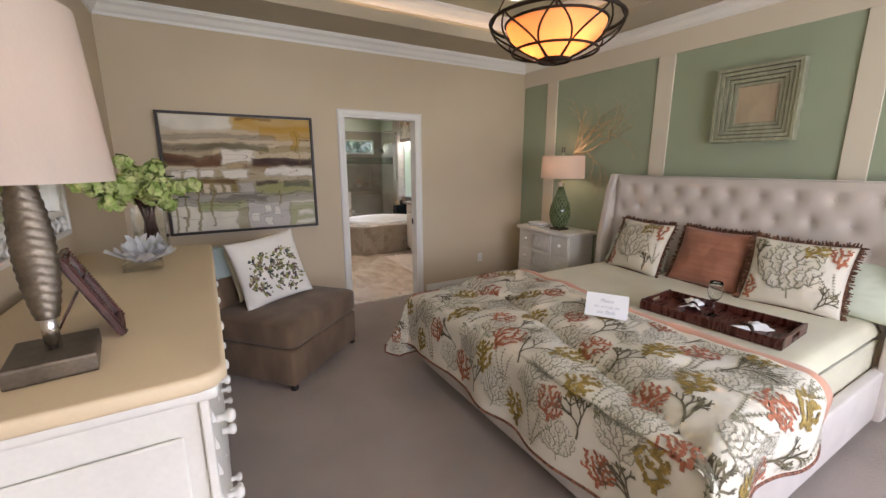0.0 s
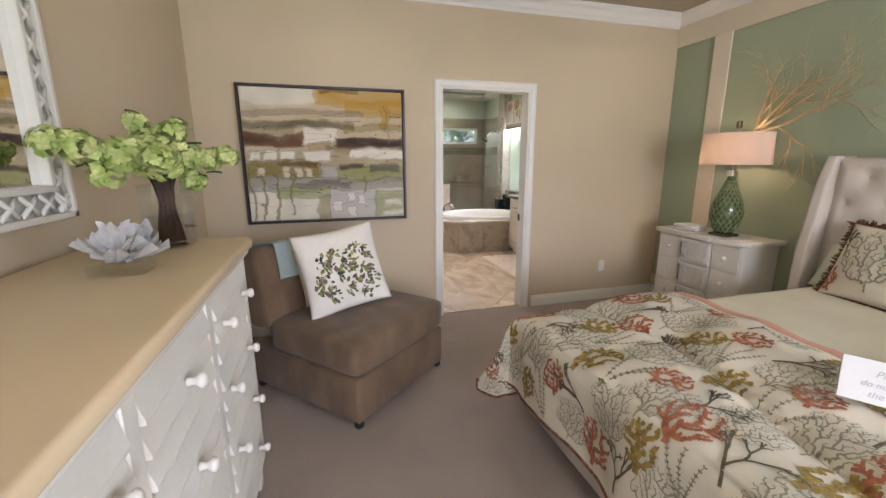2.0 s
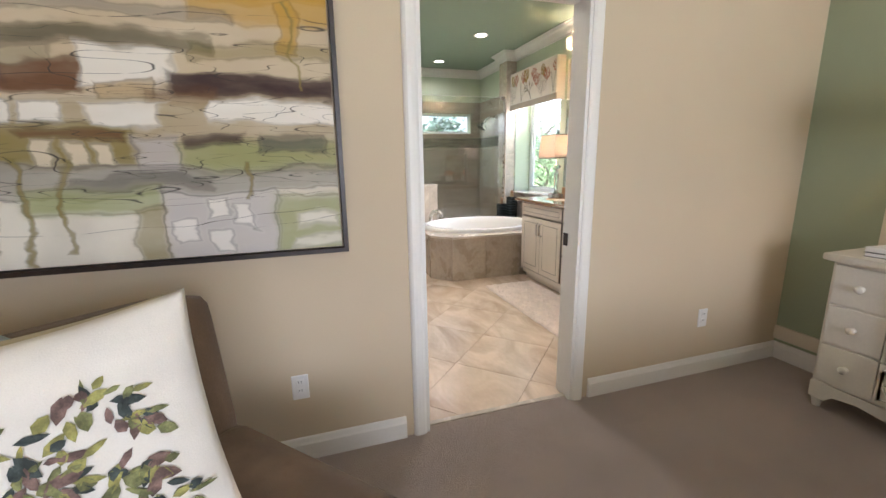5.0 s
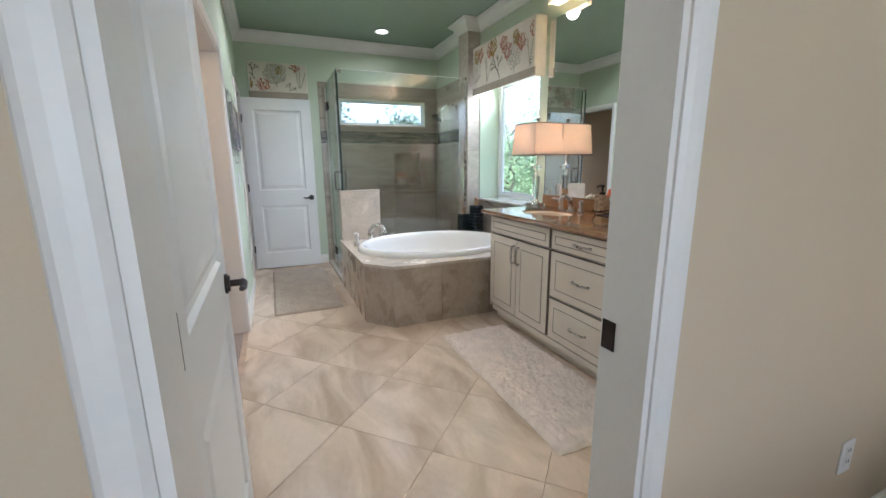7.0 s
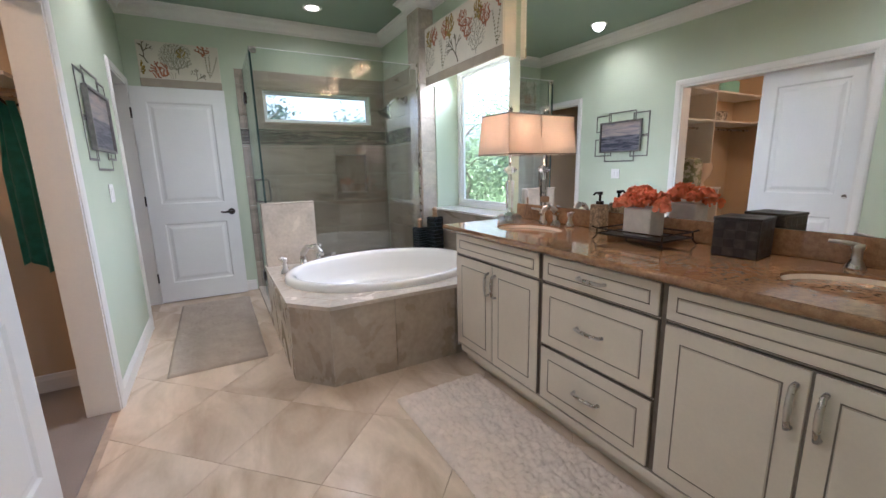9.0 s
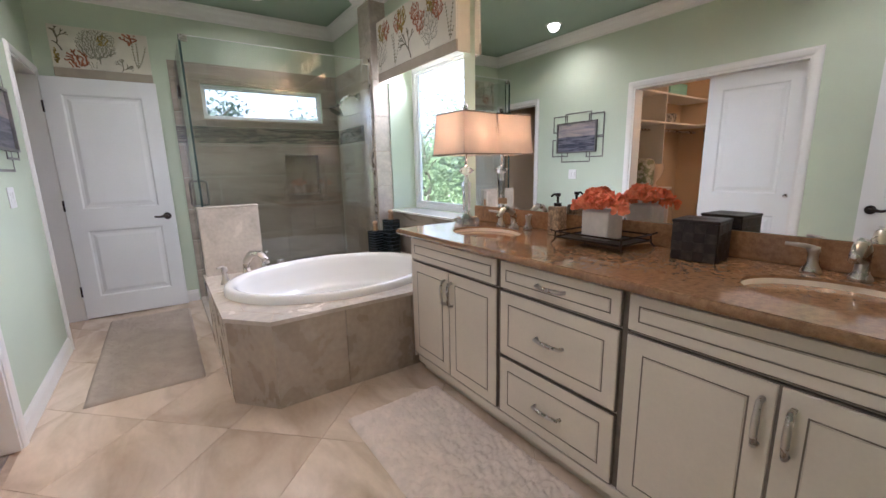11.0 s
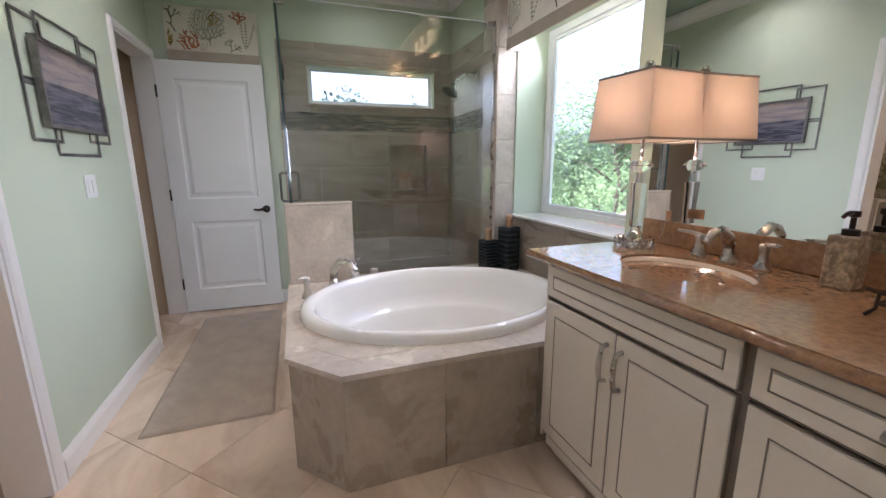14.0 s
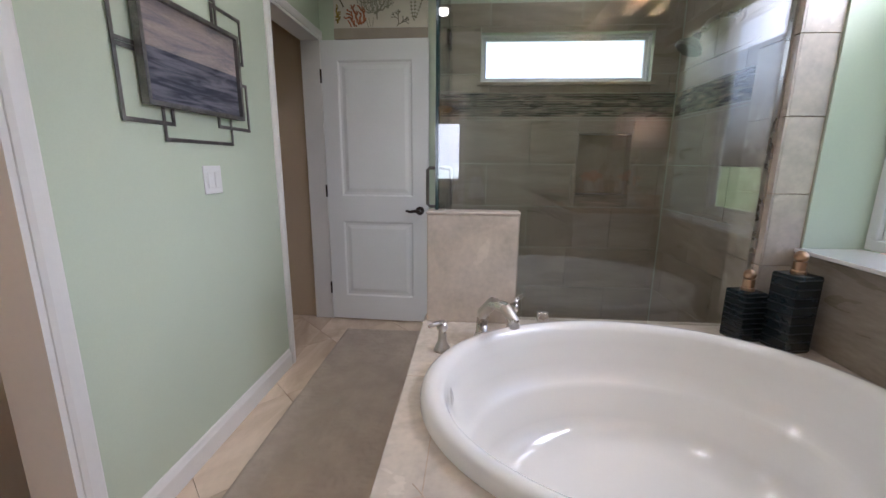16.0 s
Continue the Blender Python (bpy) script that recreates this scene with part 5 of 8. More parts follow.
part("seat", pad(bmesh.new(), -0.435, -0.015, 0.30, 0.435, 0.72, 0.505, 0.05, 0.02), M_BROWN, chair, smooth=True)
back = part("backrest", pad(bmesh.new(), -0.45, -0.11, 0.0, 0.43, 0.11, 0.50, 0.06, 0.01), M_BROWN, chair, smooth=True)
back.matrix_basis = pose(0, 0.77, 0.42, -10, 0, 0)
for x in (-0.40, 0.40):
    for y in (0.03, 0.87):
        part("leg", boxed(x - 0.02, y - 0.02, 0, x + 0.02, y + 0.02, 0.036, 0.003), M_DARK, chair)
throw = thing("throw_blanket", 0, 0, 0, "pale aqua knitted throw folded over the chair back", "blanket")
throw.matrix_world = CH @ pose(-0.17, 0.77, 0.47, -10, 0, 0)


def drape(u, v):
    s = v * 0.60
    if s < 0.22:
        y, z = -0.122, 0.24 + s
    elif s < 0.22 + 0.30:
        k = (s - 0.22) / 0.30
        y, z = -0.122 * math.cos(k * math.pi), 0.46 + 0.012 * math.sin(k * math.pi)
    else:
        y, z = 0.122, 0.46 - (s - 0.52)
    return (-0.16 + 0.32 * u + 0.004 * math.sin(v * 9), y + 0.003 * math.sin(u * 20), z + 0.004 * noise.noise((u * 4, v * 6, 0)))


bm = sheet(bmesh.new(), drape, 24, 50)
bmesh.ops.solidify(bm, geom=bm.faces[:], thickness=0.010)
part("knit", bm, M_AQUA, throw, smooth=True)
cushion("throw_pillow", CH @ pose(0.02, 0.58, 0.53, -20, 0, -4), 0.50, 0.46, 0.13, mat("pale_olive_linen", (0.60, 0.54, 0.36), 0.95, var=0.08, scale=12, fine=300, bump=0.4), "pale olive pillow tucked behind another", 31)
pil = cushion("throw_pillow", CH @ pose(-0.085, 0.33, 0.527, -20, -7, -26), 0.53, 0.53, 0.16, mat("white_linen", (0.80, 0.76, 0.68), 0.95, var=0.04, scale=8, fine=380, bump=0.45, dist=0.0015), "white linen pillow with embroidered flowers and leaves", 33)
rng = random.Random(12)
EMB = [mat("thread_olive", (0.28, 0.29, 0.11), 0.8, var=0.3, scale=50, fine=300, bump=0.3), mat("thread_teal_black", (0.07, 0.09, 0.08), 0.8, var=0.3, scale=50, fine=300, bump=0.3), mat("thread_plum", (0.27, 0.17, 0.14), 0.8, var=0.3, scale=50, fine=300, bump=0.3), mat("thread_yellow_green", (0.42, 0.40, 0.12), 0.8, var=0.25, scale=50, fine=300, bump=0.3)]


def on_pillow(x, z, w=0.53, h=0.53, t=0.16):
    a, b = 2 * x / w, 2 * z / h - 1
    puff = (max(0, 1 - abs(a) ** 2.6) * max(0, 1 - abs(b) ** 2.6)) ** 0.62
    wr = 0.010 * noise.noise((a * 2.2 + 33, b * 2.2, -1)) + 0.006 * noise.noise((a * 6 + 33, b * 6, -1))
    return Vector((x, -(t / 2 * puff + wr * puff) - 0.004, z))


sprays = [(-0.13, 0.33), (-0.05, 0.36), (0.10, 0.37), (-0.14, 0.24), (-0.03, 0.24), (0.04, 0.27), (0.13, 0.24), (0.15, 0.33), (-0.16, 0.16), (-0.10, 0.13), (0.0, 0.15), (0.08, 0.16), (0.15, 0.17), (0.10, 0.09), (0.02, 0.31), (-0.08, 0.29)]
for k, em in enumerate(EMB):
    bm = bmesh.new()
    for i, (sx, sz) in enumerate(sprays):
        for j in range(16):
            a = rng.uniform(0, 6.283)
            r, ln, w = rng.uniform(0, 0.05), rng.uniform(0.018, 0.048), rng.uniform(0.004, 0.012)
            if (i + j) % 4 != k:
                continue
            c = (sx + r * math.cos(a * 2), sz + r * math.sin(a * 2))
            d, n = (math.cos(a), math.sin(a)), (-math.sin(a), math.cos(a))
            q = [(c[0] + d[0] * ln * s + n[0] * w * e, c[1] + d[1] * ln * s + n[1] * w * e) for s, e in ((0, 0), (0.3, 1), (0.7, 0.8), (1, 0), (0.7, -0.8), (0.3, -1))]
            bm.faces.new([bm.verts.new(on_pillow(*p)) for p in q])
    part("embroidery", bm, em, pil, "embroidered leaves and petals", kind="stuff")

# ---- abstract painting ----
paint = thing("painting", 0.293, 4.05, 1.472, "abstract landscape painting in a dark floater frame", "painting")
PW, PH = 0.63, 0.525
M_EBONY = mat("ebony_frame", (0.03, 0.018, 0.012), 0.4, var=0.2, scale=20, fine=120, bump=0.1)
for q in ((-PW, -PH, PW, -PH + 0.018), (-PW, PH - 0.018, PW, PH), (-PW, -PH + 0.018, -PW + 0.018, PH - 0.018), (PW - 0.018, -PH + 0.018, PW, PH - 0.018)):
    part("frame_bar", boxed(q[0], -0.045, q[1], q[2], -0.002, q[3], 0.001), M_EBONY, paint)

def painting_material():
    """Watery bands and patches of thinned paint, one wash over another, with darker dried rims and ink lines."""
    m = mat("painted_canvas", (0.74, 0.69, 0.57), 0.8, var=0.07, scale=4, fine=420, bump=0.3, dist=0.001)
    n, l = m.node_tree.nodes, m.node_tree.links
    b = n["Principled BSDF"]
    col = next(k for k in l if k.to_socket == b.inputs["Base Color"]).from_socket

    def calc(op, x, y=None, z=None):
        k = n.new("ShaderNodeMath")
        k.operation = op
        for i, v in enumerate((x, y, z)):
            if v is None:
                continue
            if isinstance(v, (int, float)):
                k.inputs[i].default_value = v
            else:
                l.new(v, k.inputs[i])
        return k.outputs[0]

    def cloud(scale, stretch, detail=4.0, seed=0.0):
        mp, t = n.new("ShaderNodeMapping"), n.new("ShaderNodeTexNoise")
        l.new(tc.outputs["Object"], mp.inputs[0])
        mp.inputs["Scale"].default_value, mp.inputs["Location"].default_value = stretch, (seed, seed * 0.7, seed * 1.3)
        t.inputs["Scale"].default_value, t.inputs["Detail"].default_value = scale, detail
        l.new(mp.outputs[0], t.inputs["Vector"])
        return t.outputs["Fac"]

    def blend(fac, base, top):
        k = n.new("ShaderNodeMix")
        k.data_type = "RGBA"
        l.new(fac, k.inputs["Factor"])
        l.new(base, k.inputs["A"])
        if isinstance(top, tuple):
            k.inputs["B"].default_value = (*top, 1)
        else:
            l.new(top, k.inputs["B"])
        return k.outputs["Result"]

    def step(v, lo, hi):
        k = n.new("ShaderNodeMapRange")
        k.interpolation_type = "SMOOTHSTEP"
        k.inputs["From Min"].default_value, k.inputs["From Max"].default_value = lo, hi
        l.new(v, k.inputs["Value"])
        return k.outputs[0]

    tc, xyz = n.new("ShaderNodeTexCoord"), n.new("ShaderNodeSeparateXYZ")
    l.new(tc.outputs["Object"], xyz.inputs[0])
    u0 = calc("MULTIPLY_ADD", xyz.outputs[0], 0.5 / PW, 0.5)
    v0 = calc("MULTIPLY_ADD", xyz.outputs[2], 0.5 / PH, 0.5)
    wob, rip = cloud(5.0, (1, 1, 1), 3.0, 3.0), cloud(16.0, (0.7, 1, 1.2), 4.0, 9.0)
    wv, rv = cloud(3.6, (1, 1, 1.6), 3.0, 17.0), cloud(14.0, (0.5, 1, 1.5), 4.0, 29.0)
    u = calc("ADD", u0, calc("ADD", calc("MULTIPLY_ADD", wob, 0.10, -0.05), calc("MULTIPLY_ADD", rip, 0.05, -0.025)))
    v = calc("ADD", v0, calc("ADD", calc("MULTIPLY_ADD", wv, 0.09, -0.045), calc("MULTIPLY_ADD", rv, 0.05, -0.025)))
    pool = step(cloud(7.0, (0.5, 1, 1.6), 5.0, 41.0), 0.25, 0.72)

    def wash(x0, x1, z0, z1, c, strength=0.85, soft=0.012, rim=0.35):
        nonlocal col
        dx = calc("SUBTRACT", calc("ABSOLUTE", calc("SUBTRACT", u, (x0 + x1) / 2)), (x1 - x0) / 2)
        dz = calc("SUBTRACT", calc("ABSOLUTE", calc("SUBTRACT", v, (z0 + z1) / 2)), (z1 - z0) / 2)
        d = calc("MAXIMUM", dx, dz)
        body = calc("MULTIPLY", step(d, soft, -soft), calc("MULTIPLY_ADD", pool, strength * 0.25, strength * 0.78))
        col = blend(body, col, c)
        if rim:
            edge = calc("MULTIPLY", calc("SUBTRACT", 1.0, step(calc("ABSOLUTE", d), 0.0, 0.007)), rim)
            col = blend(edge, col, tuple(k * 0.28 for k in c))

    ochre, umber, brown, olive = (0.46, 0.26, 0.022), (0.050, 0.026, 0.022), (0.13, 0.055, 0.018), (0.22, 0.17, 0.04)
    tan, grey, sage, white, lilac = (0.45, 0.32, 0.16), (0.22, 0.195, 0.16), (0.27, 0.29, 0.10), (0.80, 0.76, 0.68), (0.45, 0.42, 0.42)
    # upper third: cream sky, gold cloud with runs, grey horizon
    wash(-0.05, 1.05, 0.55, 0.86, tan, 0.7, 0.03, 0.1)
    wash(0.44, 1.05, 0.86, 1.05, ochre, 0.95, 0.02, 0.2)
    wash(0.62, 1.05, 0.80, 0.90, ochre, 0.75, 0.02, 0.2)
    wash(0.46, 0.72, 0.955, 0.985, brown, 0.7, 0.008, 0.0)
    wash(0.84, 0.90, 0.70, 0.86, ochre, 0.8, 0.01, 0.3)
    wash(-0.05, 0.72, 0.79, 0.825, grey, 0.55, 0.012, 0.3)
    wash(-0.05, 0.66, 0.705, 0.755, (0.12, 0.10, 0.055), 0.9, 0.014, 0.2)
    wash(-0.05, 0.30, 0.66, 0.70, (0.30, 0.25, 0.15), 0.7, 0.014, 0.3)
    wash(0.60, 1.05, 0.69, 0.74, olive, 0.5, 0.014, 0.3)
    # dark bands
    wash(-0.05, 0.37, 0.575, 0.665, brown, 0.98, 0.012, 0.3)
    wash(-0.05, 0.20, 0.60, 0.64, umber, 0.7, 0.02, 0.0)
    wash(0.37, 0.56, 0.60, 0.70, white, 0.8, 0.014, 0.3)
    wash(0.40, 0.52, 0.55, 0.61, tan, 0.8, 0.01, 0.5)
    wash(0.55, 1.05, 0.555, 0.635, umber, 0.98, 0.012, 0.2)
    wash(0.50, 0.66, 0.52, 0.58, brown, 0.7, 0.02, 0.2)
    # pale blocks in olive water
    wash(-0.05, 1.05, 0.34, 0.55, (0.34, 0.25, 0.12), 0.8, 0.03, 0.1)
    wash(-0.05, 0.46, 0.33, 0.47, olive, 0.9, 0.02, 0.3)
    for x in (0.07, 0.165, 0.26):
        wash(x - 0.035, x + 0.035, 0.475, 0.545, white, 0.95, 0.010, 0.4)
    wash(0.36, 0.54, 0.47, 0.53, white, 0.85, 0.012, 0.3)
    wash(0.64, 1.05, 0.475, 0.545, white, 0.97, 0.010, 0.3)
    wash(0.20, 0.44, 0.425, 0.455, brown, 0.85, 0.012, 0.2)
    for x in (0.245, 0.31, 0.375, 0.10):
        wash(x - 0.022, x + 0.022, 0.335, 0.415, (0.70, 0.60, 0.44), 0.85, 0.010, 0.5)
    wash(0.46, 0.56, 0.30, 0.44, lilac, 0.7, 0.02, 0.3)
    wash(0.56, 1.05, 0.32, 0.42, sage, 0.75, 0.02, 0.3)
    wash(0.58, 0.70, 0.405, 0.44, umber, 0.85, 0.012, 0.2)
    wash(0.76, 0.96, 0.385, 0.435, (0.09, 0.09, 0.07), 0.8, 0.014, 0.3)
    # pale shore, grey shapes, sage corner
    wash(-0.05, 1.05, 0.25, 0.335, grey, 0.75, 0.016, 0.4)
    wash(0.30, 0.62, 0.275, 0.305, (0.10, 0.09, 0.07), 0.6, 0.012, 0.2)
    wash(0.18, 0.50, 0.20, 0.27, sage, 0.8, 0.02, 0.4)
    wash(0.50, 0.80, -0.05, 0.25, lilac, 0.7, 0.025, 0.4)
    for x, z in ((0.55, 0.12), (0.63, 0.06), (0.70, 0.16), (0.64, 0.19)):
        wash(x - 0.025, x + 0.025, z - 0.04, z + 0.04, white, 0.8, 0.012, 0.5)
    wash(0.79, 1.05, -0.05, 0.22, sage, 0.75, 0.025, 0.4)
    wash(0.86, 0.98, 0.10, 0.15, white, 0.8, 0.015, 0.2)
    wash(0.85, 1.0, 0.035, 0.065, white, 0.7, 0.012, 0.2)
    wash(0.43, 0.50, 0.0, 0.21, olive, 0.7, 0.015, 0.3)
    for x, z in ((0.035, 0.02), (0.10, 0.03), (0.185, 0.02), (0.285, 0.07), (0.72, 0.22)):
        wash(x - 0.006, x + 0.006, z, 0.36, olive, 0.85, 0.005, 0.2)
    wash(0.875, 0.885, 0.60, 0.86, olive, 0.8, 0.005, 0.0)
    # long loose ink lines
    for k, (lo, hi, w) in enumerate(((0.10, 0.84, 0.0035), (0.24, 0.78, 0.003), (0.20, 0.60, 0.0028))):
        lines = cloud(3.2 + k, (0.35, 1, 2.6), 2.0, 53.0 + 7 * k)
        band = calc("ABSOLUTE", calc("SUBTRACT", calc("FRACT", calc("MULTIPLY", calc("ADD", lines, calc("MULTIPLY", v0, 0.8)), 5.0 + k)), 0.5))
        on = calc("MULTIPLY", calc("SUBTRACT", 1.0, step(band, 0.0, w * 7)), calc("MULTIPLY", step(v0, lo, lo + 0.03), calc("SUBTRACT", 1.0, step(v0, hi - 0.03, hi))))
        col = blend(calc("MULTIPLY", on, calc("MULTIPLY", step(rip, 0.36, 0.50), 0.9)), col, (0.035, 0.03, 0.025))
    l.new(col, b.inputs["Base Color"])
    return m


part("canvas", boxed(-PW + 0.026, -0.036, -PH + 0.026, PW - 0.026, -0.004, PH - 0.026), painting_material(), paint, "brushed bands of gold, umber, white and sage paint")

# ---- chandelier ----
cx, cy = 1.60, 1.50
chan = thing("chandelier", cx, cy, 2.08, "amber glass bowl chandelier in a dark iron cage, lit", "chandelier")
M_AMBER = shade_cloth("amber_alabaster", (0.90, 0.55, 0.27))
part("bowl", lathe(bmesh.new(), [(0.0, 0.035), (0.10, 0.04), (0.20, 0.075), (0.27, 0.135), (0.30, 0.20), (0.30, 0.215), (0.295, 0.215), (0.292, 0.20), (0.262, 0.14), (0.195, 0.082), (0.10, 0.046), (0.0, 0.041)], 48), M_AMBER, chan, "amber alabaster glass bowl", smooth=True)
circ = lambda r, z, n=48: [(r * math.cos(2 * math.pi * i / n), r * math.sin(2 * math.pi * i / n), z) for i in range(n)]  # noqa: E731
for r, z, w in ((0.40, 0.225, 0.011), (0.305, 0.215, 0.008), (0.26, 0.055, 0.008)):
    part("ring", tube(bmesh.new(), circ(r, z), w, 8, True), M_IRON, chan, smooth=True)
part("ring", tube(bmesh.new(), circ(0.10, 0.005, 24), 0.008, 8, True), M_IRON, chan, smooth=True)
for k in range(8):
    a = 2 * math.pi * k / 8
    for s in (-1, 1):
        pts = []
        for i in range(11):
            f = i / 10
            r = 0.40 - 0.30 * f ** 1.7
            z = 0.225 - 0.22 * f ** 0.85
            b = a + s * 0.42 * math.sin(f * math.pi / 2)
            pts.append((r * math.cos(b), r * math.sin(b), z))
        part("rib", tube(bmesh.new(), pts, 0.006, 6), M_IRON, chan, smooth=True)
part("finial", lathe(bmesh.new(), [(0, -0.02), (0.012, -0.015), (0.02, 0.0), (0.1, 0.008), (0, 0.01)], 20), M_IRON, chan, smooth=True)
for k in range(4):
    a = math.pi / 4 + k * math.pi / 2
    part("hanger", tube(bmesh.new(), [(0.40 * math.cos(a), 0.40 * math.sin(a), 0.225), (0.30 * math.cos(a), 0.30 * math.sin(a), 0.42), (0.10 * math.cos(a), 0.10 * math.sin(a), 0.70), (0.03 * math.cos(a), 0.03 * math.sin(a), 0.80)], 0.006, 6), M_IRON, chan, smooth=True)
bm = bmesh.new()
tube(bm, [(0, 0, 0.04), (0, 0, 1.23)], 0.008, 8)
lathe(bm, [(0, 1.20), (0.065, 1.205), (0.07, 1.24), (0, 1.24)], 24)
chan.scale = (0.83, 0.83, 0.83)
part("stem", bm, M_IRON, chan, smooth=40)
for k in range(3):
    a = 2 * math.pi * k / 3 + 0.4
    bulb(chan, 0.14, 0.13 * math.cos(a), 0.13 * math.sin(a), 0.03, 200)


def downlight(x, y, z, watts, room):
    d = thing("downlight", x, y, z, "round white recessed downlight, lit, in the " + room + " ceiling", "downlight", group=room + " downlights")
    part("trim", lathe(bmesh.new(), [(0.062, -0.002), (0.085, -0.006), (0.088, 0.0), (0.062, 0.0)], 32), M_TRIM, d, smooth=40)
    part("lens", lathe(bmesh.new(), [(0.0, -0.003), (0.06, -0.003), (0.06, -0.001), (0.0, -0.001)], 32), M_LENS, d)
    lamp("downlight_beam", "SPOT", look((x, y, z - 0.012), (x, y, 0), 0), watts, (1.0, 0.88, 0.74), radius=0.06, cone=160)
    return d


for x, y in ((0.4, 3.05), (2.62, 3.05), (0.4, 0.2), (2.62, 0.2)):
    downlight(x, y, TZ, 14, "bedroom")


def outlet(x, y, z, axis="y"):
    o = thing("wall_outlet", x, y, z, "white duplex wall outlet", "outlet", group="wall outlets")
    part("plate", boxed(-0.035, -0.006, -0.057, 0.035, 0.0, 0.057, 0.003), M_PLATE, o)
    for s in (-0.028, 0.012):
        part("socket", boxed(-0.016, -0.0085, s, 0.016, -0.006, s + 0.026, 0.001), M_PLATE, o)
        bm = bmesh.new()
        for dx in (-0.007, 0.005):
            box(bm, dx, -0.0095, s + 0.010, dx + 0.002, -0.0085, s + 0.020)
        part("slot", bm, M_DARK, o)


outlet(0.682, 4.05, 0.355)
outlet(2.98, 4.05, 0.36)

# ---- bath: vanity ----
M_CAB = mat("putty_cabinet_paint", (0.77, 0.69, 0.57), 0.45, var=0.03, scale=4, fine=90, bump=0.04, dist=0.001)
M_GLAZE = mat("brown_glaze_line", (0.22, 0.18, 0.135), 0.5, var=0.1, scale=20, fine=90, bump=0)
M_STONE = mat("brown_granite", (0.40, 0.225, 0.11), 0.10, var=0.14, scale=55, fine=240, bump=0.0, c2=(0.29, 0.16, 0.08), mix=(0.35, 0.62), coat=0.3, detail=7, finevar=0.7)
M_PORC = mat("white_porcelain", (0.82, 0.80, 0.75), 0.08, var=0.01, bump=0, coat=0.4)
M_BISQ = mat("bisque_porcelain", (0.80, 0.66, 0.52), 0.10, var=0.01, bump=0, coat=0.4)
VX, VY = 3.03, 6.375

van = thing("vanity_cabinet", 3.22, 5.25, 0, "putty white glazed vanity cabinet with brushed pulls", "vanity")
part("carcass", boxed(VX - 3.22 + 0.02, 4.178 - 5.25, 0.10, 0.397, VY - 0.012 - 5.25, 0.86), M_CAB, van)
part("toe_kick", boxed(VX - 3.22 + 0.06, 4.18 - 5.25, 0.0, 0.39, VY - 0.02 - 5.25, 0.10), M_CAB, van)
part("base_mould", boxed(VX - 3.22 + 0.004, 4.178 - 5.25, 0.075, VX - 3.22 + 0.02, VY - 0.035 - 5.25, 0.115, 0.004, 2), M_CAB, van)
part("end_panel", boxed(VX - 3.22 + 0.0, VY - 0.011 - 5.25, 0.10, 0.397, VY - 5.25, 0.86), M_CAB, van)
for y in (5.607, 5.003):
    part("stile_groove", boxed(VX - 3.22 + 0.017, y - 0.012 - 5.25, 0.115, VX - 3.22 + 0.0195, y + 0.012 - 5.25, 0.85), M_GLAZE, van)


def front(name, y0, y1, z0, z1, frame_w=0.055):
    """A cabinet front with a flat frame, a glazed groove and a sunk flat panel."""
    x = VX - 3.22
    bm = bmesh.new()
    y0, y1 = y0 - 5.25, y1 - 5.25
    box(bm, x, y0, z0, x + 0.019, y1, z1, 0.003, 2)
    d = part(name, bm, M_CAB, van)
    w = frame_w
    for a, b, c, e in ((y0 + w, z0 + w, y1 - w, z0 + w + 0.004), (y0 + w, z1 - w - 0.004, y1 - w, z1 - w), (y0 + w, z0 + w, y0 + w + 0.004, z1 - w), (y1 - w - 0.004, z0 + w, y1 - w, z1 - w)):
        part("glaze_line", boxed(x - 0.0012, a, b, x + 0.001, c, e), M_GLAZE, d, "dark glaze in the groove")
    for a, b, c, e in ((y0 - 0.004, z0 - 0.004, y1 + 0.004, z0 - 0.001), (y0 - 0.004, z1 + 0.001, y1 + 0.004, z1 + 0.004), (y0 - 0.004, z0, y0 - 0.001, z1), (y1 + 0.001, z0, y1 + 0.004, z1)):
        part("glaze_line", boxed(x + 0.004, a, b, x + 0.019, c, e), M_GLAZE, d, "dark glaze in the groove")
    bm = bmesh.new()
    for a, b, c, e in ((y0 + w + 0.006, z0 + w + 0.006, y1 - w - 0.006, z1 - w - 0.006),):
        box(bm, x - 0.003, a, b, x + 0.001, c, e, 0.0015)
    part("field", bm, M_CAB, d)
    return d


def pull(parent, y, z, upright):
    x = VX - 3.22
    y -= 5.25
    h = 0.065
    pts = [(x + 0.002, -h), (x - 0.022, -h + 0.004), (x - 0.029, -h * 0.4), (x - 0.030, 0), (x - 0.029, h * 0.4), (x - 0.022, h - 0.004), (x + 0.002, h)]
    bm = tube(bmesh.new(), [(p, y, z + q) if upright else (p, y + q, z) for p, q in pts], [0.008, 0.008, 0.0085, 0.009, 0.0085, 0.008, 0.008], 8)
    part("pull", bm, M_NICKEL, parent, "brushed nickel bow pull", smooth=True)


for y0, y1 in ((5.622, VY - 0.005), (4.185, 4.988)):
    m = (y0 + y1) / 2
    front("false_drawer", y0, y1, 0.73, 0.85, 0.033)
    a, b = front("door", y0, m - 0.004, 0.125, 0.712), front("door", m + 0.004, y1, 0.125, 0.712)
    pull(a, m - 0.032, 0.60, True)
    pull(b, m + 0.032, 0.60, True)
for z0, z1, w in ((0.73, 0.85, 0.033), (0.415, 0.712, 0.05), (0.125, 0.395, 0.05)):
    d = front("drawer", 5.018, 5.592, z0, z1, w)
    pull(d, 5.305, (z0 + z1) / 2, False)

SINKS = ((3.315, 6.02), (3.30, 4.56))


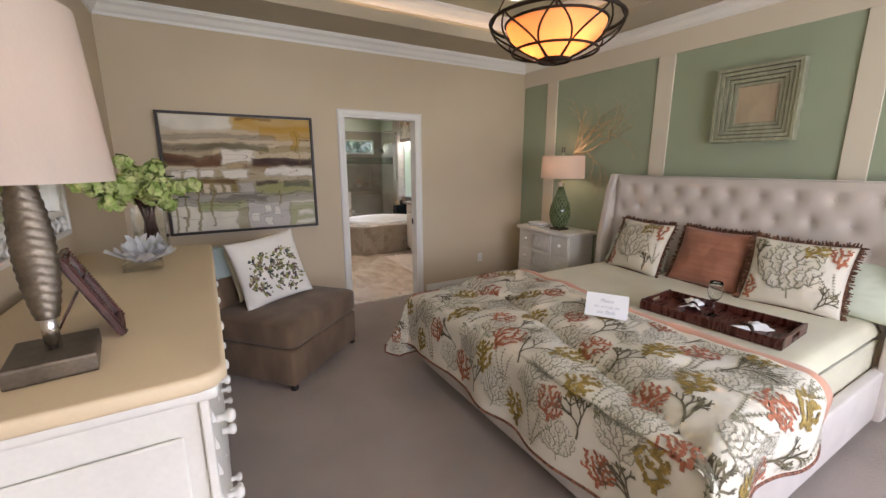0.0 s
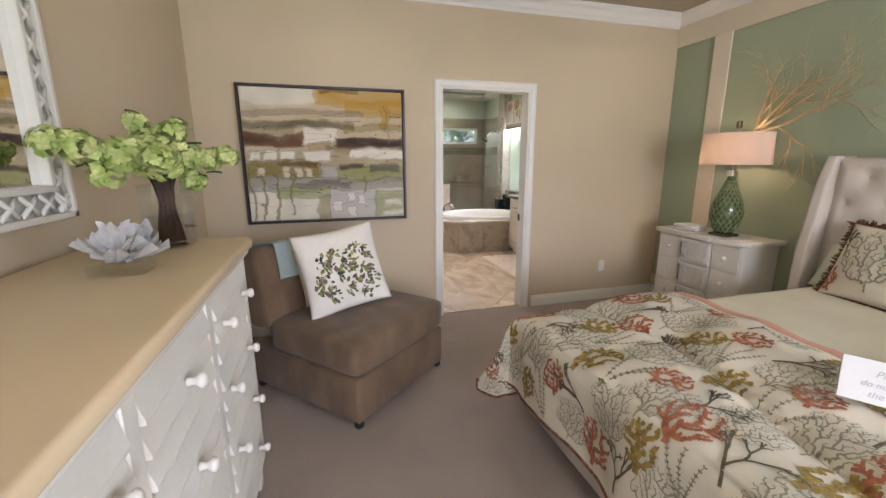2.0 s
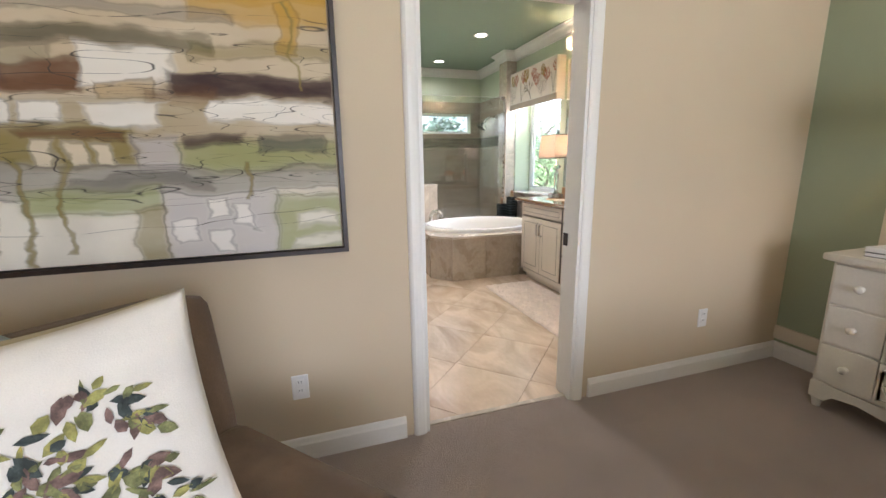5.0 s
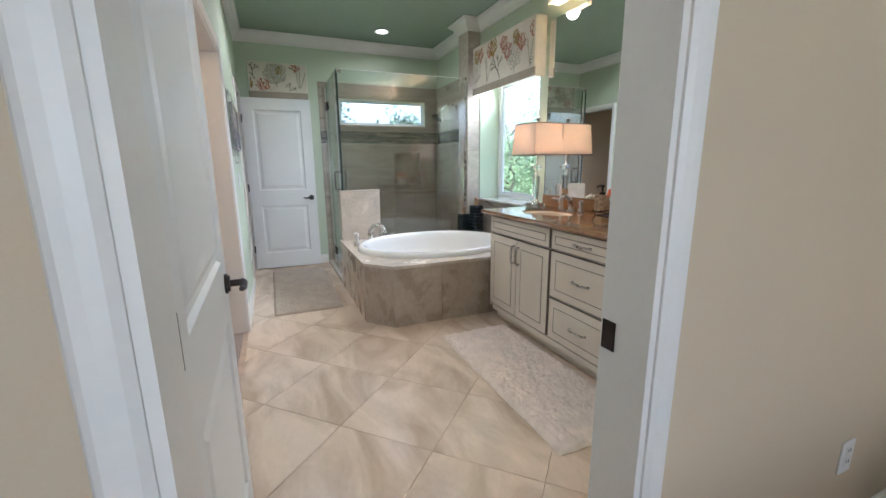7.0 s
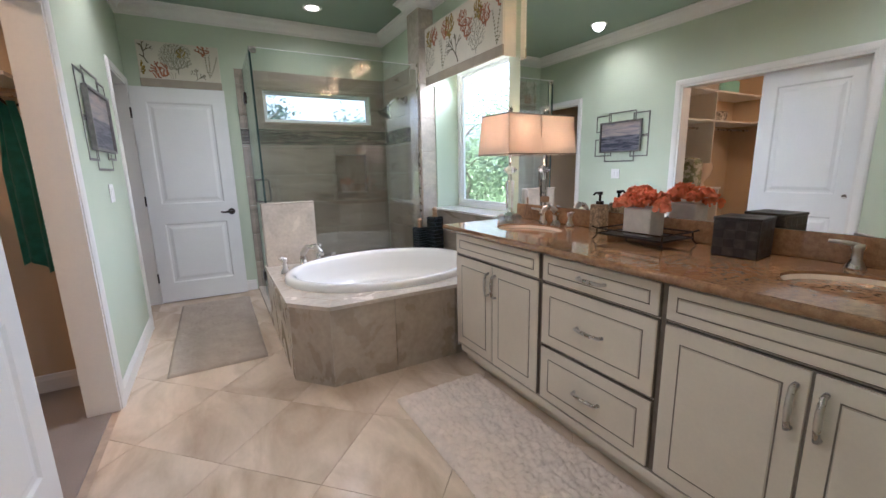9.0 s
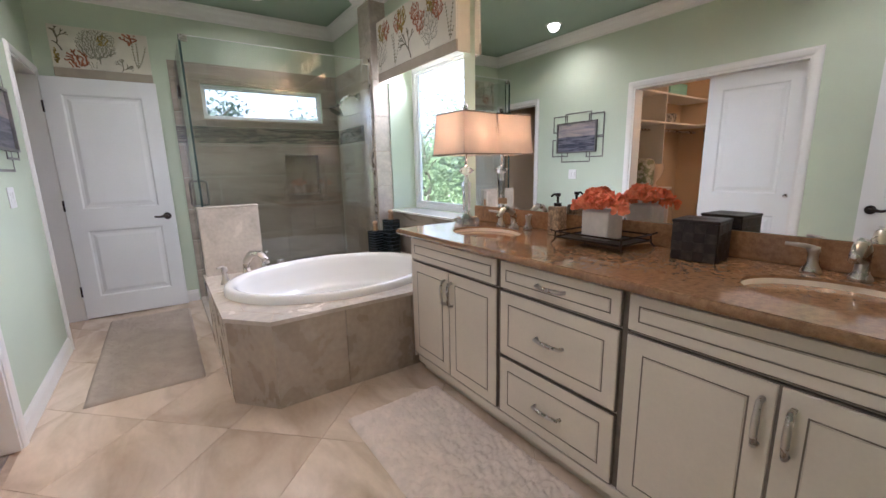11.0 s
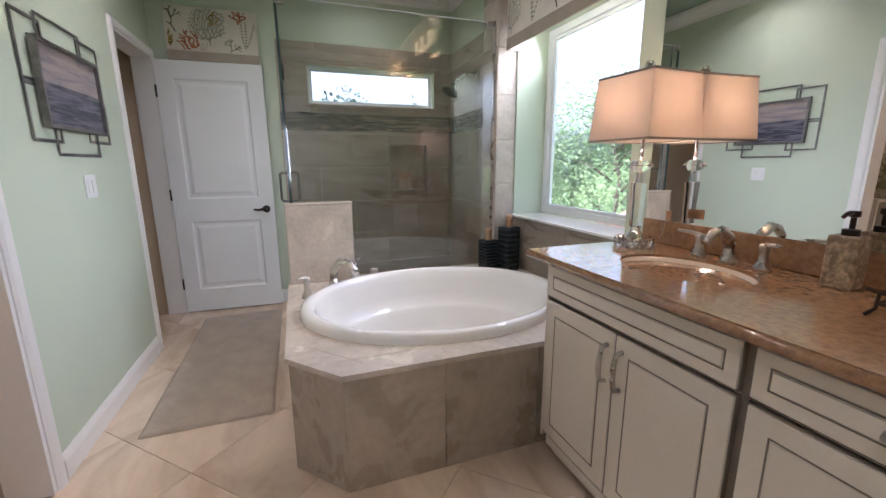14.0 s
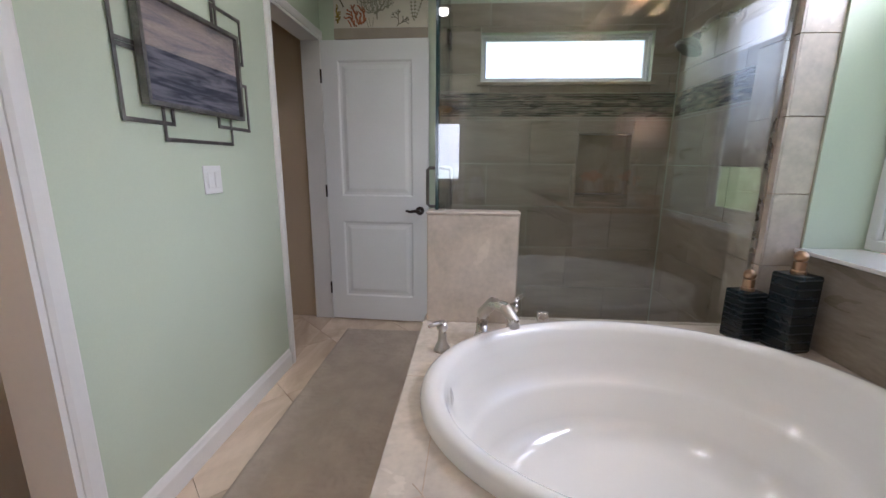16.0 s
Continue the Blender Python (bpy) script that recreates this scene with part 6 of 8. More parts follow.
def slab_with_holes(x0, y0, x1, y1, z0, z1, holes, rx, ry):
    """A counter slab with oval sink cut-outs, built from square cells that each hold one cut-out."""
    bm = bmesh.new()
    ys = sorted({y0, y1, *[v for c in holes for v in (c[1] - ry - 0.05, c[1] + ry + 0.05)]})
    for a, b in zip(ys, ys[1:]):
        hole = next((c for c in holes if a < c[1] < b), None)
        if not hole:
            box(bm, x0, a, z0, x1, b, z1)
            continue
        n = 48
        for z, flip in ((z1, False), (z0, True)):
            inner = [(hole[0] + rx * math.cos(2 * math.pi * i / n), hole[1] + ry * math.sin(2 * math.pi * i / n)) for i in range(n)]
            outer = []
            for px, py in inner:
                dx, dy = px - hole[0], py - hole[1]
                k = min(((x1 if dx > 0 else x0) - hole[0]) / dx if abs(dx) > 1e-6 else 9e9, ((b if dy > 0 else a) - hole[1]) / dy if abs(dy) > 1e-6 else 9e9)
                outer.append((hole[0] + dx * k, hole[1] + dy * k))
            for cx_ in (x0, x1):
                for cy_ in (a, b):
                    j = min(range(n), key=lambda i: (outer[i][0] - cx_) ** 2 + (outer[i][1] - cy_) ** 2)
                    outer[j] = (cx_, cy_)
            vi, vo = [bm.verts.new((*p, z)) for p in inner], [bm.verts.new((*p, z)) for p in outer]
            for i in range(n):
                q = (vi[i], vi[(i + 1) % n], vo[(i + 1) % n], vo[i])
                bm.faces.new(q if not flip else q[::-1])
            if z == z1:
                top_i, top_o = vi, vo
            else:
                for i in range(n):
                    j = (i + 1) % n
                    bm.faces.new((top_i[i], vi[i], vi[j], top_i[j]))
                    for e in (x0, x1):
                        if abs(outer[i][0] - e) < 1e-4 and abs(outer[j][0] - e) < 1e-4:
                            bm.faces.new((top_o[i], top_o[j], vo[j], vo[i]))
    bmesh.ops.remove_doubles(bm, verts=bm.verts[:], dist=1e-5)
    bmesh.ops.recalc_face_normals(bm, faces=bm.faces[:])
    return bm


ctop = thing("countertop", 3.2, 5.25, 0.86, "polished brown granite countertop with two sink cut-outs", "countertop")
bm = slab_with_holes(2.995, 4.176, 3.617, 6.478, 0.875, 0.90, SINKS, 0.168, 0.22)
bmesh.ops.translate(bm, vec=(-3.2, -5.25, -0.86), verts=bm.verts[:])
part("slab", bm, M_STONE, ctop)
part("edge_roll", tube(bmesh.new(), [(3.002 - 3.2, 4.178 - 5.25, 0.022), (3.002 - 3.2, 6.471 - 5.25, 0.022), (3.61 - 3.2, 6.471 - 5.25, 0.022)], 0.0165, 10), M_STONE, ctop, smooth=True)
part("edge_lip", boxed(3.012 - 3.2, 4.178 - 5.25, 0.0, 3.61 - 3.2, 6.455 - 5.25, 0.0145, 0.002), M_STONE, ctop)
splash = thing("backsplash", 3.61, 5.25, 0.901, "low brown granite backsplash behind the counter", "backsplash")
part("strip", boxed(-0.012, 4.176 - 5.25, 0.0, 0.008, 6.47 - 5.25, 0.10, 0.002), M_STONE, splash)
for sx_, sy_ in SINKS:
    sk = thing("sink_basin", sx_, sy_, 0.87, "bisque oval undermount sink basin", "sink", group="vanity sinks")
    part("basin", lathe(bmesh.new(), [(1.06, 0.004), (1.0, 0.004), (0.998, 0.021), (0.985, 0.021), (0.965, -0.03), (0.86, -0.09), (0.6, -0.135), (0.2, -0.148), (0.0, -0.150), (0.0, -0.158), (0.25, -0.156), (0.66, -0.142), (0.92, -0.09), (1.03, -0.03), (1.06, 0.004)], 40, 0, 0, 0.168, 0.22), M_BISQ, sk, smooth=True)
    part("drain", lathe(bmesh.new(), [(0, 0), (0.022, 0), (0.024, 0.003), (0, 0.004)], 20, 0, 0), M_NICKEL, sk).matrix_basis = pose(0.0, 0.0, -0.148)
    fx = 3.53
    fc = thing("faucet", fx, sy_, 0.90, "brushed nickel widespread basin faucet", "faucet", group="vanity faucets", size=1.08)
    bm = bmesh.new()
    lathe(bm, [(0, 0), (0.028, 0), (0.026, 0.008), (0.018, 0.02), (0.015, 0.05), (0.017, 0.07), (0, 0.07)], 20)
    tube(bm, [(0.0, 0, 0.05), (-0.01, 0, 0.085), (-0.045, 0, 0.108), (-0.085, 0, 0.100), (-0.115, 0, 0.070)], [0.016, 0.017, 0.016, 0.015, 0.013], 12)
    part("spout", bm, M_NICKEL, fc, smooth=True)
    for s in (-1, 1):
        bm = bmesh.new()
        lathe(bm, [(0, 0), (0.026, 0), (0.024, 0.008), (0.014, 0.03), (0.012, 0.055), (0.016, 0.066), (0.014, 0.078), (0, 0.08)], 20, 0, s * 0.105)
        tube(bm, [(0, s * 0.105, 0.074), (-0.02, s * 0.125, 0.082), (-0.035, s * 0.165, 0.086)], [0.008, 0.007, 0.005], 8)
        part("handle", bm, M_NICKEL, fc, smooth=True)

# mirror over the vanity
vm = thing("vanity_mirror", 3.612, 5.21, 1.002, "large frameless wall mirror above the vanity", "mirror")
part("mirror_sheet", boxed(-0.006, 4.185 - 5.21, 0.0, 0.0, 6.465 - 5.21, 1.395), M_MIRROR, vm)

# vanity lights above the mirror
M_FROST = shade_cloth("frosted_glass", (0.95, 0.88, 0.78))
for yc in (6.02, 4.60):
    vl = thing("vanity_light", WX1, yc, 2.56, "bronze bar light with square frosted shades, lit", "wall light", group="lights above the mirror")
    part("back_plate", boxed(-0.025, -0.20, -0.03, 0.0, 0.20, 0.05, 0.004), M_BRONZE, vl)
    for y in (-0.22, 0.0, 0.22):
        part("arm", tube(bmesh.new(), [(-0.02, y * 0.8, 0.01), (-0.10, y, 0.03), (-0.12, y, 0.0)], 0.008, 8), M_BRONZE, vl, smooth=True)
        bm = bmesh.new()
        for q in ((-0.17, y - 0.055, -0.07, y - 0.051), (-0.17, y + 0.051, -0.07, y + 0.055), (-0.17, y - 0.051, -0.166, y + 0.051), (-0.074, y - 0.051, -0.07, y + 0.051)):
            box(bm, q[0], q[1], -0.115, q[2], q[3], -0.005)
        part("shade", bm, M_FROST, vl, "square frosted glass shade")
        bulb(vl, -0.065, -0.12, y, 0.022, 230)

# counter things
lamp2 = thing("table_lamp", 3.455, 6.375, 0.90, "crystal column table lamp with square cream shade, lit", "table lamp", rz=4, size=1.09)
M_CRYS = glass("crystal", (0.98, 0.98, 0.98), 0.0, 1.5)
for k in range(10):
    a = 2 * math.pi * k / 10
    bm = bmesh.new()
    bmesh.ops.create_icosphere(bm, subdivisions=1, radius=0.022, matrix=Matrix.Translation((0.058 * math.cos(a), 0.058 * math.sin(a), 0.018)))
    part("crystal_bead", bm, M_CRYS, lamp2, "cut crystal bead")
part("collar", lathe(bmesh.new(), [(0, 0.0), (0.045, 0.0), (0.045, 0.02), (0.030, 0.045), (0.018, 0.06), (0.016, 0.075), (0, 0.075)], 24), M_CHROME, lamp2, smooth=40)
bm = bmesh.new()
prism(bm, [(0.022 * math.cos(k * math.pi / 3), 0.022 * math.sin(k * math.pi / 3)) for k in range(6)], 0.075, 0.245, "z", 0.002, 1)
for v in bm.verts:
    if v.co.z > 0.2:
        v.co.x *= 1.3
        v.co.y *= 1.3
part("crystal_column", bm, M_CRYS, lamp2)
part("collar", lathe(bmesh.new(), [(0, 0.245), (0.016, 0.245), (0.012, 0.27), (0.014, 0.285), (0, 0.285)], 20), M_CHROME, lamp2, smooth=40)
bm = bmesh.new()
lathe(bm, [(0, 0.285), (0.022, 0.288), (0.046, 0.308), (0.022, 0.328), (0, 0.332)], 8)
part("crystal_ball", bm, M_CRYS, lamp2)
part("rod", tube(bmesh.new(), [(0, 0, 0.33), (0, 0, 0.67)], 0.007, 10), M_CHROME, lamp2, smooth=True)
bm = bmesh.new()
lo, hi, t = 0.136, 0.120, 0.003
z0, z1 = 0.40, 0.625
for s in range(4):
    a0, a1 = math.pi / 4 + s * math.pi / 2, math.pi / 4 + (s + 1) * math.pi / 2
    q = [((lo - d) * 1.414 * math.cos(a), (lo - d) * 1.414 * math.sin(a), z0) for a in (a0, a1) for d in (0, t)] + [((hi - d) * 1.414 * math.cos(a), (hi - d) * 1.414 * math.sin(a), z1) for a in (a0, a1) for d in (0, t)]
    v = [bm.verts.new(p) for p in q]
    for f in ((0, 2, 6, 4), (1, 5, 7, 3), (0, 1, 3, 2), (4, 6, 7, 5)):
        bm.faces.new([v[i] for i in f])
bmesh.ops.remove_doubles(bm, verts=bm.verts[:], dist=1e-4)
part("shade", bm, M_SHADE, lamp2, "square cream linen shade")
M_BIND = mat("taupe_binding", (0.34, 0.29, 0.24), 0.8, var=0.1, bump=0)
for h, z in ((lo, z0), (hi, z1)):
    c = [(h * 1.414 * math.cos(math.pi / 4 + k * math.pi / 2), h * 1.414 * math.sin(math.pi / 4 + k * math.pi / 2), z) for k in range(4)]
    part("binding", tube(bmesh.new(), c, 0.004, 6, True), M_BIND, lamp2, "taupe fabric binding")
part("finial", lathe(bmesh.new(), [(0, 0.645), (0.012, 0.65), (0.016, 0.665), (0.010, 0.68), (0, 0.683)], 12), M_CRYS, lamp2)
bulb(lamp2, 0.52, strength=110)
tag = thing("price_tag", 3.53, 6.28, 0.985, "tan paper tag on a thin lamp cord", "tag", rz=-30)
part("card", boxed(-0.002, -0.03, 0.03, 0.0, 0.03, 0.07), mat("kraft_tag", (0.50, 0.30, 0.16), 0.8, var=0.05, bump=0), tag)
part("cord", tube(bmesh.new(), [(0, 0.09, -0.065), (0.0, 0.05, -0.01), (0, 0.0, 0.05)], 0.003, 6), M_CLEAR, tag)

soap = thing("soap_dispenser", 3.53, 5.70, 0.90, "gold-textured soap dispenser with dark pump", "soap dispenser", size=1.1)
part("bottle", boxed(-0.032, -0.032, 0, 0.032, 0.032, 0.135, 0.006, 2), mat("hammered_gold", (0.58, 0.42, 0.25), 0.5, metal=0.1, var=0.25, scale=60, fine=120, bump=0.6, dist=0.004), soap)
bm = bmesh.new()
lathe(bm, [(0, 0.135), (0.018, 0.135), (0.018, 0.15), (0.006, 0.152), (0.006, 0.18), (0.012, 0.182), (0.012, 0.196), (0, 0.197)], 16)
tube(bm, [(0, 0, 0.190), (-0.03, 0.0, 0.192), (-0.045, 0, 0.183)], 0.005, 8)
part("pump", bm, M_BRONZE, soap, "dark bronze pump", smooth=40)

rack = thing("wire_tray", 3.43, 5.37, 0.90, "dark wrought iron tray with curled feet", "tray", size=1.1)
bm = bmesh.new()
for a, b in (((-0.10, -0.15), (0.10, -0.15)), ((0.10, -0.15), (0.10, 0.15)), ((0.10, 0.15), (-0.10, 0.15)), ((-0.10, 0.15), (-0.10, -0.15))):
    tube(bm, [(*a, 0.03), (*b, 0.03)], 0.004, 6)
    tube(bm, [(*a, 0.052), (*b, 0.052)], 0.004, 6)
for x in (-0.10, 0.10):
    for y in (-0.15, 0.15):
        sx_, sy_ = (1 if x > 0 else -1), (1 if y > 0 else -1)
        tube(bm, [(x + sx_ * 0.012, y + sy_ * 0.012, 0.004), (x + sx_ * 0.004, y, 0.02), (x, y, 0.052), (x + sx_ * 0.016, y + sy_ * 0.016, 0.060)], 0.004, 6)
part("wire_frame", bm, M_IRON, rack, smooth=True)
part("plate", boxed(-0.10, -0.15, 0.026, 0.10, 0.15, 0.030), M_BRONZE, rack)
pot = thing("rose_pot", 3.43, 5.37, 0.9335, "orange roses in a square white pot", "flower pot", size=1.12)
part("pot", boxed(-0.05, -0.06, 0, 0.05, 0.06, 0.115, 0.008, 2), mat("white_ceramic", (0.74, 0.68, 0.62), 0.5, var=0.05, scale=20, fine=90, bump=0.1), pot)
M_ROSE = mat("coral_orange_petal", (0.95, 0.34, 0.17), 0.6, var=0.15, scale=30, fine=90, bump=0.1, c2=(0.90, 0.24, 0.11))
rng = random.Random(3)
for cx_, cy_, cz_ in ((0, 0, 0.165), (0.0, 0.085, 0.145), (0.0, -0.085, 0.145), (0.065, 0.04, 0.145), (-0.065, 0.04, 0.14), (0.06, -0.05, 0.14), (-0.06, -0.05, 0.145), (-0.075, 0.0, 0.125), (0.0, 0.05, 0.17), (-0.03, 0.11, 0.12), (-0.03, -0.11, 0.12)):
    bm = bmesh.new()
    for k in range(46):
        f = k / 45
        d = Vector((rng.gauss(0, 1), rng.gauss(0, 1), abs(rng.gauss(0, 0.9)) + 0.9 - 1.2 * f)).normalized()
        r = 0.010 + 0.022 * f
        c = Vector((cx_ * 0.72, cy_ * 0.80, cz_)) + d * r
        e1 = d.cross(Vector((rng.gauss(0, 1), rng.gauss(0, 1), rng.gauss(0, 1)))).normalized()
        e2 = (d.cross(e1) * 0.75 + d * 0.65).normalized()
        w = 0.009 + 0.009 * f

        def pet(u, v, c=c, d=d, e1=e1, e2=e2, w=w, k=k):
            q = (2 * u - 1) * math.sqrt(max(0.04, 1 - (1.6 * v - 0.8) ** 2))
            return c + e1 * w * q + e2 * w * 1.3 * (v - 0.4) + d * (0.30 * w * q * q + 0.14 * w * math.sin(u * 9 + k) * v)

        sheet(bm, pet, 5, 4)
    part("rose", bm, M_ROSE, pot, "ruffled coral orange rose", smooth=True, kind="stuff")

tis = thing("tissue_box", 3.48, 4.985, 0.90, "dark brown checkered square tissue box", "tissue box", rz=6, size=1.1)
M_CHK = [mat("dark_bark", (0.028, 0.017, 0.013), 0.4, var=0.3, scale=40, fine=120, bump=0.2), mat("grey_bark", (0.075, 0.055, 0.045), 0.5, var=0.3, scale=40, fine=120, bump=0.2)]
part("body", boxed(-0.068, -0.068, 0, 0.068, 0.068, 0.128, 0.003), M_CHK[0], tis)
for f in range(4):
    for i in range(4):
        for j in range(4):
            bm = boxed(-0.066 + i * 0.033, -0.0695, 0.004 + j * 0.031, -0.066 + (i + 1) * 0.033 - 0.001, -0.068, 0.004 + (j + 1) * 0.031 - 0.001)
            ob = part("veneer_square", bm, M_CHK[(i + j) % 2], tis)
            ob.matrix_basis = pose(0, 0, 0, 0, 0, 90 * f)
part("lid", boxed(-0.071, -0.071, 0.128, 0.071, 0.071, 0.138, 0.002), M_CHK[0], tis)
part("slot", lathe(bmesh.new(), [(0, 0.1385), (0.045, 0.1385), (0.045, 0.139), (0, 0.139)], 24, 0, 0, 0.45, 1.0), M_DARK, tis)

# ---- tub ----
deck = thing("tub_surround", 2.7, 6.95, 0, "stone tiled tub surround with a pale deck and clipped corner", "tub surround")
DECK = [(2.018, 6.645), (2.212, 6.425), (3.04, 6.425), (3.617, 6.425), (3.617, 7.79), (2.018, 7.79)]
DZ = 0.50
TC, TRX, TRY = (2.815, 7.10), 0.735, 0.565
bm = bmesh.new()
n = 96
inner = [(TC[0] + (TRX - 0.03) * math.cos(2 * math.pi * i / n), TC[1] + (TRY - 0.03) * math.sin(2 * math.pi * i / n)) for i in range(n)]


def to_edge(px, py, grow=0.0):
    """Where a ray from the tub's middle leaves the deck's outline."""
    best = None
    dx, dy = px - TC[0], py - TC[1]
    for (ax, ay), (bx, by) in zip(DECK, DECK[1:] + DECK[:1]):
        ex, ey = bx - ax, by - ay
        den = dx * ey - dy * ex
        if abs(den) < 1e-9:
            continue
        k = ((ax - TC[0]) * ey - (ay - TC[1]) * ex) / den
        s = ((ax - TC[0]) * dy - (ay - TC[1]) * dx) / den
        if k > 0 and -1e-6 <= s <= 1 + 1e-6 and (best is None or k < best):
            best = k
    return (TC[0] + dx * best, TC[1] + dy * best)


outer = [to_edge(*p) for p in inner]
for c in DECK:
    j = min(range(n), key=lambda i: (outer[i][0] - c[0]) ** 2 + (outer[i][1] - c[1]) ** 2)
    outer[j] = c
for z in (DZ, DZ - 0.023):
    vi, vo = [bm.verts.new((p[0] - 2.7, p[1] - 6.95, z)) for p in inner], [bm.verts.new((p[0] - 2.7, p[1] - 6.95, z)) for p in outer]
    for i in range(n):
        j = (i + 1) % n
        bm.faces.new((vi[i], vi[j], vo[j], vo[i]))
    if z == DZ:
        ti, to = vi, vo
    else:
        for i in range(n):
            j = (i + 1) % n
            bm.faces.new((ti[i], vi[i], vi[j], ti[j]))
            bm.faces.new((to[i], to[j], vo[j], vo[i]))
bmesh.ops.recalc_face_normals(bm, faces=bm.faces[:])
part("deck_slab", bm, M_DECK, deck, "pale stone deck")


def upright_tiles(parent, a, b, z0, z1, cuts, material, name="tile", depth=0.012, gap=0.003):
    """Tiles standing on the line a to b; cuts are shares of its length."""
    a, b = Vector(a), Vector(b)
    d = (b - a).normalized()
    nrm = Vector((d.y, -d.x))
    ln = (b - a).length
    for s, e in zip(cuts, cuts[1:]):
        p, q = a + d * (ln * s + gap / 2), a + d * (ln * e - gap / 2)
        bm = bmesh.new()
        prism(bm, [(p.x, p.y), (q.x, q.y), (q.x - nrm.x * depth, q.y - nrm.y * depth), (p.x - nrm.x * depth, p.y - nrm.y * depth)], z0, z1)
        part(name, bm, material, parent)


L2 = lambda p: (p[0] - 2.7, p[1] - 6.95)  # noqa: E731
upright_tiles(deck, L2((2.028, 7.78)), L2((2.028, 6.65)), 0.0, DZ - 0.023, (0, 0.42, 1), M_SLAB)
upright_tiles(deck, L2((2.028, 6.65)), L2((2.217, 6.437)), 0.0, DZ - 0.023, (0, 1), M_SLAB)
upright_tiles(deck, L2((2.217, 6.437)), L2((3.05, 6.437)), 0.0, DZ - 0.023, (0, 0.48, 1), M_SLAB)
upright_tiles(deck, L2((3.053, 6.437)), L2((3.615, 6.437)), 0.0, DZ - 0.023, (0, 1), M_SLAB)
bm = bmesh.new()
for a, b in (((2.02, 6.648), (2.214, 6.429)), ((2.214, 6.429), (3.04, 6.429))):
    d = Vector(b) - Vector(a)
    k = Vector((-d.y, d.x)).normalized()
    for off in (0.115,):
        p, q = Vector(a) + k * off, Vector(b) + k * off
        tube(bm, [(p.x - 2.7, p.y - 6.95, DZ - 0.0012), (q.x - 2.7, q.y - 6.95, DZ - 0.0012)], 0.0022, 6)
for p, q in (((2.214, 6.429), (2.27, 6.60)), ((2.63, 6.429), (2.63, 6.545)), ((2.95, 6.429), (2.95, 6.545)), ((2.02, 6.648), (2.135, 6.69)), ((2.02, 7.2), (2.13, 7.2)), ((2.132, 6.69), (2.132, 7.7))):
    tube(bm, [(p[0] - 2.7, p[1] - 6.95, DZ - 0.0012), (q[0] - 2.7, q[1] - 6.95, DZ - 0.0012)], 0.0022, 6)
part("joints", bm, M_GROUT, deck, "thin deck joints")

tub = thing("bathtub", TC[0], TC[1], DZ, "white oval drop-in bathtub with a rolled rim", "bathtub")
prof_t = [(1.0, 0.0), (1.0, 0.02), (0.992, 0.038), (0.975, 0.048), (0.945, 0.05), (0.915, 0.042), (0.895, 0.02), (0.885, -0.03), (0.865, -0.12), (0.84, -0.17), (0.80, -0.19), (0.775, -0.21), (0.74, -0.33), (0.68, -0.385), (0.5, -0.405), (0.0, -0.41)]
part("shell", lathe(bmesh.new(), prof_t, 96, 0, 0, TRX, TRY), M_PORC, tub, smooth=True)
part("overflow", lathe(bmesh.new(), [(0, 0), (0.028, 0), (0.03, 0.006), (0.012, 0.012), (0, 0.012)], 20), M_CHROME, tub, "chrome overflow cover", smooth=40).matrix_basis = pose(-0.645, 0.06, -0.05, 0, 82, 0)
tf = thing("tub_filler", 2.285, 7.53, DZ, "brushed nickel deck-mounted tub filler", "faucet", rz=-45, size=1.18)
bm = bmesh.new()
lathe(bm, [(0, 0), (0.032, 0), (0.03, 0.01), (0.022, 0.025), (0.02, 0.06), (0, 0.06)], 20)
tube(bm, [(0, 0, 0.05), (0.005, 0, 0.10), (0.045, 0, 0.145), (0.10, 0, 0.145), (0.14, 0, 0.110), (0.145, 0, 0.085)], [0.02, 0.021, 0.021, 0.020, 0.018, 0.017], 14)
part("spout", bm, M_NICKEL, tf, smooth=True)
for dx, dy in ((-0.02, -0.17), (0.02, 0.15)):
    bm = bmesh.new()
    lathe(bm, [(0, 0), (0.028, 0), (0.026, 0.01), (0.015, 0.035), (0.013, 0.065), (0.019, 0.08), (0.016, 0.10), (0, 0.104)], 20, dx, dy)
    s = -1 if dy < 0 else 1
    tube(bm, [(dx, dy, 0.098), (dx - 0.01 * s, dy + 0.03 * s, 0.108), (dx - 0.02 * s, dy + 0.075 * s, 0.112)], [0.009, 0.008, 0.006], 8)
    part("handle", bm, M_NICKEL, tf, smooth=True)
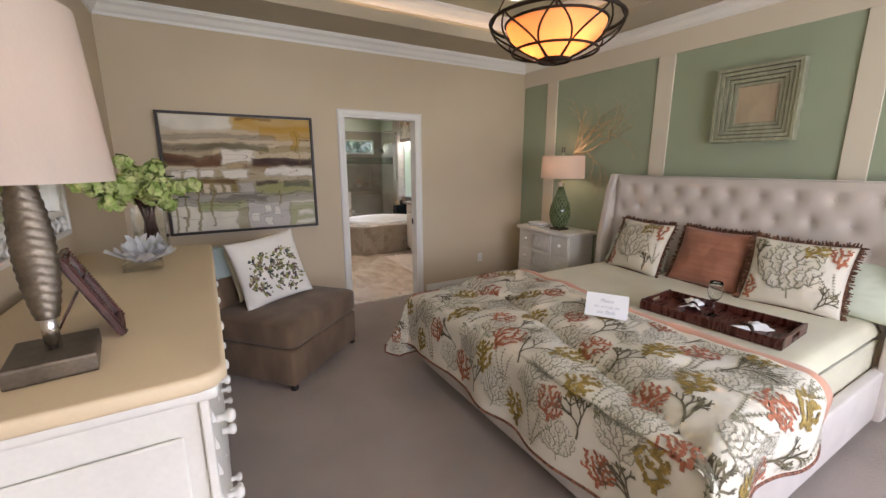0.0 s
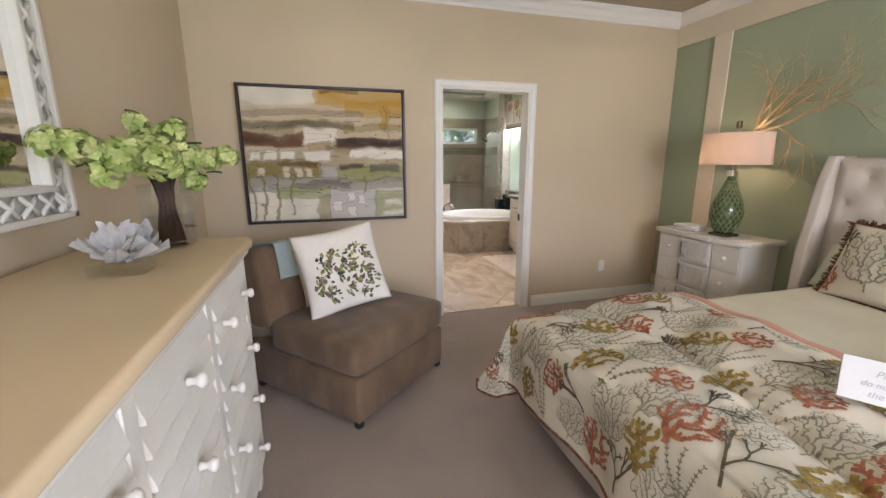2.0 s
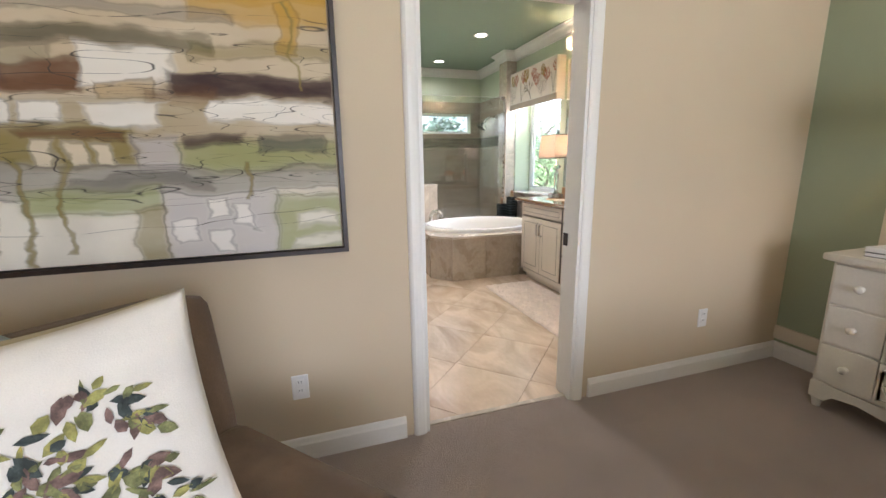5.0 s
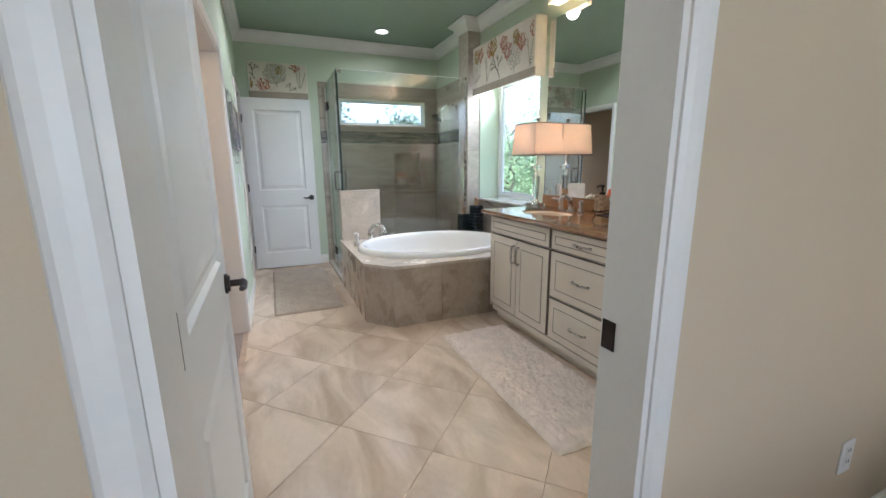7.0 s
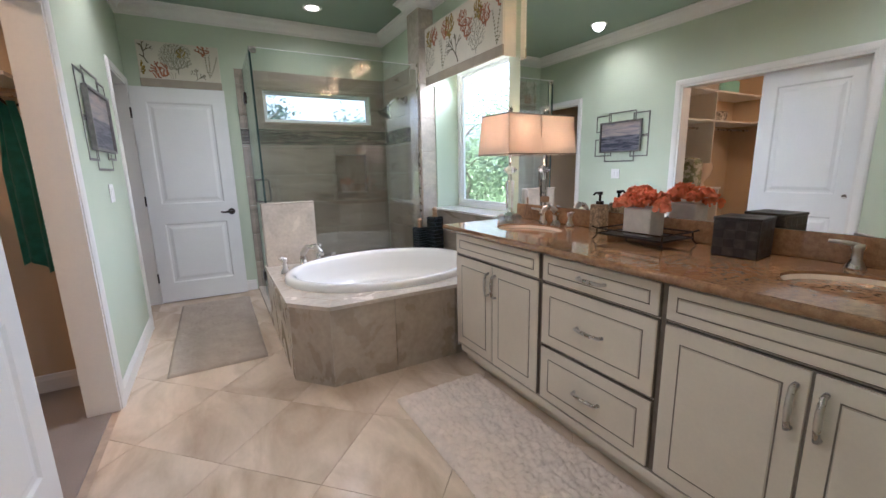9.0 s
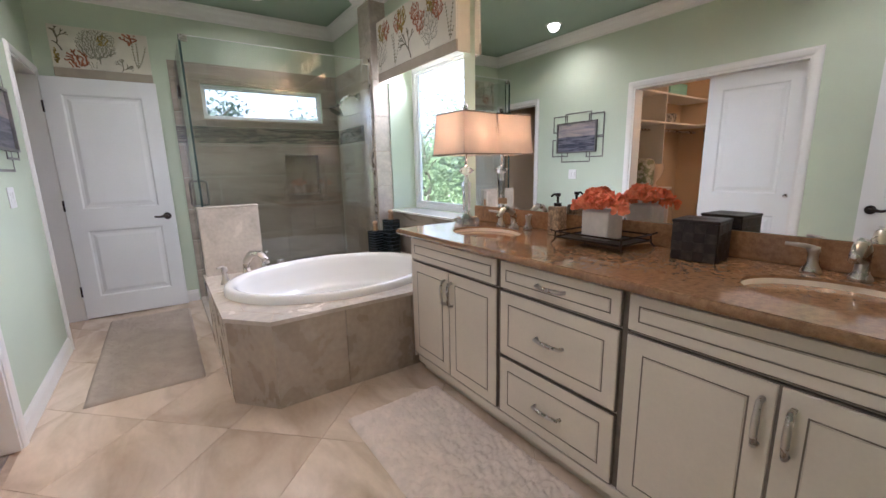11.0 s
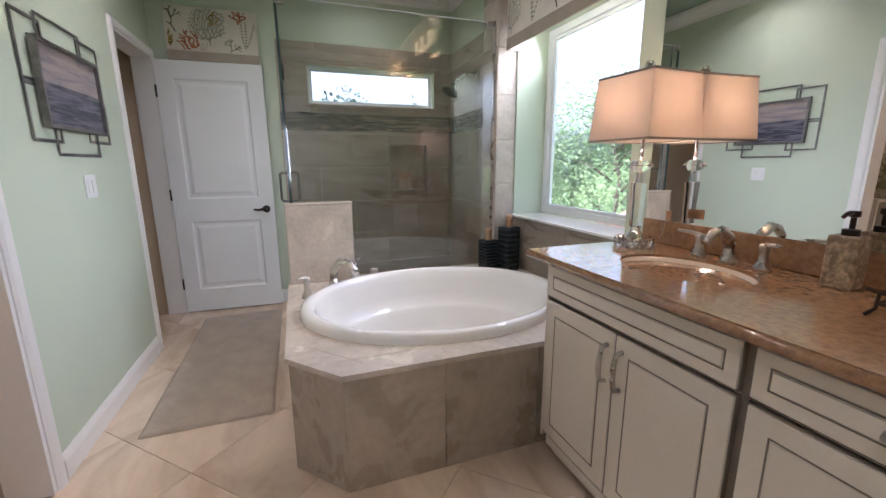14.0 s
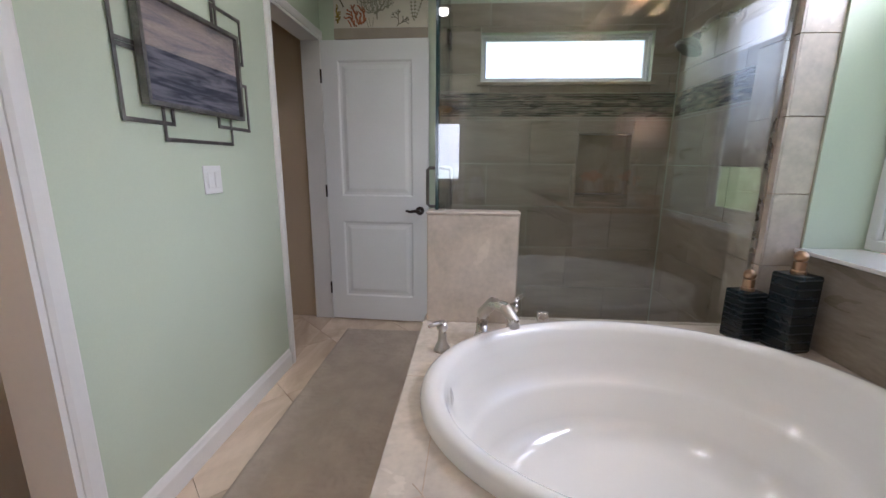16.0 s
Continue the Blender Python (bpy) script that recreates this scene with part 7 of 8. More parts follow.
for (x, y, h, w) in ((3.385, 7.625, 0.215, 0.050), (3.50, 7.535, 0.315, 0.054)):
    bt = thing("bath_bottle", x, y, DZ + 0.0015, "ribbed dark teal-black bath bottle with gold ball stopper", "bottle", rz=12, group="bath bottles")
    bm = bmesh.new()
    prism(bm, [(-w, -w), (w, -w), (w, w), (-w, w)], 0, h, "z", 0.008, 2)
    part("body", bm, mat("dark_teal_glass", (0.012, 0.022, 0.026), 0.25, var=0.2, scale=30, fine=90, bump=0.1), bt, smooth=40)
    bm = bmesh.new()
    for k in range(9):
        z = 0.015 + (h - 0.03) * k / 8
        for a, b in (((-w, -w), (w, -w)), ((-w, -w), (-w, w)), ((w, -w), (w, w))):
            tube(bm, [(a[0], a[1], z), (b[0], b[1], z)], 0.003, 5)
    part("ribs", bm, M_DARK, bt, "raised ribs")
    bm = bmesh.new()
    lathe(bm, [(0, h), (0.026, h), (0.026, h + 0.012), (0.022, h + 0.014), (0.022, h + 0.048), (0, h + 0.048)], 20)
    bmesh.ops.create_uvsphere(bm, u_segments=16, v_segments=10, radius=0.024, matrix=Matrix.Translation((0, 0, h + 0.066)))
    part("stopper", bm, mat("rose_gold", (0.55, 0.36, 0.22), 0.3, metal=1, var=0.08, bump=0), bt, "rose gold ball stopper", smooth=40)

# ---- shower ----
pony = thing("shower_half_wall", 2.238, 7.70, 0, "pale tiled half wall at the end of the tub", "half wall", kind="structure")
part("core", boxed(-0.192, 0.008, 0, 0.192, 0.09, 1.0), M_GROUT, pony)
part("tile", boxed(-0.198, -0.004, DZ + 0.001, 0.198, 0.007, 1.0, 0.0015), M_DECK, pony)
part("tile", boxed(-0.2045, 0.0, 0.0, -0.193, 0.098, 0.60, 0.0015), M_DECK, pony)
part("tile", boxed(-0.2045, 0.0, 0.603, -0.193, 0.098, 1.0, 0.0015), M_DECK, pony)
part("tile", boxed(0.193, 0.008, 0.0, 0.2045, 0.098, 1.0, 0.0015), M_SHOWER, pony)
part("cap", boxed(-0.207, -0.006, 1.001, 0.207, 0.10, 1.014, 0.003), M_DECK, pony)

SW = WY1 - 0.012


def tile_wall(name, fixed, axis, a0, a1, z0, z1, tw, th, holes, label, face):
    """Courses of wall tiles in half bond; each tile an object of its own, cut round rectangular holes."""
    root = thing(name, 0, 0, 0, label, "tiles", kind="structure")
    row, z = 0, z0
    shared = {}
    while z < z1 - 0.01:
        ze = min(z + th, z1)
        a = a0 - (tw / 2 if row % 2 else 0)
        while a < a1 - 0.01:
            s, e = max(a, a0), min(a + tw, a1)
            rects = [(s, z, e, ze)]
            for h in holes:
                nxt = []
                for r in rects:
                    if r[2] <= h[0] or r[0] >= h[1] or r[3] <= h[2] or r[1] >= h[3]:
                        nxt.append(r)
                        continue
                    if r[0] < h[0]:
                        nxt.append((r[0], r[1], h[0], r[3]))
                    if r[2] > h[1]:
                        nxt.append((h[1], r[1], r[2], r[3]))
                    m0, m1 = max(r[0], h[0]), min(r[2], h[1])
                    if r[1] < h[2]:
                        nxt.append((m0, r[1], m1, h[2]))
                    if r[3] > h[3]:
                        nxt.append((m0, h[3], m1, r[3]))
                rects = nxt
            for r in rects:
                w, hh = r[2] - r[0] - 0.003, r[3] - r[1] - 0.003
                if w < 0.01 or hh < 0.01:
                    continue
                key = (round(w, 3), round(hh, 3))
                if key not in shared:
                    bm = boxed(0, 0, 0, w, 0.010, hh, 0.0012) if axis == "x" else boxed(0, 0, 0, 0.010, w, hh, 0.0012)
                    shared[key] = mesh_of("tile", bm, M_SHOWER)
                ob = new("tile", shared[key])
                ob.parent = root
                ob.matrix_basis = pose(r[0] + 0.0015, fixed, r[1] + 0.0015) if axis == "x" else pose(fixed, r[0] + 0.0015, r[1] + 0.0015)
            a += tw
        z, row = ze, row + 1
    return root


BAND = (1.545, 1.705)
back_w = tile_wall("shower_back_wall", WY1 - 0.0115, "x", 2.03, 3.606, 0.0, 2.28, 0.61, 0.305, [(2.274, 3.431, 1.775, 2.095), (2.975, 3.355, 1.0, 1.44), (2.0, 3.7, *BAND)], "taupe stone tile back wall of the shower", -1)
side_w = tile_wall("shower_side_wall", WX1 - 0.0115, "y", 7.93, 8.947, 0.0, 2.28, 0.61, 0.305, [(7.6, 9.1, *BAND)], "taupe stone tile side wall of the shower", -1)
tile_wall("tub_wall_tiles", WX1 - 0.0115, "y", 6.43, 7.69, DZ + 0.001, 0.866, 0.61, 0.46, [], "taupe stone tiles on the wall beside the tub", -1)
M_MOS = mat("glass_stone_sliver", (0.20, 0.165, 0.125), 0.25, var=0.45, scale=12, fine=60, bump=0.05, stretch=(1, 1, 6), mix=(0.38, 0.58))
for root, axis, a0, a1 in ((back_w, "x", 2.03, 3.606), (side_w, "y", 7.93, 8.947)):
    rng = random.Random(6)
    bm = bmesh.new()
    for r in range(10):
        z, a = BAND[0] + 0.002 + r * 0.0158, a0 - rng.uniform(0, 0.1)
        while a < a1:
            ln = rng.choice((0.05, 0.10, 0.15, 0.22))
            s, e, dp = max(a, a0), min(a + ln - 0.002, a1), rng.uniform(0.008, 0.011)
            if e - s > 0.006:
                box(bm, *((s, WY1 - dp, z, e, WY1 - 0.001, z + 0.0135) if axis == "x" else (WX1 - dp, s, z, WX1 - 0.001, e, z + 0.0135)))
            a += ln
    ob = part("mosaic_band", bm, M_MOS, root, "band of thin brown and grey mosaic slivers", kind="stuff")
    n, l = M_MOS.node_tree.nodes, M_MOS.node_tree.links
isl = n.new("ShaderNodeNewGeometry")
mr = n.new("ShaderNodeMapRange")
mr.inputs["To Min"].default_value, mr.inputs["To Max"].default_value = 0.45, 2.1
l.new(isl.outputs["Random Per Island"], mr.inputs["Value"])
sc2 = n.new("ShaderNodeVectorMath")
sc2.operation = "SCALE"
src = next(k for k in l if k.to_socket.name == "Base Color").from_socket
l.new(src, sc2.inputs[0])
l.new(mr.outputs[0], sc2.inputs["Scale"])
l.new(sc2.outputs[0], n["Principled BSDF"].inputs["Base Color"])

niche = thing("shower_niche", 3.165, WY1, 1.22, "recessed stone shelf niche in the shower wall", "niche", kind="structure")
for q in ((-0.1895, -0.012, -0.2195, -0.1805, 0.085, 0.2195), (0.1805, -0.012, -0.2195, 0.1895, 0.085, 0.2195), (-0.180, -0.012, -0.2195, 0.180, 0.085, -0.2105), (-0.180, -0.012, 0.2105, 0.180, 0.085, 0.2195)):
    part("lining_tile", boxed(*q, 0.001), M_SHOWER, niche)
part("back_tile", boxed(-0.1895, 0.0855, -0.2195, 0.1895, 0.095, 0.2195), M_SLAB, niche, "darker stone back of the niche")

pil2 = thing("tiled_pilaster", 3.53, 7.815, 0, "pale stone tiled pilaster between tub window and shower", "pilaster", kind="structure")
part("core", boxed(-0.052, -0.105, DZ + 0.001, 0.089, 0.105, WZ - 0.11), M_GROUT, pil2)
z = DZ + 0.002
while z < WZ - 0.12:
    ze = min(z + 0.305, WZ - 0.11)
    part("tile", boxed(-0.062, -0.115, z, -0.053, 0.115, ze - 0.003, 0.0012), M_DECK, pil2)
    part("tile", boxed(-0.0525, -0.115, z, 0.089, -0.106, ze - 0.003, 0.0012), M_DECK, pil2)
    part("tile", boxed(-0.0525, 0.106, z, 0.089, 0.115, ze - 0.003, 0.0012), M_SHOWER, pil2)
    z = ze

enc = thing("shower_enclosure", 2.075, 7.745, 0, "frameless clear glass shower enclosure with nickel fittings", "shower enclosure")
part("front_pane", boxed(0.372, -0.005, DZ + 0.006, 1.388, 0.005, 2.18), M_SGLASS, enc, "clear glass panel").visible_shadow = False
part("front_pane", boxed(0.004, -0.005, 1.018, 0.37, 0.005, 2.18), M_SGLASS, enc, "clear glass panel").visible_shadow = False
dp = part("door_pane", boxed(-0.005, 0.058, 0.03, 0.005, 0.76, 2.18), M_SGLASS, enc, "clear glass door")
dp.visible_shadow = False
part("side_pane", boxed(-0.005, 0.764, 0.03, 0.005, 1.20, 2.18), M_SGLASS, enc, "clear glass panel").visible_shadow = False
M_PULL = mat("dark_brushed_nickel", (0.20, 0.185, 0.165), 0.32, metal=0.9, var=0.1, scale=20, fine=200, bump=0.03)
M_GEDGE = mat("dark_glass_edge", (0.03, 0.06, 0.055), 0.1, var=0.1, bump=0)
for x0, y0, x1, y1 in ((-0.008, -0.008, 0.004, 0.004), (-0.006, 0.052, 0.006, 0.058), (-0.006, 0.754, 0.006, 0.760)):
    part("pane_edge", boxed(x0, y0, 1.016 if y0 < 0 else 0.03, x1, y1, 2.181), M_GEDGE, enc, "dark polished glass edge")
# highlight along the top of the glass, built as a thin white strip
part("pane_edge", boxed(0.0, -0.0055, 2.1805, 1.388, 0.0055, 2.184), M_VINYL, enc, "white strip standing in for light caught by the top glass edge")
part("edge_profile", boxed(1.382, -0.012, DZ + 0.002, 1.392, 0.012, 2.20), M_NICKEL, enc)
for x, z in ((1.355, 2.17), (1.34, DZ + 0.024), (0.50, DZ + 0.024), (0.02, 2.165)):
    part("clamp", boxed(x - 0.025, -0.013, z - 0.022, x + 0.025, 0.013, z + 0.022, 0.003), M_NICKEL, enc)
for z in (0.25, 1.93):
    part("glass_hinge", boxed(-0.016, 0.70, z - 0.045, 0.016, 0.82, z + 0.045, 0.004), M_BRONZE, enc)
for s in (-1, 1):
    bm = tube(bmesh.new(), [(0, 0.115, 1.02), (s * 0.045, 0.115, 1.02), (s * 0.055, 0.115, 1.03), (s * 0.055, 0.115, 1.19), (s * 0.045, 0.115, 1.20), (0, 0.115, 1.20)], 0.008, 10)
    part("pull_handle", bm, M_PULL, enc, "dark brushed nickel bow handle", smooth=True)
part("curb", boxed(-0.045, 0.054, 0.0, 0.06, 1.20, 0.028, 0.004), M_DECK, enc)
sh = thing("shower_fitting", WX1 - 0.012, 8.33, 1.985, "dark nickel shower head on a bent arm", "shower head", size=1.2)
part("flange", tube(bmesh.new(), [(0, 0, 0), (-0.012, 0, 0)], 0.03, 16), M_NICKEL, sh, smooth=40)
part("arm", tube(bmesh.new(), [(-0.01, 0, 0), (-0.08, 0, 0.005), (-0.13, 0, -0.02), (-0.17, 0, -0.07)], 0.010, 10), M_NICKEL, sh, smooth=True)
bm = lathe(bmesh.new(), [(0, 0.03), (0.016, 0.025), (0.02, 0.0), (0.055, -0.03), (0.06, -0.045), (0.052, -0.052), (0, -0.052)], 28)
part("head", bm, mat("dark_nickel", (0.09, 0.08, 0.07), 0.35, metal=0.7, var=0.08, bump=0), sh, smooth=40).matrix_basis = pose(-0.185, 0, -0.095, 0, 30, 0)
struct("shower_floor", boxed(2.14, 7.80, -0.009, 3.60, 8.94, 0.004), M_SLAB, "stone shower floor", "shower floor")

# ---- windows ----


def window(name, axis, fixed, a0, a1, z0, z1, label, w=0.045, depth=0.06):
    """A fixed vinyl window: frame bars round one pane. fixed is the middle of its depth."""
    root = thing(name, 0, 0, 0, label, "window", kind="structure")
    bars = ((a0, z0, a1, z0 + w), (a0, z1 - w, a1, z1), (a0, z0 + w, a0 + w, z1 - w), (a1 - w, z0 + w, a1, z1 - w))
    for (p, q, r, s) in bars:
        for k, (d, t) in enumerate(((depth / 2, 0.0), (depth / 4, 0.018))):
            pp, qq, rr, ss = (p, q, r, s) if k == 0 else (p + (w - 0.002 if p > (a0 + a1) / 2 - 0.01 and r - p < 0.06 else 0) * 0, q, r, s)
            if k:
                continue
            bm = boxed(pp, fixed - d, qq, rr, fixed + d, ss, 0.003) if axis == "x" else boxed(fixed - d, pp, qq, fixed + d, rr, ss, 0.003)
            part("frame_bar", bm, M_VINYL, root)
    i = w + 0.001
    for (p, q, r, s) in ((a0 + i, z0 + i, a1 - i, z0 + i + 0.02), (a0 + i, z1 - i - 0.02, a1 - i, z1 - i), (a0 + i, z0 + i + 0.02, a0 + i + 0.02, z1 - i - 0.02), (a1 - i - 0.02, z0 + i + 0.02, a1 - i, z1 - i - 0.02)):
        bm = boxed(p, fixed - 0.01, q, r, fixed + 0.015, s, 0.002) if axis == "x" else boxed(fixed - 0.01, p, q, fixed + 0.015, r, s, 0.002)
        part("sash_bar", bm, M_VINYL, root)
    bm = boxed(a0 + i, fixed - 0.003, z0 + i, a1 - i, fixed + 0.003, z1 - i) if axis == "x" else boxed(fixed - 0.003, a0 + i, z0 + i, fixed + 0.003, a1 - i, z1 - i)
    pane = part("pane", bm, M_PANE, root)
    pane.visible_shadow = False
    return root


wt = window("window_1", "y", 3.888, 6.601, 7.689, 0.888, 2.149, "white vinyl picture window beside the tub")
part("window_sill", boxed(3.585, 6.57, 0.8705, 3.856, 7.688, 0.887, 0.004, 2), M_PORC, wt, "white polished sill")
ws = window("window_2", "x", 9.02, 2.275, 3.430, 1.776, 2.094, "white vinyl slot window high in the shower", w=0.016)
part("window_sill", boxed(2.25, 8.925, 1.755, 3.455, 8.988, 1.7745, 0.003), M_SLAB, ws, "stone sill")
window("window_3", "x", -2.46, 0.001, 2.599, 0.701, 2.299, "white vinyl window of the bedroom")
window("window_4", "y", BX1 + 0.06, -1.899, -0.501, 0.751, 2.249, "white vinyl window of the bedroom")


def valance(name, m, w, h, d, label, seed, motifs=None):
    """A box valance: printed front, plain returns, and a taupe band along the foot. Own x is the width, -y the front."""
    v = thing(name, 0, 0, 0, label, "valance", group="printed valances")
    v.matrix_world = m
    part("front", boxed(-w / 2, -d, 0.07, w / 2, -d + 0.012, h, 0.003), M_CREAM, v)
    part("band", boxed(-w / 2 - 0.002, -d - 0.002, 0, w / 2 + 0.002, -d + 0.012, 0.07, 0.003), mat("taupe_linen", (0.40, 0.34, 0.26), 0.95, var=0.05, scale=10, fine=300, bump=0.4), v, "taupe linen band")
    for s in (-1, 1):
        part("return", boxed(s * w / 2 - (0.012 if s > 0 else 0), -d + 0.0125, 0, s * w / 2 + (0.012 if s < 0 else 0), 0, h, 0.003), M_CREAM, v)
    part("top_board", boxed(-w / 2 + 0.013, -d + 0.013, h - 0.02, w / 2 - 0.013, 0, h - 0.003), M_CREAM, v)
    kinds = ("branch", "rust", "fan", "rust", "fern", "ochre")
    scale = {"branch": 0.27, "rust": 0.16, "fan": 0.27, "fern": 0.25, "ochre": 0.19}
    steps = max(5, round(w / 0.125))
    places = []
    for i in range(steps):
        kd = kinds[(i + seed) % 6]
        high = (h - 0.30) + 0.05 * math.sin(i * 2.3) if i % 2 else 0.0
        places.append((kd, -w / 2 + (i + 0.5) * w / steps, 0.08 + high, scale[kd], 0.2 * math.sin(i * 2.1)))
        if kd in ("fan", "branch", "fern") and h > 0.4:
            places.append(("rust" if i % 3 else "ochre", -w / 2 + (i + 0.9) * w / steps, 0.08 + (h - 0.26) * ((i + 1) % 2), 0.15, 0.3 * math.cos(i)))
    places = motifs or places
    print_on(v, lambda x, z, lift: Vector((x, -d - 0.003 - lift, z)) if abs(x) < w / 2 - 0.01 and 0.072 < z < h - 0.005 else None, places, seed)
    return v


valance("valance", pose(3.618, 7.085, 1.99, 0, 0, -90), 1.12, 0.47, 0.115, "coral-print box valance with taupe band over the tub window", 2)
valance("valance", pose(1.585, 8.958, 2.05, 0, 0, 0), 0.645, 0.39, 0.06, "coral-print box valance high on the end wall", 4, [("branch", -0.25, 0.20, 0.20, 0.1), ("fan", -0.02, 0.13, 0.26, 0.0), ("fan", -0.02, 0.12, 0.28, 0.1), ("rust", 0.19, 0.29, 0.15, 0.0), ("fern", 0.23, 0.11, 0.22, -0.1), ("rust", -0.16, 0.05, 0.17, 0.1), ("ochre", -0.29, 0.10, 0.12, 0.3), ("branch", 0.11, 0.06, 0.13, 0.0), ("fern", -0.06, 0.04, 0.10, 0.3), ("ochre", 0.02, 0.36, 0.10, 3.0)])

# ---- wall art, switch, mats, towel ----
art = thing("framed_picture", WX0, 7.535, 1.575, "seascape picture in interlocking pewter square frames", "picture")
M_STEEL = mat("brushed_pewter", (0.28, 0.26, 0.24), 0.38, metal=0.9, var=0.15, scale=20, fine=160, bump=0.15)


def square_ring(parent, y0, z0, y1, z1, x0, x1, w):
    bm = bmesh.new()
    for q in ((y0, z0, y1, z0 + w), (y0, z1 - w, y1, z1), (y0, z0 + w, y0 + w, z1 - w), (y1 - w, z0 + w, y1, z1 - w)):
        box(bm, x0, q[0], q[1], x1, q[2], q[3])
    return part("square_frame", bm, M_STEEL, parent)


square_ring(art, -0.285, -0.17, 0.285, 0.19, 0.008, 0.034, 0.016)
for k, (y0, z0, y1, z1) in enumerate(((-0.37, -0.01, -0.16, 0.27), (-0.37, -0.23, -0.14, 0.02), (-0.20, -0.285, 0.22, -0.12), (0.12, -0.215, 0.37, 0.0), (0.14, 0.08, 0.36, 0.28), (-0.20, 0.14, 0.18, 0.30))):
    square_ring(art, y0, z0, y1, z1, 0.004 + 0.001 * (k % 3), 0.0075 + 0.012 * (k % 2) if k % 2 == 0 else 0.0078, 0.014)
M_SEA = mat("seascape_paint", (0.42, 0.34, 0.30), 0.4, var=0.2, scale=5, fine=60, bump=0.05, stretch=(1, 0.7, 5.0), c2=(0.22, 0.20, 0.22), mix=(0.36, 0.62), warp=0.8)
part("picture_top", boxed(0.009, -0.269, 0.02, 0.018, 0.269, 0.174), M_SEA, art, "dusky pink and grey painted sky")
M_SEA2 = mat("seascape_water", (0.18, 0.17, 0.20), 0.4, var=0.2, scale=6, fine=60, bump=0.05, stretch=(1, 0.7, 6.0), c2=(0.025, 0.03, 0.05), mix=(0.38, 0.60), warp=0.9)
part("picture_bottom", boxed(0.009, -0.269, -0.154, 0.018, 0.269, 0.0195), M_SEA2, art, "dark slate painted sea")

sw = thing("light_switch", WX0, 7.58, 1.146, "white double rocker light switch", "switch")
part("plate", boxed(0, -0.058, -0.058, 0.006, 0.058, 0.058, 0.002), M_PLATE, sw)
for y in (-0.023, 0.023):
    part("rocker", boxed(0.006, y - 0.016, -0.033, 0.010, y + 0.016, 0.033, 0.002), M_PLATE, sw)


def bath_mat(x0, y0, x1, y1, material, label, seed, amp):
    m = thing("bath_mat", (x0 + x1) / 2, (y0 + y1) / 2, 0, label, "bath mat", group="bath mats")
    w, h = x1 - x0, y1 - y0

    def top(u, v):
        e = min(u * w, (1 - u) * w, v * h, (1 - v) * h)
        z = 0.004 + 0.014 * min(1, e / 0.02) ** 0.5 + amp * min(1, e / 0.03) * (1.6 * abs(noise.noise((u * w * 32 + seed, v * h * 32, 0))) ** 0.6 - 0.4) + 0.5 * amp * noise.noise((u * w * 110, v * h * 110, seed))
        return ((u - 0.5) * w + 0.004 * noise.noise((v * 9, seed, 0)), (v - 0.5) * h + 0.004 * noise.noise((u * 9, seed, 3)), max(z, 0.002))

    part("tufted_top", sheet(bmesh.new(), top, int(w / 0.009), int(h / 0.009)), material, m, smooth=True)
    part("backing", boxed(-w / 2 + 0.004, -h / 2 + 0.004, 0.0, w / 2 - 0.004, h / 2 - 0.004, 0.004), M_GROUT, m)


M_MATP = mat("cream_cotton_pile", (0.82, 0.70, 0.59), 1.0, var=0.06, scale=14, fine=260, bump=0.5, dist=0.004)
M_MATG = mat("grey_beige_pile", (0.44, 0.36, 0.28), 1.0, var=0.06, scale=8, fine=300, bump=0.5, dist=0.004)
bath_mat(2.47, 4.75, 3.02, 6.12, M_MATP, "cream nubbly bath mat beside the vanity", 2, 0.020)
bath_mat(1.33, 7.09, 1.92, 8.69, M_MATG, "grey-beige cotton bath runner by the shower", 5, 0.006)

tw = thing("hand_towel", 2.30, 4.172, 1.12, "white hand towel with a grey-green stripe on a ring", "towel")
part("ring", tube(bmesh.new(), [(0.06 * math.cos(2 * math.pi * i / 24), 0.016, 0.06 * math.sin(2 * math.pi * i / 24)) for i in range(24)], 0.005, 8, True), M_BRONZE, tw, smooth=True)
part("post", tube(bmesh.new(), [(0, 0, 0.06), (0, 0.02, 0.06)], 0.010, 10), M_BRONZE, tw, smooth=40)


def hang_cloth(u, v, z0, z1):
    z = z1 + (z0 - z1) * v
    w = 0.055 + 0.055 * min(1, (-z - 0.06) / 0.2)
    return (w * (2 * u - 1), 0.016 + 0.007 * math.sin(u * 9 + 1), z)


for nm, z0, z1, mt in (("towel_top", -0.36, -0.06, M_PAPER), ("stripe", -0.45, -0.36, mat("grey_green_terry", (0.20, 0.28, 0.25), 1.0, var=0.1, scale=20, fine=400, bump=0.6, dist=0.004)), ("towel_end", -0.55, -0.45, M_PAPER)):
    bm = sheet(bmesh.new(), lambda u, v, z0=z0, z1=z1: hang_cloth(u, v, z0, z1), 24, 8)
    bmesh.ops.solidify(bm, geom=bm.faces[:], thickness=0.006)
    part(nm, bm, mt, tw, smooth=True)

for x, y, watts in ((1.60, 7.55, 60), (2.84, 7.13, 38), (2.73, 8.44, 40), (1.9, 5.0, 70)):
    downlight(x, y, WZ, watts, "bath")
vent = thing("ceiling_vent", 1.75, 5.9, WZ, "white slotted ceiling vent", "vent")
part("frame", boxed(-0.15, -0.08, -0.008, 0.15, 0.08, 0.0, 0.003), M_TRIM, vent)
for k in range(5):
    part("slat", boxed(-0.13, -0.06 + k * 0.026, -0.012, 0.13, -0.046 + k * 0.026, -0.008), M_TRIM, vent)

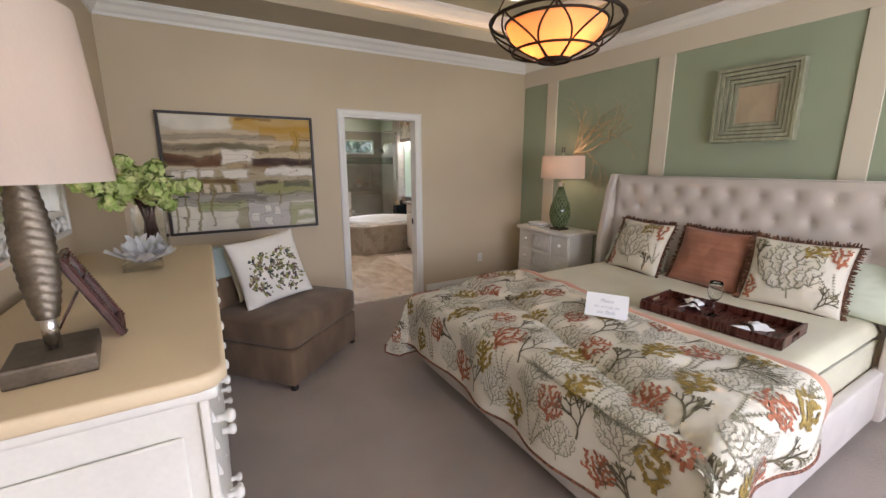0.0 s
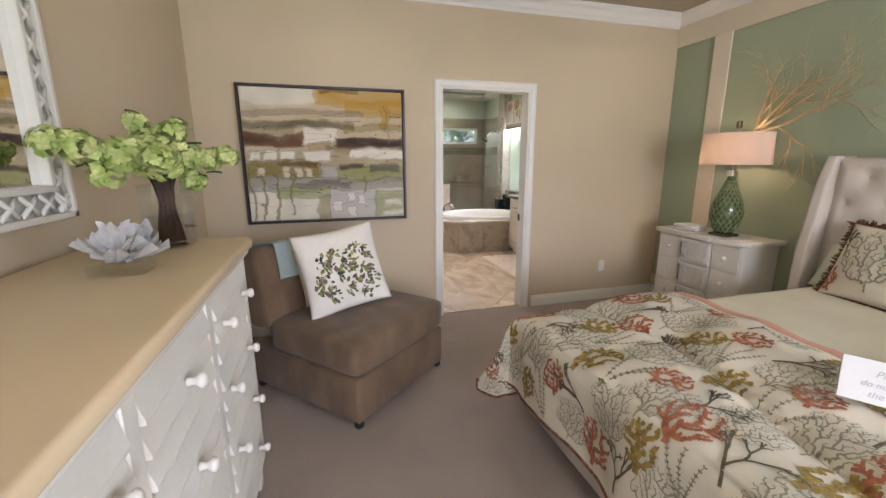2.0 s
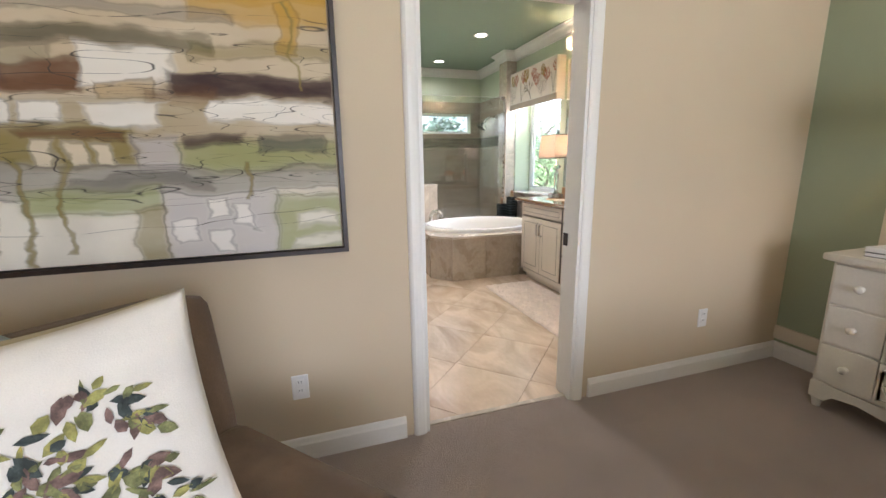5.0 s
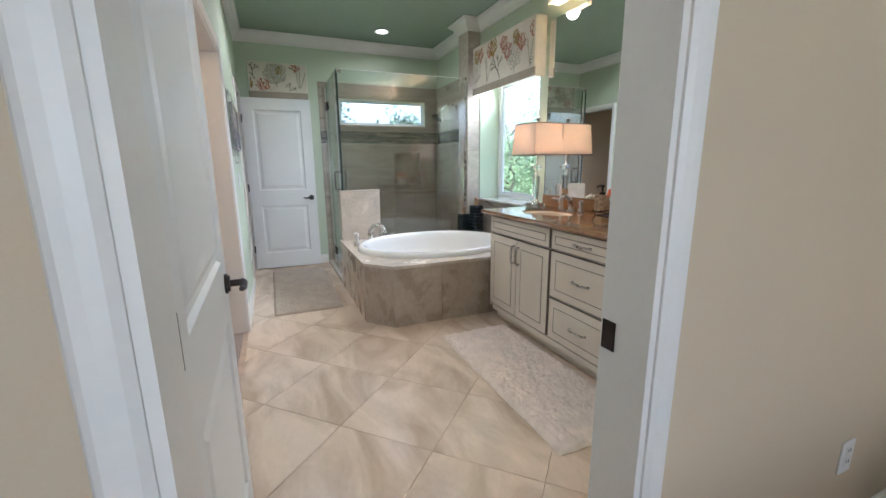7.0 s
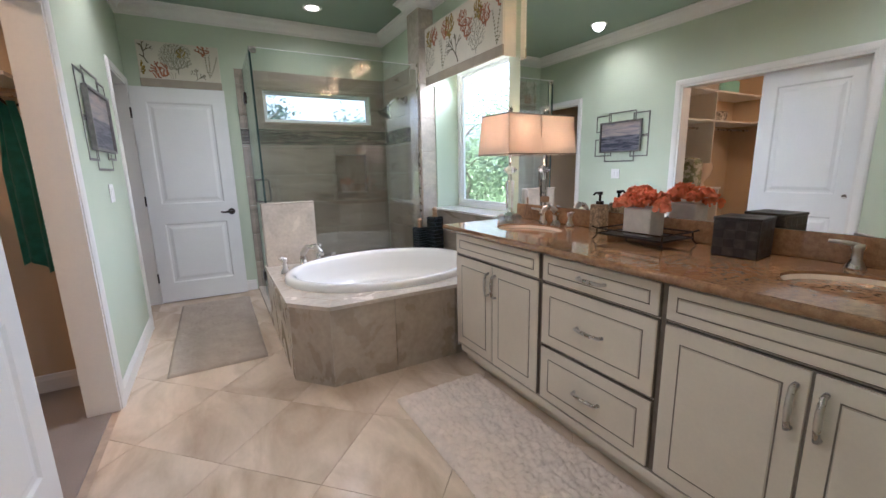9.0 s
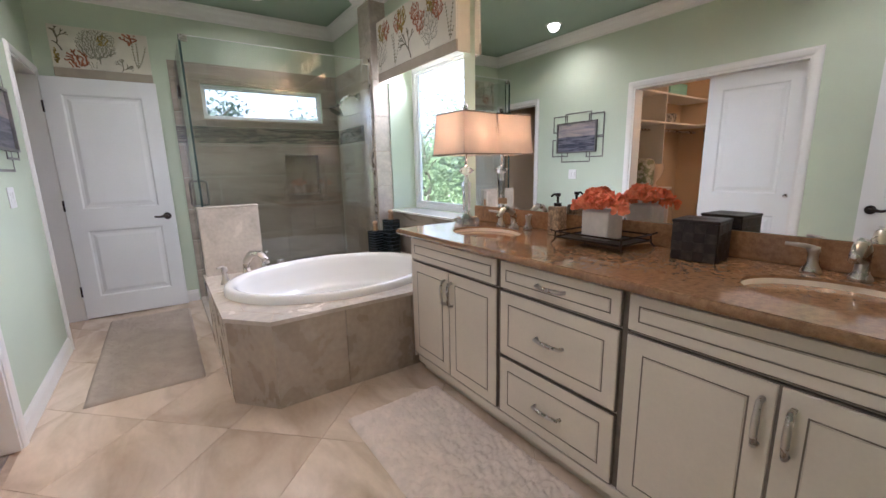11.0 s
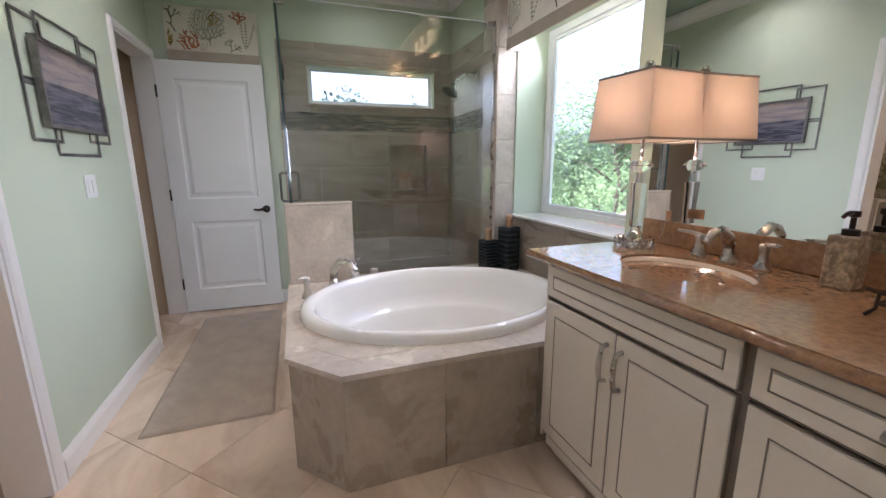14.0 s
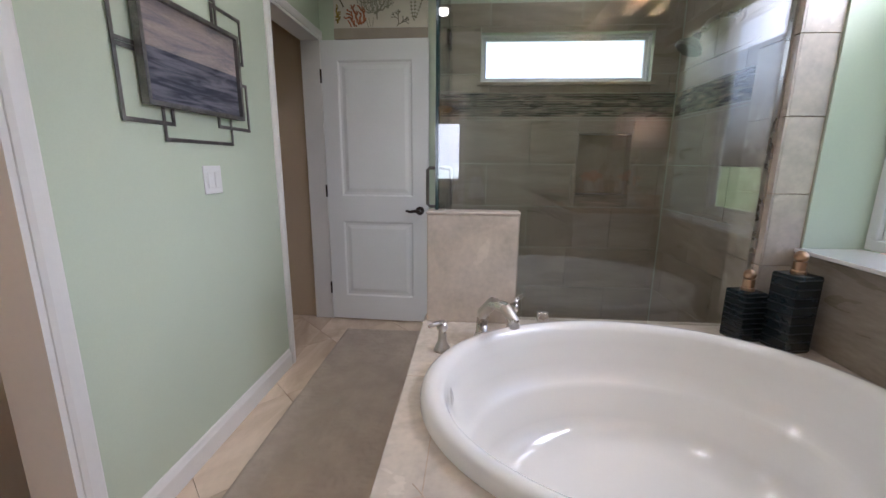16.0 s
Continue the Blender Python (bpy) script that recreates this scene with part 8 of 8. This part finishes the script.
# ---- closet and water closet ----
lamp("closet_lamp", "POINT", pose(0.1, 5.6, 2.40), 34, WARM, radius=0.08)
cl = thing("closet_ceiling_light", 0.1, 5.6, 2.5, "small round closet ceiling light", "ceiling light")
part("dish", lathe(bmesh.new(), [(0, -0.02), (0.08, -0.015), (0.10, 0.0), (0, 0.0)], 24), M_TRIM, cl, smooth=True)
shelf = thing("closet_shelving", -0.4, 7.26, 0, "white closet shelving with a hanging rail", "shelving")
for z in (1.72, 2.05):
    part("shelf", boxed(-0.44, -0.36, z, 1.35, 0.03, z + 0.02, 0.002), M_TRIM, shelf)
part("upright", boxed(0.72, -0.36, 1.25, 0.74, 0.03, 2.3, 0.002), M_TRIM, shelf)
part("rail", tube(bmesh.new(), [(-0.43, -0.18, 1.66), (1.34, -0.18, 1.66)], 0.014, 10), M_NICKEL, shelf, smooth=True)
for z in (1.72,):
    ws2 = thing("wall_shelf", -0.6, 5.6, z, "white closet wall shelf", "shelf")
    part("board", boxed(-0.25, -1.35, 0, 0.15, 1.28, 0.02, 0.002), M_TRIM, ws2)
    part("rail", tube(bmesh.new(), [(0.0, -1.34, -0.06), (0.0, 1.27, -0.06)], 0.014, 10), M_NICKEL, ws2, smooth=True)
bk = thing("storage_basket", 0.05, 7.08, 1.74, "white speckled round storage basket on the shelf", "basket")
part("basket", lathe(bmesh.new(), [(0, 0), (0.14, 0), (0.155, 0.11), (0.148, 0.11), (0.135, 0.01), (0, 0.01)], 32), mat("speckled_weave", (0.66, 0.60, 0.52), 0.9, var=0.4, scale=40, fine=90, bump=0.5), bk, smooth=40)
bx = thing("storage_box", 0.05, 7.06, 2.07, "mint green storage box on the upper shelf", "box")
part("box", boxed(-0.2, -0.15, 0, 0.2, 0.12, 0.13, 0.006), mat("mint_card", (0.24, 0.50, 0.42), 0.7, var=0.05, bump=0.02), bx)
rob = thing("hanging_towel", 0.86, 7.18, 1.62, "teal green bath towel hanging from a closet hook", "towel", rz=-40)
part("hook", tube(bmesh.new(), [(0, 0.14, 0.03), (0, 0.0, 0.0), (0, -0.04, 0.04)], 0.007, 8), M_BRONZE, rob, smooth=True)
bm = sheet(bmesh.new(), lambda u, v: ((2 * u - 1) * (0.05 + 0.07 * min(1, v * 2.5)), 0.02 * math.sin(u * 13) - 0.01, 0.02 - 0.86 * v + 0.03 * math.sin(u * 6) * v), 40, 30)
bmesh.ops.solidify(bm, geom=bm.faces[:], thickness=0.012)
part("cloth", bm, mat("teal_terry", (0.05, 0.30, 0.23), 1.0, var=0.12, scale=20, fine=380, bump=0.8, dist=0.006, sheen=0.3), rob, smooth=True)
bagt = thing("patterned_pillow", 0.56, 7.06, 0.956, "cream and sage leaf-pattern pillow standing on the console", "pillow")
part("cover", pad(bmesh.new(), -0.12, -0.16, 0, 0.06, 0.16, 0.36, 0.07, 0.0), mat("leaf_pattern", (0.60, 0.56, 0.42), 0.9, var=0.5, scale=16, fine=90, bump=0.2, c2=(0.28, 0.29, 0.16), mix=(0.46, 0.54)), bagt, smooth=True)
cons = thing("closet_console", 0.35, 7.08, 0, "white narrow console in the closet", "console")
part("top", boxed(-0.35, -0.16, 0.93, 0.35, 0.16, 0.955, 0.003), M_TRIM, cons)
for x in (-0.32, 0.32):
    part("side", boxed(x - 0.012, -0.15, 0, x + 0.012, 0.15, 0.93, 0.002), M_TRIM, cons)
urn = thing("ginger_jar", 0.20, 7.06, 0.955, "cream glazed jar standing on the console", "jar")
part("jar", lathe(bmesh.new(), [(0, 0), (0.06, 0), (0.03, 0.06), (0.09, 0.14), (0.12, 0.24), (0.10, 0.32), (0.05, 0.36), (0.06, 0.38), (0.02, 0.42), (0, 0.43)], 28), M_BISQ, urn, smooth=True)

# ---- outdoors ----
M_GRASS = mat("lawn", (0.20, 0.28, 0.09), 1.0, var=0.25, scale=0.6, fine=14, bump=0.5, dist=0.05)
M_LEAFO = mat("bright_foliage", (0.16, 0.23, 0.085), 0.6, var=0.3, scale=2.5, fine=40, bump=0.1, c2=(0.08, 0.14, 0.045))
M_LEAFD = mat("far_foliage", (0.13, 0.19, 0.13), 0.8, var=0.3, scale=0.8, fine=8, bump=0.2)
M_BARK = mat("grey_bark", (0.22, 0.18, 0.14), 0.9, var=0.3, scale=12, fine=60, bump=0.6, dist=0.01)
M_ROOF = mat("terracotta_roof_tile", (0.42, 0.20, 0.13), 0.8, var=0.2, scale=8, fine=60, bump=0.3, rand=0.2)
GZ = -3.3
bm = bmesh.new()
sheet(bm, lambda u, v: (-900 + 1800 * u, -900 + 1800 * v, GZ), 4, 4)
struct("ground", bm, M_GRASS, "green lawn that reaches the far trees", "ground")
struct("path", boxed(9.5, -8, GZ, 11.5, 40, GZ + 0.03), mat("pale_concrete", (0.42, 0.40, 0.36), 0.9, var=0.1, scale=2, fine=40, bump=0.2), "pale concrete garden path", "path")


def tree(x, y, h, r, seed, material, label, trunk=0.10, n=1700, leaf=0.10):
    t = thing("tree", x, y, GZ, label, "tree", group="garden trees")
    rng = random.Random(seed)
    pts = [(0.15 * math.sin(k * 1.3 + seed), 0.12 * math.cos(k * 1.7 + seed), h * 0.8 * k / 6) for k in range(7)]
    bm = tube(bmesh.new(), pts, [trunk * (1 - 0.12 * k) for k in range(7)], 8)
    tips = []
    for k in range(16):
        z = h * rng.uniform(0.25, 0.8)
        a, ln = rng.uniform(0, 6.283), r * rng.uniform(0.5, 0.95) * (1.15 - 0.6 * z / h)
        p = Vector((0.1, 0.1, z))
        q = p + Vector((math.cos(a) * ln, math.sin(a) * ln, ln * rng.uniform(0.3, 0.8)))
        m = (p + q) / 2 + Vector((0, 0, 0.1))
        tube(bm, [p, m, q], [trunk * 0.45, trunk * 0.3, trunk * 0.08], 6)
        tips += [q, m, (m + q) / 2]
    tips.append(Vector((0, 0, h * 0.9)))
    part("trunk", bm, M_BARK, t, smooth=True)
    vs, fs = [], []
    for k in range(n):
        c = rng.choice(tips)
        p = c + Vector((rng.gauss(0, 1), rng.gauss(0, 1), rng.gauss(0, 0.8))) * r * 0.24
        d = Vector((rng.gauss(0, 1), rng.gauss(0, 1), rng.gauss(0, 0.6))).normalized()
        e = d.orthogonal().normalized()
        s = leaf * rng.uniform(0.6, 1.3)
        i = len(vs)
        vs += [p, p + d * s * 0.5 + e * s * 0.32, p + d * s, p + d * s * 0.5 - e * s * 0.32]
        fs.append((i, i + 1, i + 2, i + 3))
    me = bpy.data.meshes.new("crown")
    me.from_pydata([tuple(v) for v in vs], [], fs)
    me.materials.append(material)
    ob = new("crown", me)
    ob.parent = t
    return tagged(ob, kind="stuff")


tree(10.5, 14.2, 7.6, 2.0, 3, M_LEAFO, "bright green young garden tree by the window", n=8000, leaf=0.11)
tree(13.5, 16.2, 8.2, 2.3, 5, M_LEAFO, "bright green garden tree beside the path", n=7000, leaf=0.11)
tree(9.2, 16.0, 7.6, 1.9, 9, M_LEAFO, "bright green garden tree beside the house", n=6500, leaf=0.11)
tree(16.0, 13.5, 6.5, 2.2, 19, M_LEAFO, "low bright green garden tree on the lawn", n=6000, leaf=0.13)
rng = random.Random(8)
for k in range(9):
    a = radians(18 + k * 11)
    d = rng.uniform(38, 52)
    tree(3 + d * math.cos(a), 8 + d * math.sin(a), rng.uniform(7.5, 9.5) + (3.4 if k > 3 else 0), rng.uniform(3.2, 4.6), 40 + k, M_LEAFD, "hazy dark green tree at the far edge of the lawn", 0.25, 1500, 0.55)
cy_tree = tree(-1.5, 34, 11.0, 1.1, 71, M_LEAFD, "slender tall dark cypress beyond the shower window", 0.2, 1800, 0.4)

roof = thing("neighbour_roof", 8.9, 9.7, GZ + 1.6, "terracotta tiled roof slope of the next wing", "roof")
part("wall", boxed(-0.9, -3.0, -1.6, 4.0, 2.2, 1.5), mat("cream_stucco", (0.62, 0.55, 0.43), 0.9, var=0.06, scale=4, fine=60, bump=0.3), roof)
bm = bmesh.new()
prism(bm, [(-1.2, 1.45), (-1.2, 1.52), (1.5, 2.35), (4.2, 1.52), (4.2, 1.45)], -3.2, 2.4, "y")
part("roof_deck", bm, M_ROOF, roof)
shared = None
for i in range(20):
    for j in range(9):
        if shared is None:
            bm = bmesh.new()

            def arc(u, v):
                a = math.pi * u
                return (0.34 * v, -0.11 * math.cos(a) * (1 - 0.1 * v), 0.06 * math.sin(a) + 0.015 * (1 - v))

            sheet(bm, arc, 8, 1)
            shared = mesh_of("roof_tile", bm, M_ROOF, True)
        ob = new("roof_tile", shared)
        ob.parent = roof
        ob.matrix_basis = pose(-1.22 + j * 0.30, -3.05 + i * 0.27, 1.53 + j * 0.092, 0, -17, 0)

# ---- bath floor tiles, laid on the diagonal ----


def clip(poly, x0, y0, x1, y1):
    """A convex polygon cut down to a rectangle."""
    for axis, lim, sgn in ((0, x0, 1), (0, x1, -1), (1, y0, 1), (1, y1, -1)):
        out = []
        for p, q in zip(poly, poly[1:] + poly[:1]):
            a, b = sgn * (p[axis] - lim), sgn * (q[axis] - lim)
            if a >= 0:
                out.append(p)
            if a * b < 0:
                k = a / (a - b)
                out.append((p[0] + (q[0] - p[0]) * k, p[1] + (q[1] - p[1]) * k))
        poly = out
        if len(poly) < 3:
            return []
    return poly


bfloor = thing("floor_bath", 2.3, 6.4, 0, "sand travertine-look tiles laid on the diagonal", "floor", kind="structure")
S = 0.498
for i in range(-9, 10):
    for j in range(-9, 10):
        g = 0.0014
        u0, v0 = i * S + 0.274, j * S + 0.248
        sq = [(u0 + g, v0 + g), (u0 + S - g, v0 + g), (u0 + S - g, v0 + S - g), (u0 + g, v0 + S - g)]
        c = math.sqrt(0.5)
        sq = [((p[0] - p[1]) * c, (p[0] + p[1]) * c) for p in sq]
        for r in ((1.14 - 2.3, 4.117 - 6.4, 3.62 - 2.3, 8.96 - 6.4), (0.27 - 2.3, 7.42 - 6.4, 1.139 - 2.3, 8.94 - 6.4)):
            q = clip(sq, *r)
            if len(q) > 2:
                mid = (sum(p[0] for p in q) / len(q), sum(p[1] for p in q) / len(q))
                bm = bmesh.new()
                prism(bm, [(p[0] - mid[0], p[1] - mid[1]) for p in q], -0.0088, 0.0)
                part("tile", bm, M_TILE, bfloor).matrix_basis = pose(mid[0], mid[1], 0)
struct("floor_closet", boxed(-0.85, 4.2, -0.0088, 1.10, 7.3, 0.003), M_CARPET, "taupe closet carpet", "carpet")
